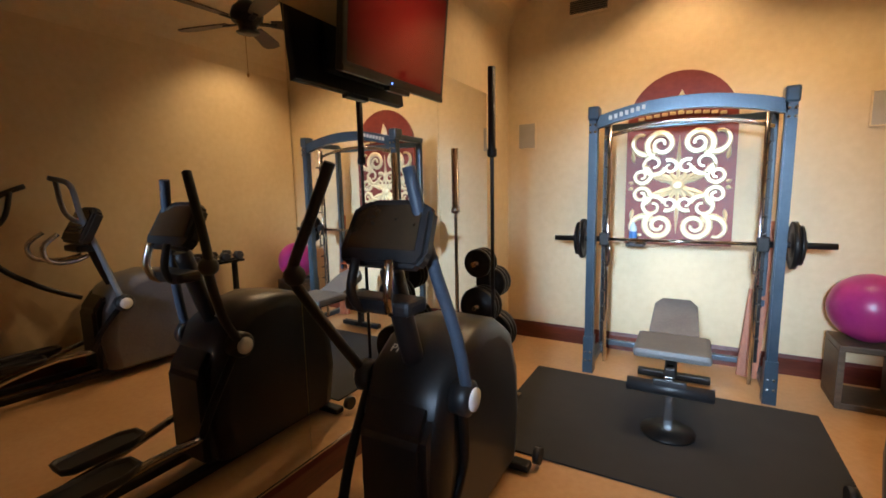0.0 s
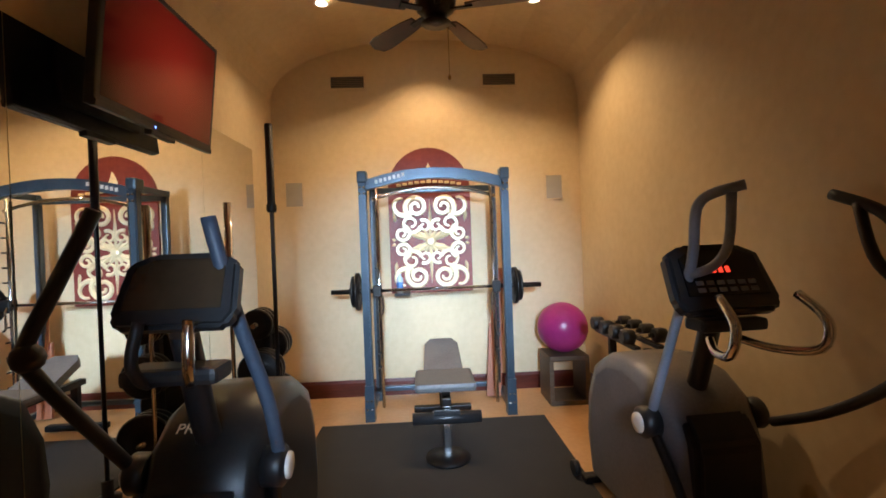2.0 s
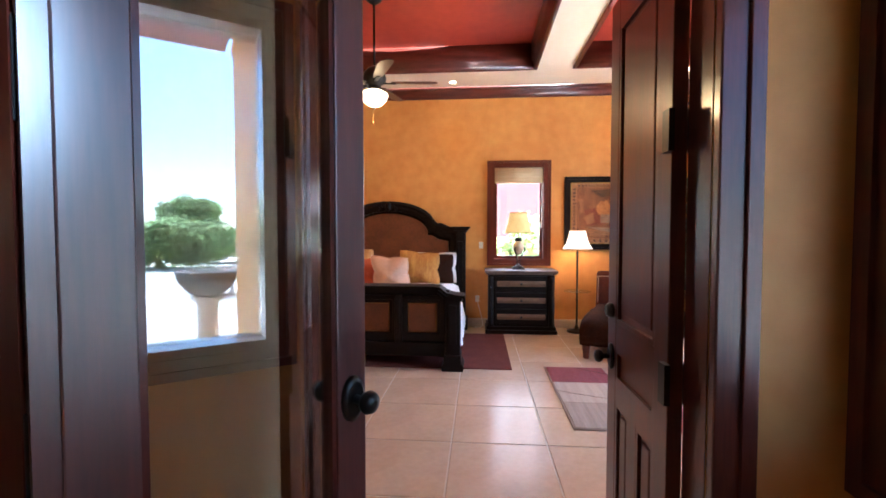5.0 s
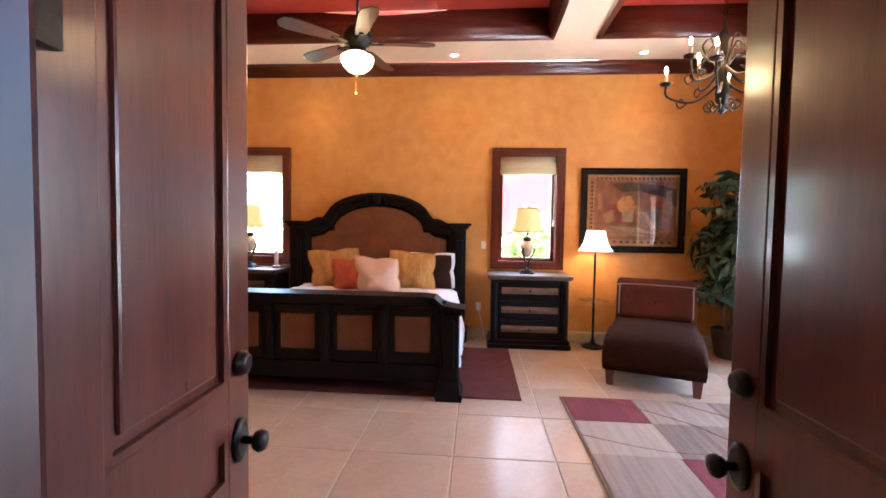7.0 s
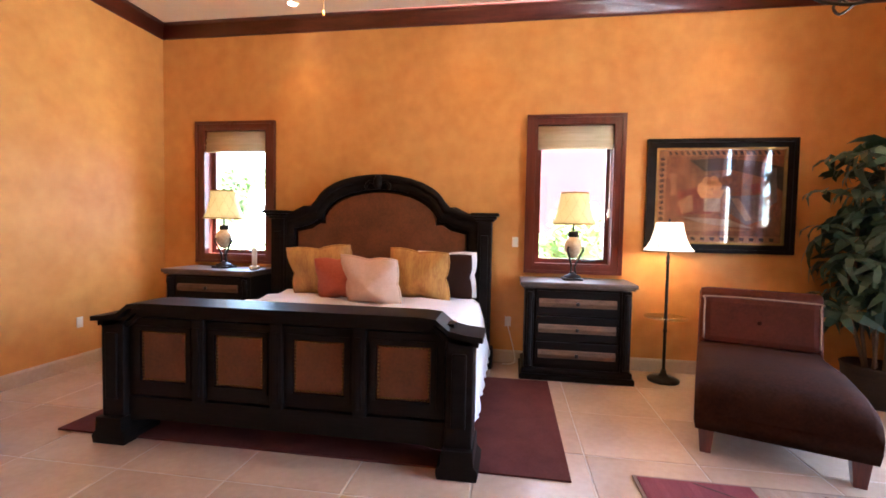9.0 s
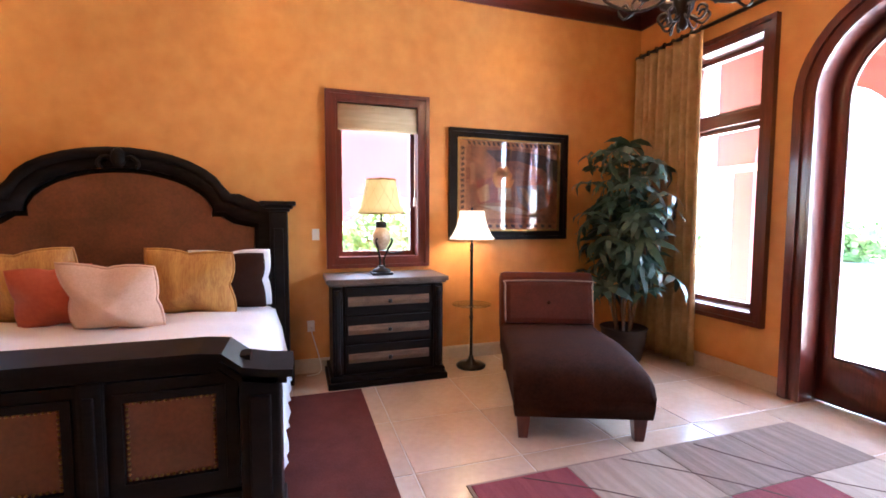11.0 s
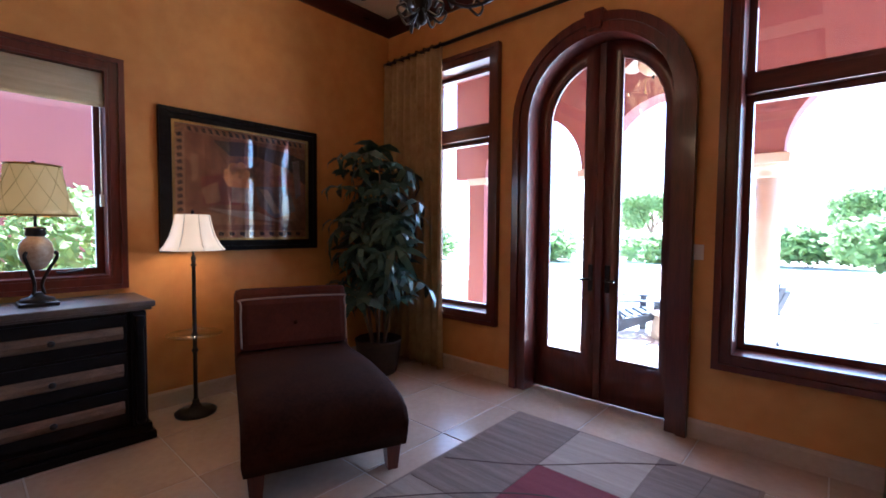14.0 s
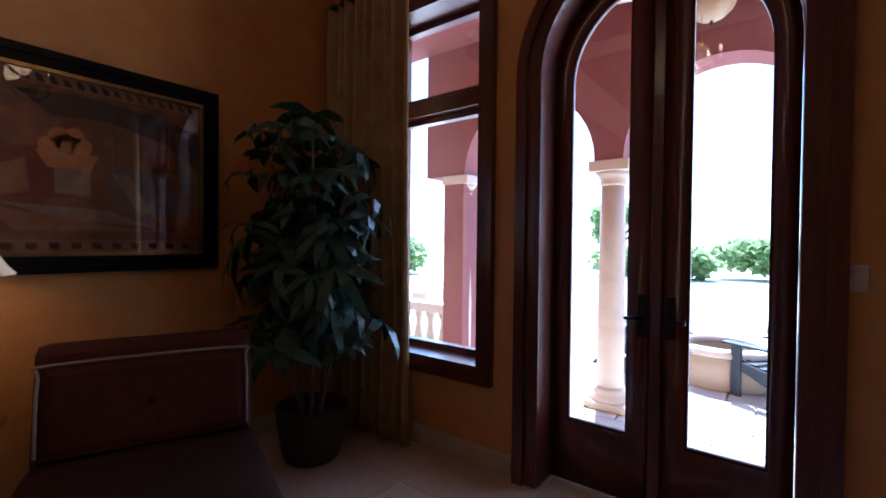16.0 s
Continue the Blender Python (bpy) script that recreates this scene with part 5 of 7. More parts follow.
def ceiling_fan(name, at, drop, turn, blades, label, wood, glass_r, kit):
    f = thing(name, at, turn, label, "fan", "ceiling fans")
    bm = B()
    lathe(bm, [(0.02, drop), (0.09, drop - 0.01), (0.085, drop - 0.05), (0.03, drop - 0.09), (0.014, drop - 0.1)], 20)
    part("canopy", bm, M_BRONZE, f)
    bm = B()
    tube(bm, [(0, 0, drop - 0.06), (0, 0, 0.22)], 0.014, 8, False)
    part("downrod", bm, M_BRONZE, f)
    bm = B()
    lathe(bm, [(0.02, 0.30), (0.07, 0.27), (0.12, 0.22), (0.14, 0.16), (0.13, 0.11), (0.08, 0.08), (0.075, 0.03), (0.10, 0.015), (0.02, 0.01)], 24)
    part("motor", bm, M_BRONZE, f)
    for i in range(blades):
        m = Matrix.Rotation(2 * math.pi * i / blades, 4, "Z") @ Matrix.Translation((0, 0, 0.10)) @ Matrix.Rotation(radians(11), 4, "X")
        bm = B()
        box(bm, 0.10, -0.022, -0.008, 0.25, 0.022, 0.004, 0.003, m)
        iron = part("blade_iron", bm, M_BRONZE, f)
        bm = B()
        pts = [(0.20, -0.05), (0.30, -0.065), (0.62, -0.085), (0.70, -0.07), (0.735, 0.0), (0.70, 0.07), (0.62, 0.085), (0.30, 0.065), (0.20, 0.05)]
        prism(bm, pts, "z", 0.004, 0.014)
        bmesh.ops.transform(bm, matrix=m, verts=bm.verts)
        part("blade", bm, wood, f)
    if kit:
        bm = B()
        r = glass_r
        lathe(bm, [(r * 0.62, 0.012), (r * 0.98, -r * 0.13), (r, -r * 0.32), (r * 0.86, -r * 0.65), (r * 0.55, -r * 0.94), (r * 0.2, -r * 1.07), (0.003, -r * 1.1)], 22)
        part("glass_bowl", bm, kit, f, "lit frosted glass bowl")
        bm = B()
        lathe(bm, [(0.003, -0.035 - r * 1.07), (0.014, -0.02 - r * 1.07), (0.01, -r * 1.07), (0.003, 0.005 - r * 1.07)], 8)
        part("finial", bm, M_BRONZE, f)
    bm = B()
    tube(bm, [(0.07, 0.05, 0.03), (0.07, 0.05, -0.32)], 0.003, 4, False)
    ball(bm, Vector((0.07, 0.05, -0.33)), 0.012, 6, 1.6)
    part("pull_chain", bm, M_BRASS, f)
    return f


M_BOWL = glow("lit_amber_glass", (1.0, 0.72, 0.34), 0.4, (0.85, 0.75, 0.55))
M_DARKBLADE = mat("dark_walnut_blade", ((0.028, 0.010, 0.007), (0.07, 0.028, 0.018)), 0.4, grain=(4, 20, (1, 1, 1)), bump=0.04)
ceiling_fan("ceiling_fan", (6.37, 0.42, 3.22), 1.09, -12, 5, "bronze ceiling fan with walnut blades and a lit bowl", M_DARKBLADE, 0.155, M_BOWL)
lamp("fan_light", "POINT", pose(6.37, 0.42, 2.98), 1.35, WARM, 0.12)


def downlight(at, label="small recessed ceiling downlight, lit", power=6, spread=80, colour=WARM):
    d = thing("downlight", at, 0, label, "downlight", "downlights")
    bm = B()
    rings(bm, [circle(Vector((0, 0, z)), Vector((1, 0, 0)), Vector((0, 1, 0)), r, 16) for r, z in ((0.07, -0.001), (0.07, -0.008), (0.05, -0.01), (0.05, -0.001))], wrap=True)
    part("trim_ring", bm, M_PLATE, d)
    bm = B()
    lathe(bm, [(0.048, -0.004), (0.04, -0.007), (0.002, -0.008)], 14)
    part("lens", bm, M_CAN, d)
    s = lamp("downlight_beam", "SPOT", look((at[0], at[1], at[2] - 0.03), (at[0] + 0.001, at[1], 0)), power, colour, 0.028)
    s.data.spot_size, s.data.spot_blend = radians(spread), 0.7


M_CAN = glow("downlight_lens", (1.0, 0.8, 0.55), 1.5, (0.9, 0.85, 0.7))
for y in (-0.37, 1.7, -2.9):
    downlight((8.40, y, 4.0), power=0.75)
# ---- gym things ----
for ya, yb in ((0.28, 1.808), (1.812, 3.328), (3.332, 4.30)):
    m = thing("wall_mirror", (GYM_W, ya, 0.19), 0, "large frameless mirror sheet on the gym wall", "mirror", "gym mirrors")
    bm = B()
    box(bm, 0.002, 0, 0, 0.008, yb - ya, 2.42)
    part("sheet", bm, M_MIRROR, m)
    bm = B()
    box(bm, 0.0, 0, -0.008, 0.014, yb - ya, 0.001)
    part("clip_rail", bm, M_CHROME, m)

# rubber mats
for x0, y0, x1, y1 in ((0.13, 2.68, 2.19, 4.08),):
    bm = B()
    box(bm, x0, y0, 0, x1, y1, 0.014, 0.004)
    single("rubber_mat", bm, M_RUBBER, label="black rubber floor mat under the weight bench", category="mat")

# television on a pole
M_SCREEN = bpy.data.materials.new("red_screen")
M_SCREEN.use_nodes = True
nt = M_SCREEN.node_tree
co, mp, gr, rp = (nt.nodes.new("ShaderNode" + k) for k in ("TexCoord", "Mapping", "TexGradient", "ValToRGB"))
gr.gradient_type = "SPHERICAL"
mp.inputs["Location"].default_value = (0, -0.15, -0.62)
mp.inputs["Scale"].default_value = (1.0, 1.75, 2.0)
nt.links.new(co.outputs["Object"], mp.inputs["Vector"])
nt.links.new(mp.outputs["Vector"], gr.inputs["Vector"])
nt.links.new(gr.outputs["Fac"], rp.inputs["Fac"])
rp.color_ramp.elements[0].color, rp.color_ramp.elements[1].color = (0.02, 0.001, 0.001, 1), (0.75, 0.03, 0.015, 1)
bs = nt.nodes["Principled BSDF"]
bs.inputs["Base Color"].default_value = (0.01, 0.01, 0.01, 1)
bs.inputs["Roughness"].default_value = 0.12
bs.inputs["Specular IOR Level"].default_value = 0.22
nt.links.new(rp.outputs["Color"], bs.inputs["Emission Color"])
bs.inputs["Emission Strength"].default_value = 0.02
tv = thing("television", (-0.29, 2.53, 2.31), 0, "flat television showing red on a wall bracket above the mirrors", "television")
tilt = Matrix.Rotation(radians(6), 4, "Y")
bm = B()
box(bm, -0.05, -0.53, 0, 0.0, 0.53, 0.70, 0.012, tilt)
box(bm, -0.09, -0.30, 0.08, -0.045, 0.30, 0.48, 0.015, tilt)
part("case", bm, M_BLACK, tv)
bm = B()
box(bm, -0.004, -0.495, 0.05, 0.002, 0.495, 0.665, 0, tilt)
part("screen", bm, M_SCREEN, tv, "glowing red screen")
bm = B()
box(bm, -0.03, -0.525, -0.004, 0.006, 0.525, 0.028, 0.006, tilt)
box(bm, -0.045, -0.11, -0.03, 0.0, 0.11, 0.0, 0.006, tilt)
part("speaker_bar", bm, M_BLACK, tv)
bm = B()
box(bm, 0.004, -0.10, 0.008, 0.009, -0.092, 0.016, 0, tilt)
part("power_light", bm, glow("blue_led", (0.1, 0.2, 1.0), 0.6, (0.1, 0.1, 0.5)), tv)
bm = B()
tube(bm, [(-0.06, 0.0, 0.30), (-0.185, 0.0, 0.30)], 0.022, 8)
part("arm", bm, M_BLACKMETAL, tv)
bm = B()
box(bm, -0.198, -0.12, 0.20, -0.183, 0.12, 0.42, 0.004)
part("wall_plate", bm, M_BLACKMETAL, tv)


# smith machine
def rack():
    r = thing("smith_machine", (1.235, 4.2, 0), 0, "blue-grey smith machine with a guided barbell", "weight machine")
    hw = 0.672
    for s in (-1, 1):
        bm = B()
        prism(bm, [(s * hw - 0.036, 0.0), (s * hw + 0.036, 0.0), (s * hw + 0.036, 2.30), (s * hw - 0.036, 2.30)], "y", -0.045, 0.045)
        bmesh.ops.bevel(bm, geom=bm.edges[:], offset=0.01, segments=2, affect="EDGES")
        post = part("front_post", bm, M_STEELBLUE, r)
        bm = B()
        prism(bm, [(s * hw - 0.045, 0.0), (s * hw + 0.045, 0.0), (s * hw + 0.042, 0.34), (s * hw - 0.042, 0.34)], "y", -0.056, 0.056)
        part("foot_sleeve", bm, M_STEELBLUE, post)
        bm = B()
        box(bm, s * hw - 0.046, -0.056, 2.24, s * hw + 0.046, 0.08, 2.355, 0.018)
        part("cap", bm, M_STEELBLUE, post)
        bm = B()
        for z in (2.14, 2.20, 0.12, 0.20):
            for x in (-0.02, 0.02):
                rings(bm, [circle(Vector((s * hw + x, -0.055 - o, z)), Vector((1, 0, 0)), Vector((0, 0, 1)), rr, 8) for rr, o in ((0.011, 0.0), (0.011, 0.01), (0.006, 0.012))])
        pieces("bolt", bm, M_CHROME, post)
        bm = B()
        box(bm, s * (hw - 0.03) - 0.03, 0.50, 0.0, s * (hw - 0.03) + 0.03, 0.56, 2.28, 0.008)
        part("rear_post", bm, M_STEELBLUE, r)
        bm = B()
        box(bm, s * hw - 0.03, 0.04, 0.03, s * hw + 0.03, 0.56, 0.09, 0.008)
        part("side_foot", bm, M_STEELBLUE, r)
        bm = B()
        box(bm, s * (hw - 0.02) - 0.03, 0.04, 2.24, s * (hw - 0.02) + 0.03, 0.56, 2.30, 0.008)
        part("side_beam", bm, M_STEELBLUE, r)
        bm = B()
        tube(bm, [(s * 0.555, 0.10, 0.08), (s * 0.555, 0.10, 2.24)], 0.016, 10, False)
        part("guide_rod", bm, M_CHROME, r)
        bm = B()
        box(bm, s * 0.59 - 0.012, 0.14, 0.25, s * 0.59 + 0.012, 0.18, 2.2, 0.003)
        for k in range(12):
            tube(bm, [(s * 0.59, 0.14, 0.45 + k * 0.14), (s * 0.59, 0.07, 0.45 + k * 0.14)], 0.009, 6, False)
        part("safety_rack", bm, M_BLACKMETAL, r)
        bm = B()
        box(bm, s * 0.58 - 0.04, 0.06, 1.16, s * 0.58 + 0.04, 0.15, 1.27, 0.01)
        part("carriage", bm, M_BLACKMETAL, r)
        for rr, x, th in ((0.18, 0.765, 0.04), (0.15, 0.805, 0.03)):
            bm = B()
            c = Vector((s * x, 0.10, 1.215))
            rings(bm, [circle(c + Vector((o, 0, 0)), Vector((0, 1, 0)), Vector((0, 0, 1)), q, 28) for q, o in ((0.03, -th / 2), (rr * 0.5, -th / 2), (rr * 0.55, -th * 0.3), (rr * 0.86, -th * 0.3), (rr * 0.9, -th / 2), (rr, -th * 0.35), (rr, th * 0.35), (rr * 0.9, th / 2), (rr * 0.86, th * 0.3), (rr * 0.55, th * 0.3), (rr * 0.5, th / 2), (0.03, th / 2))])
            part("weight_plate", bm, M_BLACKMETAL, r)
        bm = B()
        tube(bm, [(s * 0.62, 0.10, 1.215), (s * 1.02, 0.10, 1.215)], 0.024, 12, False)
        tube(bm, [(s * 0.825, 0.10, 1.215), (s * 0.845, 0.10, 1.215)], 0.04, 12, False)
        part("bar_sleeve", bm, M_BLACKMETAL, r)
        bm = B()
        tube(bm, [(s * 0.54, 0.04, 1.20), (s * 0.52, 0.0, 1.16), (s * 0.52, 0.0, 1.02), (s * 0.55, 0.0, 0.99)], 0.011, 6)
        part("bar_hook", bm, M_CHROME, r)
    bm = B()
    tube(bm, [(-0.80, 0.10, 1.215), (0.80, 0.10, 1.215)], 0.015, 12, False)
    part("bar", bm, M_CHROME, r)
    bm = B()
    n = 16
    loops = []
    for i in range(n + 1):
        s = -1 + 2 * i / n
        z = 2.21 + 0.11 * (1 - s * s)
        loops.append([Vector((s * hw, y, z + o)) for y, o in ((-0.035, -0.05), (0.035, -0.05), (0.035, 0.05), (-0.035, 0.05))])
    rings(bm, loops)
    beam = part("arched_beam", bm, M_STEELBLUE, r)
    bm = B()
    for i in range(7):
        x = -0.55 + i * 0.042
        box(bm, x, -0.040, 2.232 + i * 0.010, x + 0.026, -0.034, 2.268 + i * 0.010)
    part("maker_plate", bm, M_PLATE, beam, "row of pale letter bars")
    bm = B()
    loops = []
    for i in range(n + 1):
        s = -1 + 2 * i / n
        z = 2.10 + 0.10 * (1 - s * s)
        loops.append(circle(Vector((s * 0.60, 0.12, z)), Vector((0, 1, 0)), Vector((0, 0, 1)), 0.018, 8))
    rings(bm, loops)
    part("chin_up_bar", bm, M_CHROME, r)
    bm = B()
    box(bm, -hw, 0.50, 0.10, hw, 0.55, 0.15, 0.008)
    part("cross_member", bm, M_STEELBLUE, r)
    bm = B()
    box(bm, -hw, 0.50, 2.20, hw, 0.55, 2.26, 0.008)
    part("cross_member", bm, M_STEELBLUE, r)


rack()
M_GREYVINYL = mat("grey_vinyl", ((0.09, 0.085, 0.08), (0.15, 0.14, 0.13)), 0.5, grain=(5, 60, (1, 1, 1)), bump=0.1)
b = thing("weight_bench", (1.25, 3.35, 0), 0, "adjustable grey vinyl weight bench with a chrome post", "bench")
bm = B()
lathe(bm, [(0.17, 0.014), (0.17, 0.03), (0.05, 0.05)], 20, (0, 0.0, 0))
part("base_plate", bm, M_BLACKMETAL, b)
bm = B()
box(bm, -0.03, -0.02, 0.045, 0.03, 0.05, 0.48, 0.008)
part("front_post", bm, M_CHROME, b)
bm = B()
box(bm, -0.035, -0.04, 0.42, 0.035, 1.05, 0.48, 0.01)
part("spine", bm, M_BLACKMETAL, b)
bm = B()
box(bm, -0.28, 0.93, 0.014, 0.28, 1.0, 0.07, 0.012)
box(bm, -0.03, 0.93, 0.05, 0.03, 0.99, 0.44, 0.008)
part("rear_leg", bm, M_BLACKMETAL, b)
bm = B()
box(bm, -0.24, 0.03, 0.50, 0.24, 0.47, 0.57, 0.03)
part("seat", bm, M_GREYVINYL, b)
bm = B()
pts = [(-0.17, 0.0), (0.17, 0.0), (0.155, 0.36), (0.10, 0.44), (-0.10, 0.44), (-0.155, 0.36)]
prism(bm, pts, "z", 0.0, 0.07)
bmesh.ops.transform(bm, matrix=Matrix.Translation((0, 0.50, 0.50)) @ Matrix.Rotation(radians(24), 4, "X"), verts=bm.verts)
part("backrest", bm, M_GREYVINYL, b)
bm = B()
box(bm, -0.10, -0.06, 0.36, 0.10, -0.03, 0.40, 0.006)
tube(bm, [(-0.26, -0.02, 0.33), (0.26, -0.02, 0.33)], 0.045, 12, False)
part("foot_roller", bm, M_BLACK, b)

# wall panel with gilded scrolls
M_BOARD = mat("reddish_board", ((0.24, 0.07, 0.03), (0.46, 0.18, 0.09)), 0.5, grain=(3, 18, (7, 7, 0.6)), bump=0.05)
M_ARTRED = mat("oxblood_panel", ((0.16, 0.022, 0.014), (0.25, 0.045, 0.028)), 0.45, grain=(4, 30, (1, 1, 1)), bump=0.05)
M_GILT = mat("polished_gilt", ((0.84, 0.68, 0.38), (0.95, 0.84, 0.56)), 0.3, 0.2, grain=(8, 50, (1, 1, 1)), bump=0.08)
a = thing("wall_panel", (1.20, GYM_N, 1.12), 0, "oxblood wall panel with gilded scrollwork and a round top", "wall decoration")
bm = B()
prism(bm, [(-0.45, 0), (0.45, 0), (0.45, 1.13)] + [(0.45 * math.cos(radians(t)), 1.13 + 0.46 * math.sin(radians(t))) for t in range(10, 180, 10)] + [(-0.45, 1.13)], "y", -0.035, -0.002)
part("board", bm, M_ARTRED, a)


def scroll(c, r0, r1, a0, turns, width, sx, sz):
    pts = []
    for i in range(29):
        t = i / 28
        an = radians(a0) + turns * 2 * math.pi * t
        rr = r0 + (r1 - r0) * t
        pts.append((c[0] + rr * math.cos(an), c[1] + rr * math.sin(an), width * (1 - 0.55 * t)))
    bm = B()
    loops = []
    for i, (x, z, wd) in enumerate(pts):
        x2, z2, _ = pts[min(i + 1, 28)]
        x1, z1, _ = pts[max(i - 1, 0)]
        d = Vector((x2 - x1, 0, z2 - z1)).normalized()
        nrm = Vector((-d.z, 0, d.x))
        p = Vector((x, 0, z))
        loops.append([Vector(((p + nrm * k).x * sx, y, 0.56 + (p + nrm * k).z * sz)) for k, y in ((-wd, -0.036), (-wd * 0.5, -0.052), (wd * 0.5, -0.052), (wd, -0.036))])
    rings(bm, loops)
    part("gilt_scroll", bm, M_GILT, a)


def leaf_shape(c, ang, L, wd, sx, sz):
    bm = B()
    d, nrm = Vector((math.cos(radians(ang)), 0, math.sin(radians(ang)))), Vector((-math.sin(radians(ang)), 0, math.cos(radians(ang))))
    loops = []
    for t, k in ((0.0, 0.15), (0.2, 0.8), (0.45, 1.0), (0.7, 0.6), (1.0, 0.03)):
        p = Vector((c[0], 0, c[1])) + d * L * t
        loops.append([Vector((q.x * sx, y, 0.56 + q.z * sz)) for q, y in ((p - nrm * wd * k, -0.036), (p, -0.054), (p + nrm * wd * k, -0.036))])
    rings(bm, loops)
    part("gilt_leaf", bm, M_GILT, a)


for sx in (-1, 1):
    for sz in (-1, 1):
        scroll((0.15, 0.38), 0.13, 0.025, -60, 1.7, 0.033, sx, sz)
        scroll((0.31, 0.09), 0.09, 0.02, 100, 1.5, 0.026, sx, sz)
        scroll((0.30, 0.42), 0.13, 0.05, -100, 0.55, 0.03, sx, sz)
        scroll((0.21, 0.20), 0.11, 0.03, 200, 1.2, 0.025, sx, sz)
        scroll((0.07, 0.17), 0.07, 0.02, 60, 1.1, 0.021, sx, sz)
        for c, ang, L, wd in (((0.0, 0.0), 38, 0.20, 0.038), ((0.0, 0.0), 62, 0.16, 0.03), ((0.02, 0.03), 15, 0.24, 0.03), ((0.22, 0.28), 55, 0.12, 0.03), ((0.22, 0.28), 100, 0.10, 0.025), ((0.22, 0.28), 5, 0.10, 0.025), ((0.38, 0.22), 80, 0.12, 0.02), ((0.38, 0.02), 20, 0.05, 0.02)):
            leaf_shape(c, ang, L, wd, sx, sz)
for ang in (90, -90):
    leaf_shape((0, 0.02 if ang > 0 else -0.02), ang, 0.44, 0.022, 1, 1)
bm = B()
rings(bm, [circle(Vector((0, y, 0.56)), Vector((1, 0, 0)), Vector((0, 0, 1)), r, 16) for r, y in ((0.06, -0.036), (0.05, -0.055), (0.02, -0.062))])
part("gilt_boss", bm, M_GILT, a)
for i in range(11):
    x = -0.33 + i * 0.066
    bm = B()
    box(bm, x - 0.026, -0.05, 1.17 + 0.03 * (1 - (x / 0.33) ** 2), x + 0.026, -0.034, 1.20 + 0.03 * (1 - (x / 0.33) ** 2), 0.006)
    part("gilt_border", bm, M_GILT, a)
leaf_shape((0, 0.66), 90, 0.2, 0.05, 1, 1)

# wooden board leaning on the end wall, bottle on the bar
bd = thing("leaning_board", (1.80, 4.62, 0), 0, "reddish wooden board leaning against the wall", "board")
tip = Matrix.Rotation(radians(-9), 4, "X") @ Matrix.Rotation(radians(5), 4, "Y")
bm = B()
box(bm, -0.075, -0.02, 0.02, 0.075, 0.02, 0.78, 0.006, tip)
part("lower_board", bm, M_BOARD, bd)
bm = B()
box(bm, -0.055, -0.034, 0.70, 0.06, -0.018, 1.38, 0.006, tip)
part("upper_board", bm, M_BOARD, bd)
bo = thing("water_bottle", (0.86, 4.60, 1.15), 0, "clear water bottle with a blue label on the ledge", "bottle")
bm = B()
lathe(bm, [(0.030, 0.0), (0.033, 0.01), (0.033, 0.13), (0.028, 0.16), (0.013, 0.185), (0.013, 0.20)], 14)
part("body", bm, mat("pale_plastic", (0.55, 0.66, 0.72), 0.2), bo)
bm = B()
lathe(bm, [(0.034, 0.05), (0.0345, 0.055), (0.0345, 0.11), (0.034, 0.115)], 14)
part("label", bm, mat("blue_label", (0.08, 0.22, 0.5), 0.5), bo)
bm = B()
box(bm, -0.06, -0.02, -0.03, 0.10, 0.26, -0.002, 0.006)
part("ledge", bm, M_BLACKMETAL, bo)

# vents and loudspeakers in the end wall
M_VENT = mat("grey_vent", ((0.16, 0.12, 0.08), (0.24, 0.18, 0.12)), 0.6, grain=(4, 40, (1, 1, 1)))
for x in (0.35, 2.02):
    v = thing("air_vent", (x, GYM_N, 3.45), 0, "brown louvred air vent high on the wall", "vent", "air vents")
    part("frame", hoop(B(), rect(-0.21, -0.09, 0.21, 0.09), rect(-0.18, -0.062, 0.18, 0.062), "y", -0.016, -0.001), M_GYMWALL, v)
    bm = B()
    box(bm, -0.182, -0.006, -0.064, 0.182, -0.001, 0.064)
    part("backing", bm, M_BLACK, v)
    for k in range(6):
        bm = B()
        box(bm, -0.181, -0.012, -0.055 + k * 0.02, 0.181, -0.004, -0.045 + k * 0.02)
        part("slat", bm, M_VENT, v)
M_GRILLE = mat("grey_speaker_cloth", ((0.36, 0.33, 0.28), (0.46, 0.42, 0.36)), 0.8, grain=(5, 140, (1, 1, 1)), bump=0.3)
for x in (-0.27, 2.60):
    v = thing("wall_speaker", (x, GYM_N, 2.24), 0, "flush grey loudspeaker grille in the wall", "speaker", "wall speakers")
    part("frame", hoop(B(), rect(-0.10, -0.14, 0.10, 0.14), rect(-0.088, -0.128, 0.088, 0.128), "y", -0.014, -0.001), M_GYMWALL, v)
    bm = B()
    box(bm, -0.089, -0.009, -0.129, 0.089, -0.001, 0.129)
    part("grille", bm, M_GRILLE, v)

# exercise ball on its stand
M_STANDWOOD = mat("brown_stand_wood", ((0.07, 0.045, 0.025), (0.15, 0.10, 0.06)), 0.5, grain=(4, 22, (1, 1, 6)), bump=0.05)
s = thing("ball_stand", (2.52, 4.50, 0), 0, "brown wooden cube stand under the exercise ball", "stand")
bm = B()
box(bm, -0.20, -0.20, 0.0, 0.20, 0.20, 0.05, 0.01)
part("base", bm, M_STANDWOOD, s)
bm = B()
box(bm, -0.20, -0.20, 0.44, 0.20, 0.20, 0.49, 0.01)
part("shelf", bm, M_STANDWOOD, s)
for x in (-1, 1):
    bm = B()
    box(bm, x * 0.18 - 0.02, -0.195, 0.05, x * 0.18 + 0.02, 0.195, 0.44)
    part("side", bm, M_STANDWOOD, s)
bm = B()
k = 20
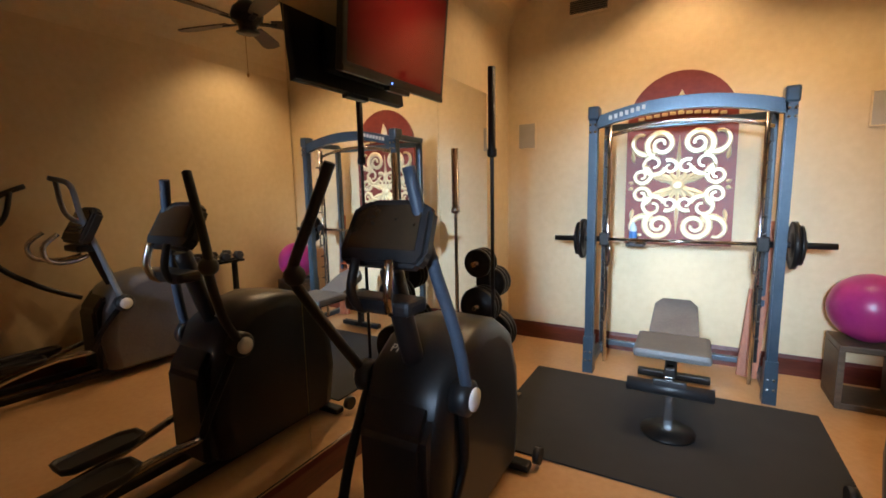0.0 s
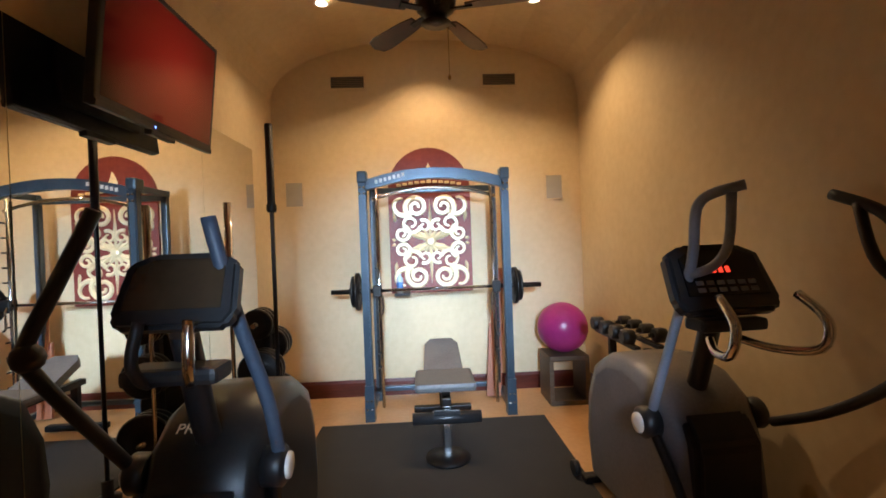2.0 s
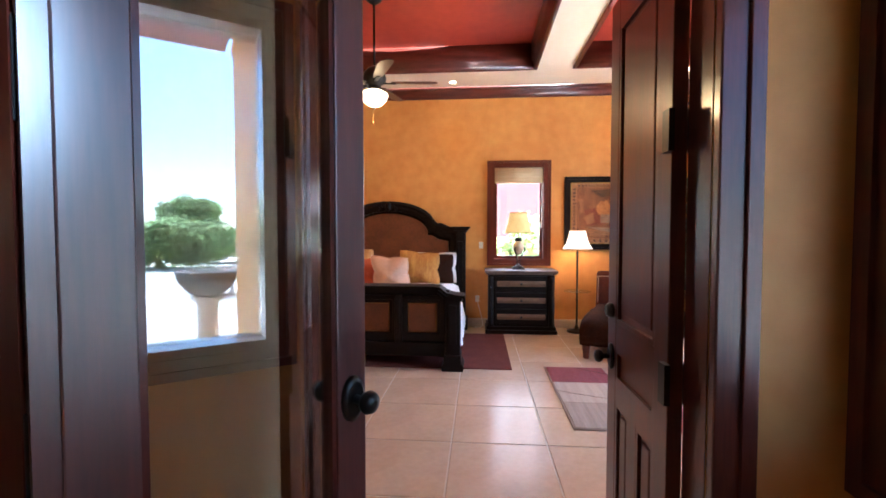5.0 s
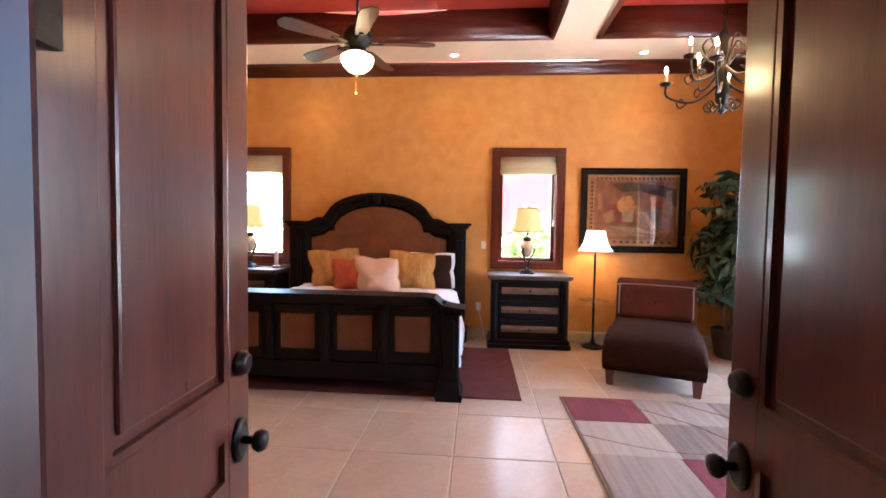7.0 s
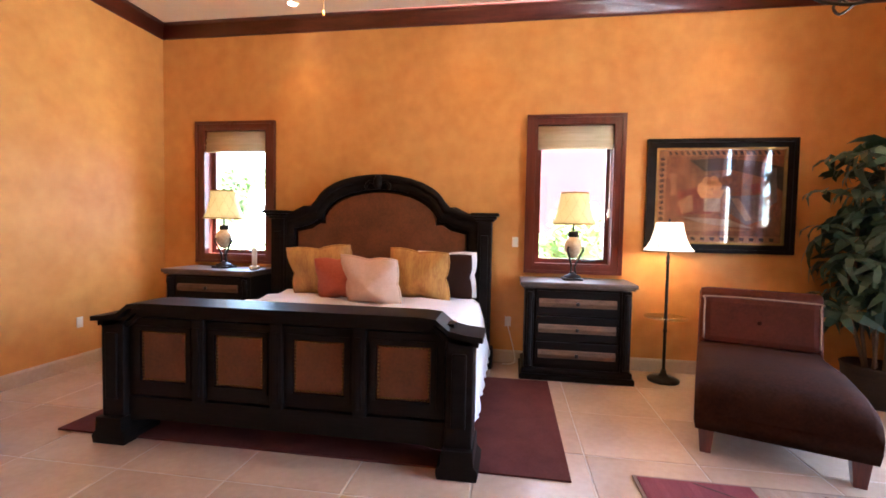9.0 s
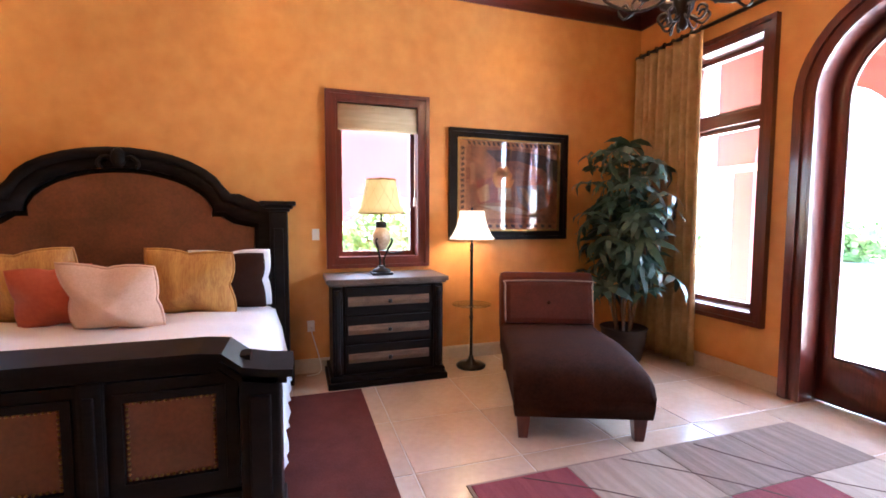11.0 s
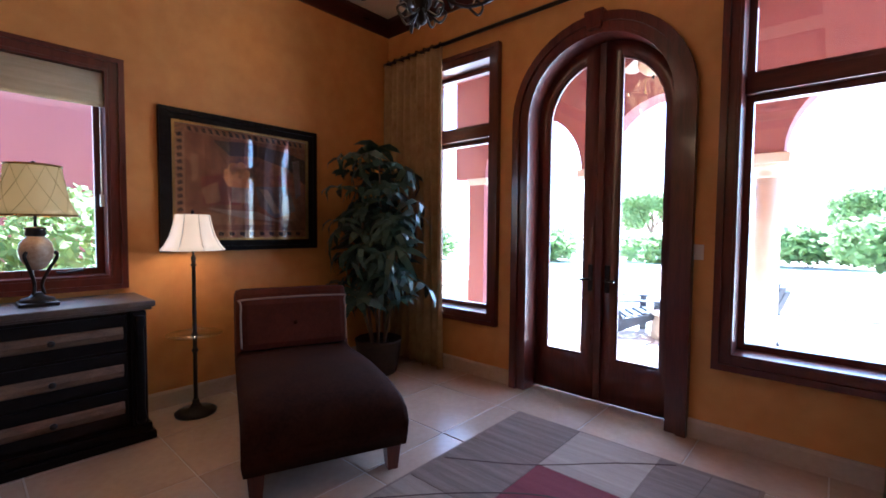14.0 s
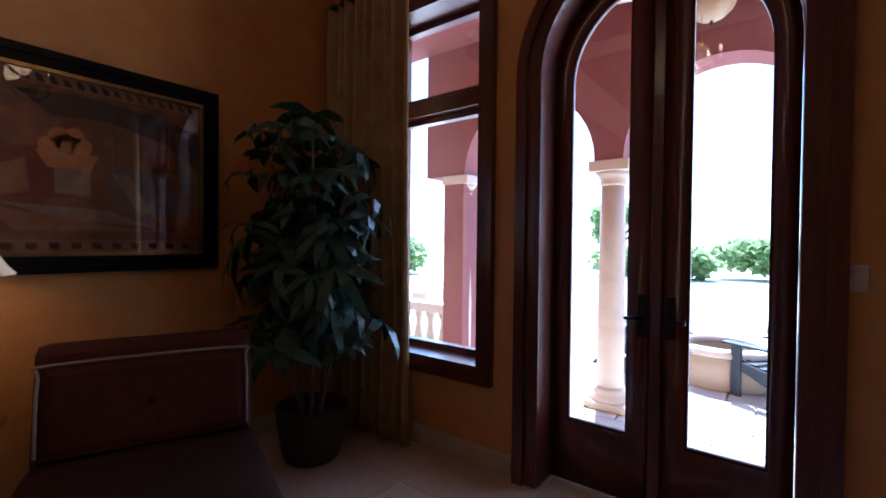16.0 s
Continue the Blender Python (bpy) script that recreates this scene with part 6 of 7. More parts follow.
lathe(bm, [(0.255 * math.sin(math.pi * i / k) * (1 + 0.006 * (i % 2)), 0.255 - 0.255 * math.cos(math.pi * i / k)) for i in range(k + 1)], 32)
single("exercise_ball", bm, mat("magenta_vinyl", ((0.36, 0.022, 0.14), (0.46, 0.04, 0.20)), 0.32, grain=(3, 30, (1, 1, 1)), bump=0.03), (2.52, 4.50, 0.488), label="shiny magenta exercise ball on a brown stand", category="exercise ball")


# plate tree and bars in the corner
t = thing("weight_tree", (-0.08, 3.37, 0), 0, "black weight tree loaded with plates", "weight rack")
bm = B()
box(bm, -0.03, -0.03, 0.05, 0.03, 0.03, 1.2, 0.008)
part("mast", bm, M_BLACKMETAL, t)
bm = B()
box(bm, -0.28, -0.03, 0, 0.28, 0.03, 0.05, 0.008)
box(bm, -0.03, -0.28, 0, 0.03, 0.28, 0.05, 0.008)
part("foot", bm, M_CHROME, t)
for z, rr, y in ((0.32, 0.20, 1), (0.78, 0.15, 1), (1.12, 0.11, 1), (0.50, 0.18, -1), (0.92, 0.13, -1)):
    bm = B()
    tube(bm, [(0, 0, z), (0, y * -0.26, z)], 0.02, 8, False)
    peg = part("peg", bm, M_CHROME, t)
    for k in range(3):
        bm = B()
        c = Vector((0, y * (-0.07 - 0.055 * k), z))
        rings(bm, [circle(c + Vector((0, o, 0)), Vector((1, 0, 0)), Vector((0, 0, 1)), q, 24) for q, o in ((0.025, -0.022), (rr * 0.6, -0.022), (rr * 0.65, -0.014), (rr * 0.9, -0.022), (rr, -0.012), (rr, 0.012), (rr * 0.9, 0.022), (rr * 0.6, 0.022), (0.025, 0.022))])
        part("plate", bm, M_BLACKMETAL, t)


def bar_upright(at, h, material, label, collar):
    b = thing("barbell", at, 0, label, "barbell", "upright bars")
    bm = B()
    lathe(bm, [(0.014, 0.03), (0.014, h * 0.72), (0.014, h)], 10)
    part("shaft", bm, material, b)
    bm = B()
    lathe(bm, [(0.026, h * 0.76), (0.034, h * 0.765), (0.034, h * 0.78), (0.026, h * 0.785), (0.026, h)], 12)
    part("sleeve", bm, collar, b)
    bm = B()
    lathe(bm, [(0.08, 0), (0.08, 0.02), (0.035, 0.03), (0.035, 0.14)], 16)
    part("holder", bm, M_BLACKMETAL, b)


bar_upright((0.098, 3.06, 0), 2.50, M_BLACKMETAL, "long black barbell standing in a holder", M_BLACKMETAL)
bar_upright((-0.21, 3.09, 0), 1.98, M_CHROME, "short chrome barbell standing in a holder", M_CHROME)

# dumbbell stand behind the grey machine
d = thing("dumbbell_rack", (2.66, 3.32, 0), 0, "black two-rail dumbbell rack against the wall", "weight rack")
for y in (-0.30, 0.30):
    bm = B()
    box(bm, -0.14, y - 0.025, 0, 0.18, y + 0.025, 0.05, 0.006)
    box(bm, -0.025, y - 0.025, 0.05, 0.03, y + 0.025, 0.86, 0.006)
    part("upright", bm, M_BLACKMETAL, d)
for x in (-0.10, 0.07):
    bm = B()
    box(bm, x - 0.02, -0.36, 0.86, x + 0.02, 0.36, 0.89, 0.004)
    part("rail", bm, M_BLACKMETAL, d)
for i in range(4):
    y = 3.32 - 0.27 + i * 0.18
    db = thing("dumbbell", (2.645, y, 0.945), 0, "black dumbbell with a pale grip on the rack", "dumbbell", "dumbbells")
    bm = B()
    tube(bm, [(-0.08, 0, 0), (0.08, 0, 0)], 0.016, 8, False)
    part("grip", bm, M_CHROME, db)
    for s in (-1, 1):
        bm = B()
        rings(bm, [circle(Vector((s * x, 0, 0)), Vector((0, 1, 0)), Vector((0, 0, 1)), q, 6) for q, x in ((0.045, 0.07), (0.056, 0.08), (0.056, 0.15), (0.045, 0.16))])
        part("head", bm, M_BLACK, db)


# elliptical trainers
def elliptical(at, rz, body, arm_mat, housing_label, label, loop_grips):
    e = thing("elliptical_trainer", at, rz, label, "exercise machine", "elliptical trainers")
    # the user faces +y; the housing stands in front
    bm = B()
    side = [(0.02, 0.10), (-0.02, 0.35), (0.02, 0.66), (0.10, 0.84), (0.26, 0.94), (0.46, 0.97), (0.68, 0.94), (0.86, 0.84), (0.97, 0.62), (1.0, 0.36), (0.95, 0.10)]
    wide, tall = (0.25, 1.0) if loop_grips else (0.22, 1.07)
    loops = []
    for x, k in ((-wide, 0.80), (-wide * 0.94, 0.93), (-wide * 0.76, 0.99), (0.0, 1.0), (wide * 0.76, 0.99), (wide * 0.94, 0.93), (wide, 0.80)):
        loops.append([Vector((x, 0.5 + (y - 0.5) * k, 0.10 + (z * tall - 0.10) * (0.5 + 0.5 * k))) for y, z in side])
    rings(bm, loops)
    part("housing", bm, body, e, housing_label)
    bm = B()
    prism(bm, [(-0.05, 0.10), (0.16, 0.10), (0.20, 0.55), (0.05, 0.80), (-0.05, 0.66)], "x", -0.17, 0.17)
    bmesh.ops.bevel(bm, geom=bm.edges[:], offset=0.03, segments=2, affect="EDGES")
    part("rear_shroud", bm, M_BLACK, e)
    if not loop_grips:
        word = bpy.data.curves.new("lettering", "FONT")
        word.body, word.size, word.extrude, word.align_x = "PRO", 0.062 * U, 0.001, "CENTER"
        word.materials.append(M_PLATE)
        sign = tagged(new("lettering", word), "pale lettering on the shroud")
        sign.parent = e
        sign.location, sign.rotation_euler = Vector((-0.06, 0.145, 0.950)) * U, (radians(34), 0, 0)
    # frame on the floor
    for x in (-0.13, 0.13):
        bm = B()
        box(bm, x - 0.03, -1.15, 0.05, x + 0.03, 0.95, 0.10, 0.01)
        part("floor_rail", bm, M_BLACKMETAL, e)
    for y in (-1.12, 0.92):
        bm = B()
        box(bm, -0.30, y - 0.04, 0.014, 0.30, y + 0.04, 0.06, 0.015)
        part("stabiliser", bm, M_BLACKMETAL, e)
    for s in (-1, 1):
        bm = B()
        rings(bm, [circle(Vector((s * (0.30 + o), 1.0, 0.07)), Vector((0, 1, 0)), Vector((0, 0, 1)), q, 12) for q, o in ((0.05, 0), (0.05, 0.04))])
        part("transport_wheel", bm, M_BLACK, e)
    # mast and console
    bm = B()
    tube(bm, [(0, 0.20, 0.82), (0, 0.12, 1.05), (0, 0.02, 1.36)], 0.05, 10)
    part("mast", bm, M_BLACK, e)
    k = 1.0 if loop_grips else 0.82
    m = Matrix.Translation((0, 0.0, 1.42 if loop_grips else 1.50)) @ Matrix.Rotation(radians(-28), 4, "X") @ Matrix.Diagonal((k, k, k, 1))
    bm = B()
    prism(bm, [(-0.26, -0.10), (-0.22, -0.16), (0.22, -0.16), (0.26, -0.10), (0.24, 0.14), (0.14, 0.19), (-0.14, 0.19), (-0.24, 0.14)], "y", -0.03, 0.05)
    bmesh.ops.bevel(bm, geom=bm.edges[:], offset=0.02, segments=2, affect="EDGES")
    bmesh.ops.transform(bm, matrix=m, verts=bm.verts)
    con = part("console", bm, M_BLACK, e)
    bm = B()
    prism(bm, [(-0.20, -0.08), (0.20, -0.08), (0.19, 0.11), (0.11, 0.15), (-0.11, 0.15), (-0.19, 0.11)], "y", -0.038, -0.028)
    bmesh.ops.transform(bm, matrix=m, verts=bm.verts)
    part("display", bm, M_DISPLAY if loop_grips else M_SMOKED, con, "glossy dark display")
    if loop_grips:
        bm = B()
        for i in range(3):
            box(bm, -0.05 + i * 0.035, -0.042, 0.03, -0.03 + i * 0.035, -0.037, 0.06, 0, m)
        part("readout", bm, glow("red_led", (1.0, 0.05, 0.02), 0.1, (0.3, 0.02, 0.02)), con)
        bm = B()
        for r_ in range(2):
            for i in range(6):
                box(bm, -0.15 + i * 0.052, -0.042, -0.065 + r_ * 0.035, -0.115 + i * 0.052, -0.037, -0.045 + r_ * 0.035, 0, m)
        part("keys", bm, M_GREYARM, con)
    bm = B()
    box(bm, -0.16, -0.10, 1.20, 0.16, 0.04, 1.26, 0.02)
    part("cup_tray", bm, M_BLACK, e)
    # fixed hand grips
    for s in (-1, 1):
        bm = B()
        if not loop_grips:
            tube(bm, [(s * 0.05, 0.03, 1.24), (s * 0.07, -0.08, 1.21), (s * 0.09, -0.13, 1.29), (s * 0.08, -0.10, 1.42)], 0.02, 8)
        else:
            tube(bm, [(s * 0.06, 0.0, 1.16), (s * 0.14, -0.14, 1.13), (s * 0.20, -0.30, 1.16), (s * 0.20, -0.33, 1.28), (s * 0.18, -0.22, 1.38)], 0.02, 8)
        part("pulse_grip", bm, M_CHROME if loop_grips or s > 0 else M_BLACK, e)
    # swinging arms
    for s, swing in ((-1, 0.10), (1, -0.12)):
        x = s * (wide + 0.025)
        hz = 0.72 if loop_grips else 0.80
        bm = B()
        rings(bm, [circle(Vector((x + s * o, 0.16, hz)), Vector((0, 1, 0)), Vector((0, 0, 1)), q, 20) for q, o in ((0.075, -0.03), (0.078, 0.04), (0.06, 0.055), (0.02, 0.06))])
        hub = part("pivot_hub", bm, M_BLACK, e)
        bm = B()
        rings(bm, [circle(Vector((x + s * o, 0.16, hz)), Vector((0, 1, 0)), Vector((0, 0, 1)), q, 20) for q, o in ((0.05, 0.05), (0.05, 0.066), (0.02, 0.07))])
        part("hub_cap", bm, M_PLATE, hub, "pale round hub cap")
        bm = B()
        if loop_grips and s < 0:
            tube(bm, [(-0.275, 0.16, 0.72), (-0.245, 0.10, 0.95), (-0.20, 0.04, 1.22), (-0.165, -0.04, 1.52), (-0.165, -0.07, 1.72), (-0.15, -0.09, 1.79), (-0.10, -0.12, 1.825), (-0.01, -0.18, 1.85)], 0.023, 10)
            tube(bm, [(-0.17, -0.03, 1.46), (-0.10, -0.09, 1.50), (-0.055, -0.13, 1.60), (-0.05, -0.15, 1.82)], 0.021, 10)
        elif loop_grips:
            tube(bm, [(0.27, 0.02, 0.73), (0.30, -0.22, 0.86), (0.315, -0.46, 1.05), (0.32, -0.58, 1.23), (0.32, -0.61, 1.36), (0.32, -0.58, 1.50), (0.32, -0.50, 1.64), (0.315, -0.42, 1.72), (0.30, -0.27, 1.79)], 0.023, 10)
            tube(bm, [(0.32, -0.60, 1.40), (0.315, -0.50, 1.44), (0.305, -0.42, 1.54), (0.305, -0.37, 1.745)], 0.021, 10)
        elif s < 0:
            tube(bm, [(-0.275, 0.16, 0.80), (-0.32, 0.03, 1.0), (-0.43, -0.10, 1.28), (-0.44, -0.10, 1.36), (-0.37, -0.08, 1.52), (-0.24, -0.05, 1.80)], 0.025, 10)
            ball(bm, Vector((-0.435, -0.10, 1.32)), 0.05, 12)
        else:
            tube(bm, [(0.275, 0.16, 0.80), (0.25, 0.11, 1.08), (0.17, 0.05, 1.42), (0.10, 0.02, 1.77)], 0.027, 10)
        # the arm towards the room's middle takes arm_mat, the other is black
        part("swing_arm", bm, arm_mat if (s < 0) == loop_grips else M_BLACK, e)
        bm = B()
        tube(bm, [(x, 0.16, hz), (x * 0.95, 0.08 - swing, 0.50), (x * 0.9, 0.0 - swing, 0.33)], 0.024, 8)
        part("drop_link", bm, M_BLACKMETAL, e)
        bm = B()
        tube(bm, [(x * 0.9, -swing, 0.33), (x * 0.75, -0.45, 0.27 + swing * 0.4), (x * 0.75, -1.0, 0.17)], 0.024, 8)
        part("pedal_bar", bm, M_CHROME, e)
        bm = B()
        q = Vector((x * 0.85, -0.52 - swing, 0.31 + swing * 0.3))
        rings(bm, [[q + Vector((px * k, py * k, z)) for px, py in ((-0.08, -0.17), (-0.05, -0.20), (0.05, -0.20), (0.08, -0.17), (0.085, 0.12), (0.05, 0.19), (-0.05, 0.19), (-0.085, 0.12))] for z, k in ((0.0, 0.9), (0.012, 1.0), (0.03, 1.03), (0.05, 1.06), (0.05, 0.98), (0.03, 0.95))])
        part("pedal", bm, M_BLACK, e)


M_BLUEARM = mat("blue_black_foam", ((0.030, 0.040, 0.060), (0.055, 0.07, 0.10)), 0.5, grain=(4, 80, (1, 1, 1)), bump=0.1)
M_SMOKED = mat("smoked_brown_panel", ((0.030, 0.018, 0.010), (0.060, 0.038, 0.022)), 0.16, grain=(3, 30, (1, 1, 1)), coat=0.6)
M_DISPLAY = mat("dark_display", (0.012, 0.012, 0.014), 0.12)
M_GREYBODY = mat("silver_grey_plastic", ((0.13, 0.125, 0.13), (0.20, 0.19, 0.195)), 0.38, 0.2, grain=(3, 70, (1, 1, 1)), bump=0.03)
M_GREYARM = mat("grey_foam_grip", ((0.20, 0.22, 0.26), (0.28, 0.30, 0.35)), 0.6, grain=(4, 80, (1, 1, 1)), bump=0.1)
M_CHARCOAL = mat("charcoal_plastic", ((0.010, 0.0095, 0.0095), (0.024, 0.022, 0.021)), 0.33, grain=(3, 70, (1, 1, 1)), bump=0.03)
elliptical((0.26, 1.60, 0), 0, M_CHARCOAL, M_BLUEARM, "dark charcoal drive housing", "black elliptical trainer standing by the mirrors", False)
elliptical((2.50, 2.02, 0), 4, M_GREYBODY, M_GREYARM, "silver grey drive housing", "silver grey elliptical trainer against the wall", True)

ceiling_fan("ceiling_fan", (1.26, 2.97, 3.10), 0.78, -14, 5, "bronze ceiling fan with five dark blades", M_DARKBLADE, 0, None)
for x, y, p in ((0.30, 3.95, 3.0), (1.21, 4.25, 5.2), (2.18, 3.90, 4.8)):
    z = 3.28 + 0.62 * math.sqrt(1 - abs((x - cx) / hw) ** 2.2)
    downlight((x, y, z - 0.012), power=p, spread=118, colour=(1.0, 0.66, 0.34))
# ---- outdoors ----
g = B()
n = 48
rings(g, [circle(Vector((5, -5, -0.10)), Vector((1, 0, 0)), Vector((0, 1, 0)), r, n) for r in (0.5, 12, 60, 900)], closed_ends=False)
g.faces.new([v for v in g.verts][:n])
structure("ground", g, M_GROUND, "pale sunlit ground running to the horizon")
pat = B()
box(pat, 1.2, -12.0, -0.095, 11.5, -5.0, -0.07)
patio = structure("pavement", pat, M_GROUT, "pale mortar bed of the terrace")
rng = random.Random(5)
paver_mesh = []
for k in range(5):
    bm = B()
    a, b = 0.245 - 0.006, 0.195 - 0.006
    q = [(-a, -b), (a, -b), (a, b), (-a, b)]
    j = [(x + rng.uniform(-0.008, 0.008), y + rng.uniform(-0.008, 0.008)) for x, y in q]
    rings(bm, [[Vector((x, y, -0.03)) for x, y in j], [Vector((x, y, -0.006)) for x, y in j], [Vector((x * 0.96, y * 0.95, 0)) for x, y in j]])
    paver_mesh.append(to_mesh("paver", bm, M_PAVER))
for r_ in range(17):
    for c_ in range(17):
        x, y = 3.3 + c_ * 0.49 + (0.245 if r_ % 2 else 0), -5.2 - r_ * 0.39
        ob = new("paver", paver_mesh[rng.randrange(5)])
        ob.parent = patio
        ob.location = Vector((x, y, -0.05 + rng.uniform(-0.003, 0.003))) * U

# loggia: arches on columns, with its own ceiling
LY, SPR = -6.5, 2.28
posts = [3.38, 5.12, 6.87, 8.62]
w = B()
for a, b in zip(posts, posts[1:]):
    p, q = a + 0.13, b - 0.13
    c, rr = (p + q) / 2, (q - p) / 2
    prism(w, [(b, 4.3), (a, 4.3), (a, SPR)] + [(c - rr * math.cos(radians(t)), SPR + rr * 1.02 * math.sin(radians(t))) for t in range(0, 181, 9)] + [(b, SPR)], "y", LY - 0.16, LY + 0.16)
box(w, 8.62, LY - 0.16, SPR, 9.05, LY + 0.16, 4.3)
box(w, 3.15, LY - 0.16, SPR, 3.38, LY + 0.16, 4.3)
box(w, 8.50, LY - 0.16, -0.05, 8.78, LY + 0.16, SPR)
structure("wall_loggia", w, M_PINK, "pink stucco arcade in front of the garden doors")
c = B()
box(c, 2.95, -6.34, 3.75, 10.6, -5.0, 3.85)
structure("ceiling_loggia", c, M_PINK, "dark pink plaster loggia ceiling")
c = B()
box(c, 2.85, -6.9, 4.3, 10.7, -4.8, 4.45)
structure("roof_loggia", c, M_PINK, "flat roof over the loggia")


def column(x):
    col = thing("column", (x, LY, -0.05), 0, "cast stone column of the arcade", "column", "arcade columns")
    bm = B()
    box(bm, -0.19, -0.19, 0, 0.19, 0.19, 0.07, 0.008)
    lathe(bm, [(0.185, 0.07), (0.19, 0.10), (0.165, 0.13), (0.15, 0.15), (0.155, 0.17), (0.125, 0.20)], 24)
    part("base", bm, M_CAST, col)
    bm = B()
    lathe(bm, [(0.122, 0.19), (0.124, 0.8), (0.118, 1.5), (0.105, 2.12)], 24)
    part("shaft", bm, M_CAST, col)
    bm = B()
    lathe(bm, [(0.105, 2.10), (0.125, 2.12), (0.115, 2.15), (0.135, 2.19), (0.165, 2.23)], 24)
    box(bm, -0.18, -0.18, 2.23, 0.18, 0.18, 2.33, 0.008)
    part("capital", bm, M_CAST, col)


for x in posts[1:4]:
    column(x)


def balustrade(at, rz, count, label):
    b = thing("balustrade", at, rz, label, "balustrade", "terrace balustrades")
    L = count * 0.2
    bm = B()
    box(bm, 0, -0.10, 0, L, 0.10, 0.10, 0.01)
    part("plinth", bm, M_CAST, b)
    bm = B()
    box(bm, 0, -0.11, 0.68, L, 0.11, 0.79, 0.015)
    part("top_rail", bm, M_CAST, b)
    for i in range(count):
        bm = B()
        lathe(bm, [(0.055, 0.10), (0.055, 0.14), (0.035, 0.16), (0.06, 0.28), (0.065, 0.34), (0.03, 0.52), (0.035, 0.58), (0.055, 0.62), (0.055, 0.68)], 10, (0.1 + i * 0.2, 0, 0))
        part("baluster", bm, M_CAST, b)


balustrade((8.80, LY, -0.05), 0, 5, "cast stone balustrade beside the arcade pier")
balustrade((9.9, -7.2, -0.05), -60, 16, "cast stone balustrade at the terrace edge")
balustrade((3.0, -12.0, -0.05), 0, 14, "cast stone balustrade at the terrace edge")
w = B()
box(w, 10.35, -6.66, -0.05, 10.6, -6.40, 4.3)
structure("wall_loggia_end", w, M_PINK, "pink stucco end pier of the loggia")
fn = ceiling_fan("outdoor_fan", (6.0, -5.75, 3.22), 0.53, 20, 5, "white-bladed outdoor fan under the loggia ceiling", mat("white_blade", (0.75, 0.72, 0.66), 0.5), 0.15, mat("amber_glass", (0.55, 0.42, 0.26), 0.3))
# fire pit
f = thing("fire_pit", (6.12, -8.15, -0.05), 0, "round stone fire pit on the terrace", "fire pit")
bm = B()
rings(bm, [circle(Vector((0, 0, z)), Vector((1, 0, 0)), Vector((0, 1, 0)), r, 32) for r, z in ((0.50, 0), (0.52, 0.02), (0.50, 0.36), (0.40, 0.36), (0.39, 0.20), (0.01, 0.20))])
part("wall", bm, M_STONEBASE, f)
bm = B()
rings(bm, [circle(Vector((0, 0, z)), Vector((1, 0, 0)), Vector((0, 1, 0)), r, 32) for r, z in ((0.55, 0.36), (0.56, 0.38), (0.55, 0.43), (0.38, 0.43), (0.38, 0.36))], wrap=True)
part("coping", bm, M_CAST, f)
bm = B()
rng = random.Random(3)
for i in range(40):
    ball(bm, Vector((rng.uniform(-0.26, 0.26), rng.uniform(-0.26, 0.26), 0.25 + rng.uniform(0, 0.05))), rng.uniform(0.03, 0.06), 7, 0.7)
part("lava_rock", bm, M_BLACK, f)
M_CHAIR = mat("dark_blue_resin", ((0.02, 0.03, 0.045), (0.045, 0.06, 0.085)), 0.5, grain=(4, 40, (1, 1, 1)), bump=0.1)


def garden_chair(at, rz):
    c = thing("garden_chair", at, rz, "dark blue slatted garden chair by the fire pit", "chair", "garden chairs")
    for i in range(5):
        y = -0.24 + i * 0.12
        bm = B()
        box(bm, -0.02, y - 0.052, 0, 0.02, y + 0.052, 0.78 - 0.06 * abs(i - 2), 0.008, Matrix.Translation((0.22, 0, 0.26)) @ Matrix.Rotation(radians(24), 4, "Y"))
        part("back_slat", bm, M_CHAIR, c)
    for i in range(5):
        bm = B()
        box(bm, -0.30 + i * 0.115, -0.28, 0.36 - i * 0.022, -0.20 + i * 0.115, 0.28, 0.38 - i * 0.022, 0.006)
        part("seat_slat", bm, M_CHAIR, c)
    for s in (-1, 1):
        bm = B()
        box(bm, -0.38, s * 0.33 - 0.06, 0.53, 0.34, s * 0.33 + 0.06, 0.555, 0.01)
        part("arm", bm, M_CHAIR, c)
        bm = B()
        box(bm, -0.32, s * 0.31 - 0.02, 0, -0.22, s * 0.31 + 0.02, 0.53, 0.008)
        part("front_leg", bm, M_CHAIR, c)
        bm = B()
        prism(bm, [(-0.28, 0.37), (-0.28, 0.29), (0.46, 0.0), (0.56, 0.0), (0.34, 0.24)], "y", s * 0.29 - 0.018, s * 0.29 + 0.018)
        part("back_leg", bm, M_CHAIR, c)
    return c


garden_chair((5.55, -7.75, -0.05), 150)
garden_chair((6.9, -8.0, -0.05), 35)

# greenery
M_BUSH = mat("garden_leaf", ((0.13, 0.22, 0.06), (0.25, 0.38, 0.13)), 0.6, grain=(3, 20, (1, 1, 1)))


nt = M_BUSH.node_tree
tl, mx = nt.nodes.new("ShaderNodeBsdfTranslucent"), nt.nodes.new("ShaderNodeMixShader")
tl.inputs["Color"].default_value = (0.46, 0.56, 0.27, 1)
mx.inputs["Fac"].default_value = 0.45
nt.links.new(nt.nodes["Principled BSDF"].outputs[0], mx.inputs[1])
nt.links.new(tl.outputs[0], mx.inputs[2])
nt.links.new(mx.outputs[0], nt.nodes["Material Output"].inputs["Surface"])


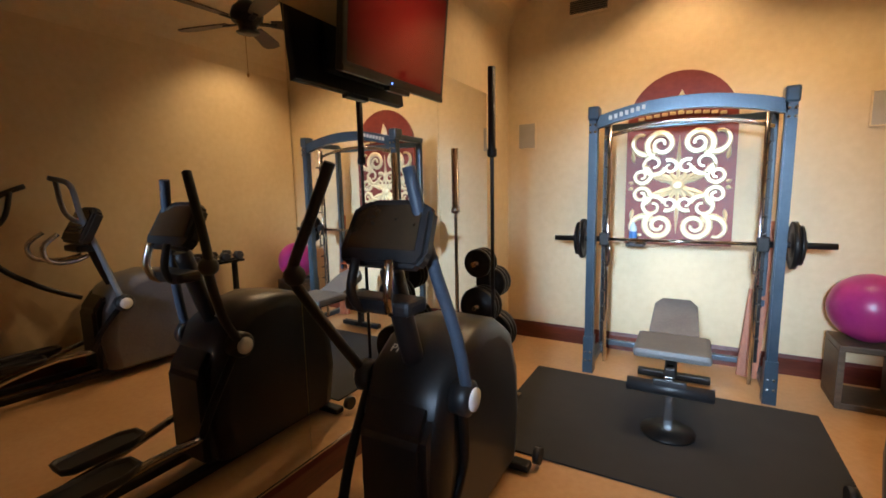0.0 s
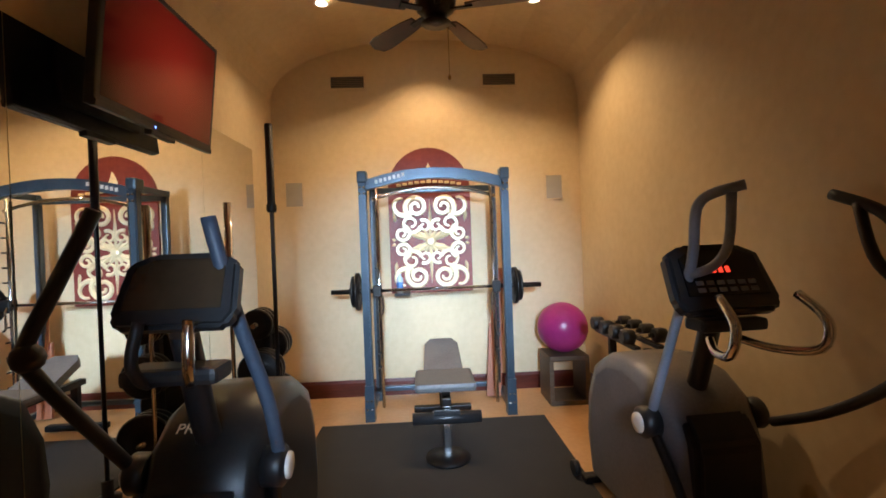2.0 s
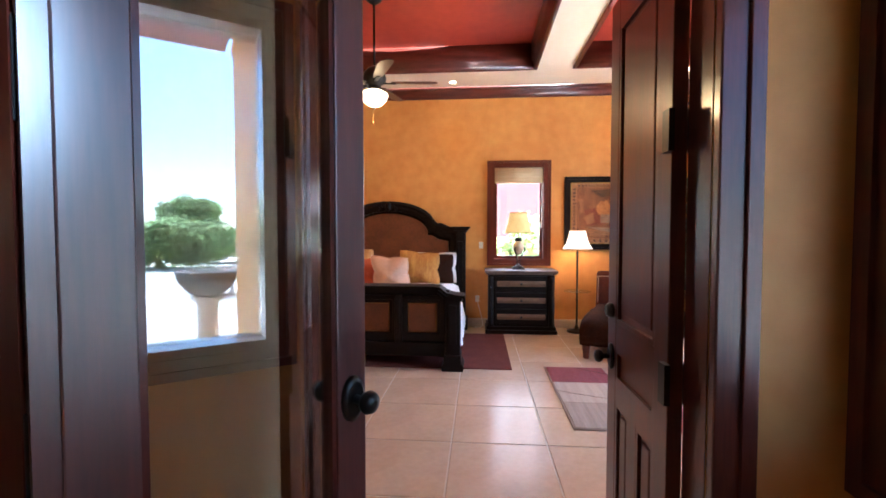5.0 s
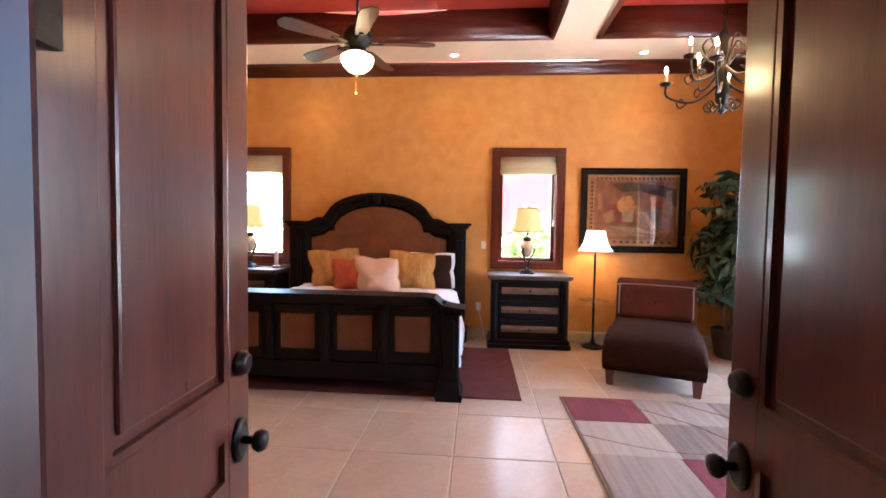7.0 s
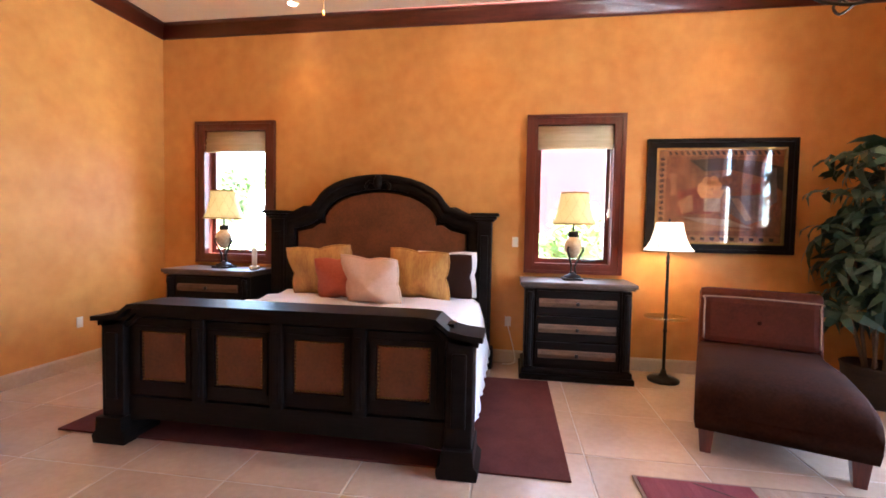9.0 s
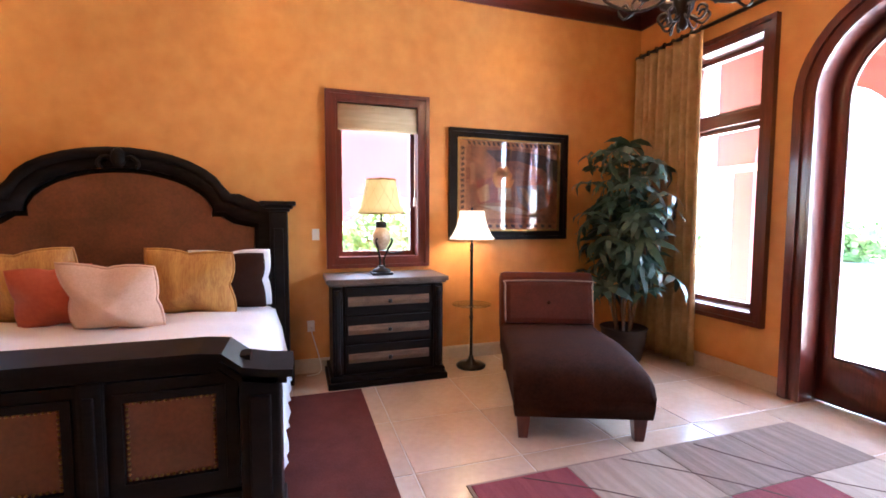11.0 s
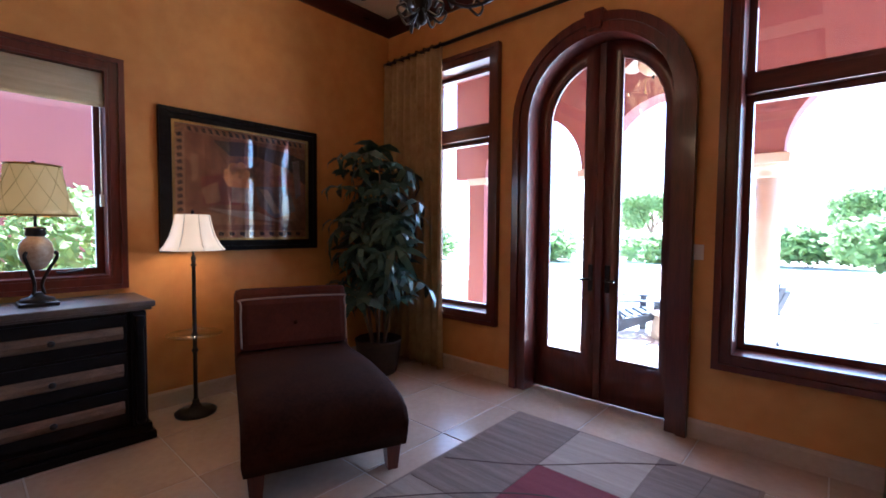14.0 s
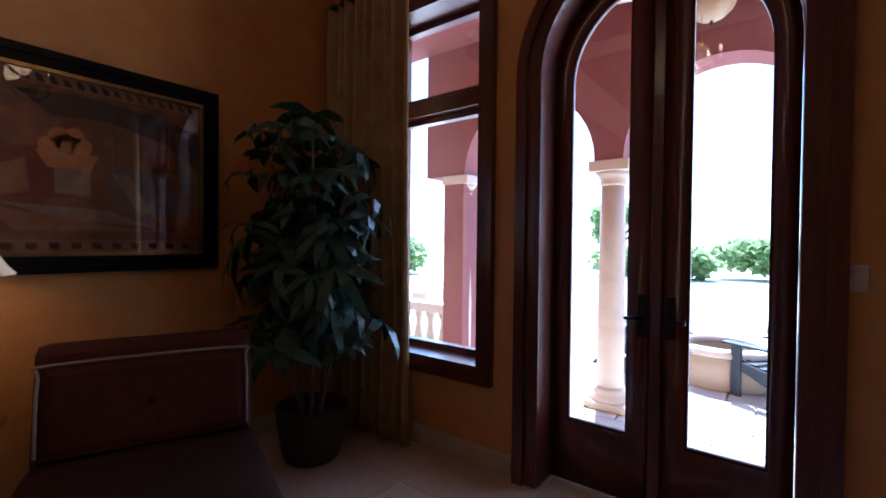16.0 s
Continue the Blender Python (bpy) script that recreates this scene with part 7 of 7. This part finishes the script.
def leafy(verts, faces, c, size, count, leaf, rng):
    for _ in range(count):
        v = Vector((rng.gauss(0, 1), rng.gauss(0, 1), rng.gauss(0, 1))).normalized() * rng.uniform(0.55, 1.0) ** 0.5
        lump = 1 + 0.22 * noise.noise(v * 2.3 + Vector(c))
        p = Vector(c) + Vector((v.x * size[0], v.y * size[1], v.z * size[2])) * lump
        d = Vector((rng.gauss(0, 1), rng.gauss(0, 1), rng.gauss(0, 0.6))).normalized()
        s = d.orthogonal().normalized() * leaf * 0.35
        k = len(verts)
        verts += [tuple(p), tuple(p + d * leaf * 0.5 + s), tuple(p + d * leaf), tuple(p + d * leaf * 0.5 - s)]
        faces.append((k, k + 1, k + 2, k + 3))


def shrub(at, size, count, leaf, seed, label, name="shrub"):
    s = thing(name, at, 0, label, "shrub", "garden shrubs")
    rng = random.Random(seed)
    verts, faces = [], []
    for k in range(5):
        o = Vector((rng.uniform(-0.5, 0.5) * size[0], rng.uniform(-0.5, 0.5) * size[1], size[2] * rng.uniform(0.75, 1.15)))
        leafy(verts, faces, o, (size[0] * 0.7, size[1] * 0.7, size[2] * 0.75), count // 5, leaf, rng)
    raw("foliage", verts, faces, M_BUSH, s)
    for k in range(5):
        bm = B()
        a = k * 1.26
        tube(bm, [(0.05 * math.cos(a), 0.05 * math.sin(a), -0.05), (size[0] * 0.25 * math.cos(a), size[1] * 0.25 * math.sin(a), size[2] * 0.6), (size[0] * 0.4 * math.cos(a), size[1] * 0.4 * math.sin(a), size[2] * 1.2)], 0.03, 5, True, 0.01)
        part("branch", bm, M_STEM, s)


for i, (x, y, h) in enumerate([(10.6, -3.2, 1.05), (10.5, -1.9, 1.15), (10.7, -0.7, 1.05), (10.8, 2.2, 0.7), (10.7, 3.6, 0.75), (10.9, 5.0, 0.8)]):
    shrub((x, y, -0.1), (0.7, 0.75, h), 2600, 0.11, 20 + i, "leafy green shrub outside a bedroom window")
for i, (x, y, sx, h) in enumerate([(16, -22, 2.2, 1.0), (10.5, -25, 2.4, 0.9), (21.5, -18, 2.2, 1.1), (26, -12, 2.4, 1.3), (5.5, -27, 2.6, 1.0), (2.6, -24, 2.4, 1.25), (-0.6, -25, 2.4, 1.2), (-6, -24, 2.6, 1.1)]):
    shrub((x, y, -0.1), (sx, 1.2, h), 3200, 0.32, 40 + i, "rounded green hedge across the garden", "hedge")


def tree(at, h, seed):
    t = thing("tree", at, 0, "broad green garden tree", "tree", "garden trees")
    rng = random.Random(seed)
    bm = B()
    tube(bm, [(0, 0, -0.05), (0.1, 0.05, h * 0.25), (0.05, -0.1, h * 0.5), (0.1, 0, h * 0.75)], 0.2, 8, True, 0.06)
    part("trunk", bm, M_STEM, t)
    verts, faces = [], []
    for k in range(9):
        a = k * 0.9
        tip = Vector((h * 0.34 * math.cos(a), h * 0.34 * math.sin(a), h * rng.uniform(0.55, 0.95)))
        bm = B()
        tube(bm, [(0.05, 0, h * (0.3 + 0.04 * k)), tuple(tip * 0.6 + Vector((0, 0, h * 0.2))), tuple(tip)], 0.07, 6, True, 0.02)
        part("limb", bm, M_STEM, t)
        leafy(verts, faces, tip, (h * 0.22, h * 0.22, h * 0.16), 420, 0.34, rng)
    raw("crown", verts, faces, M_BUSH, t)


for i, (x, y, h) in enumerate([(14, -33, 4.0), (24, -31, 4.5), (3, -38, 4.0), (-6, -36, 4.5), (34, -22, 5.0), (20, 5, 4), (21, 12, 4)]):
    tree((x, y, -0.1), h, 70 + i)
# pink wing of the house to the east
w = B()
box(w, 13.0, -7.5, -0.1, 13.3, 0.6, 5.0)
structure("wall_wing", w, M_PINK, "pink stucco wing of the house")
# low pavilion far across the garden
h = thing("pavilion", (-3.5, -42, -0.1), 0, "low white pavilion across the garden", "building")
bm = B()
box(bm, -2.5, -1.5, 0, 2.5, 1.5, 2.2)
part("wall", bm, M_CAST, h)
bm = B()
prism(bm, [(-2.9, 2.2), (2.9, 2.2), (2.0, 2.9), (-2.0, 2.9)], "y", -1.9, 1.9)
part("roof", bm, M_GROUT, h)
# stone bowl outside the hall window
b = thing("stone_bowl", (2.40, -5.7, -0.1), 0, "wide grey stone bowl on a pedestal", "planter")
bm = B()
lathe(bm, [(0.22, 0), (0.22, 0.06), (0.13, 0.10), (0.12, 0.78), (0.2, 0.84), (0.2, 0.88)], 20)
part("pedestal", bm, M_CAST, b)
bm = B()
lathe(bm, [(0.12, 0.88), (0.24, 0.94), (0.33, 1.06), (0.37, 1.2), (0.34, 1.2), (0.28, 1.08), (0.01, 1.0)], 28)
part("bowl", bm, mat("grey_stone", ((0.09, 0.08, 0.08), (0.2, 0.18, 0.17)), 0.8, grain=(5, 40, (1, 1, 1)), bump=0.2), b)
# eave over the hall window
e = B()
box(e, -1.0, -5.9, 4.0, 2.67, -2.12, 4.15)
structure("roof_eave", e, M_PINK, "deep pink eave over the hall window")
# ---- floor tiles ----
TILE = 0.72
tile_mesh = {}


def tile(x0, y0, x1, y1, parent):
    key = (round(x1 - x0, 3), round(y1 - y0, 3))
    if key not in tile_mesh:
        bm = B()
        sx, sy, g = key[0] / 2, key[1] / 2, 0.005
        rings(bm, [[Vector((a * (sx - g), b * (sy - g), -0.011)) for a, b in ((-1, -1), (1, -1), (1, 1), (-1, 1))],
                   [Vector((a * (sx - g), b * (sy - g), -0.003)) for a, b in ((-1, -1), (1, -1), (1, 1), (-1, 1))],
                   [Vector((a * (sx - g - 0.004), b * (sy - g - 0.004), 0.0)) for a, b in ((-1, -1), (1, -1), (1, 1), (-1, 1))]])
        tile_mesh[key] = to_mesh("tile", bm, M_TILE)
    ob = new("tile", tile_mesh[key])
    ob.parent = parent
    ob.location = Vector(((x0 + x1) / 2, (y0 + y1) / 2, 0)) * U


def tiled(parent, x0, x1, y0, y1):
    xs = [x0] + [v for v in (4.565 + TILE * i for i in range(-9, 10)) if x0 + 0.02 < v < x1 - 0.02] + [x1]
    ys = [y0] + [v for v in (-0.59 + TILE * i for i in range(-9, 12)) if y0 + 0.02 < v < y1 - 0.02] + [y1]
    for xa, xb in zip(xs, xs[1:]):
        for ya, yb in zip(ys, ys[1:]):
            tile(xa, ya, xb, yb, parent)


tiled(bpy.data.objects["floor"], 2.75, 8.75, -4.95, 3.83)
tiled(bpy.data.objects["floor"], 5.1, 6.9, 3.83, 6.0)
tiled(bpy.data.objects["floor_hall"], GYM_W, 2.75, HALL_Y, -0.07)
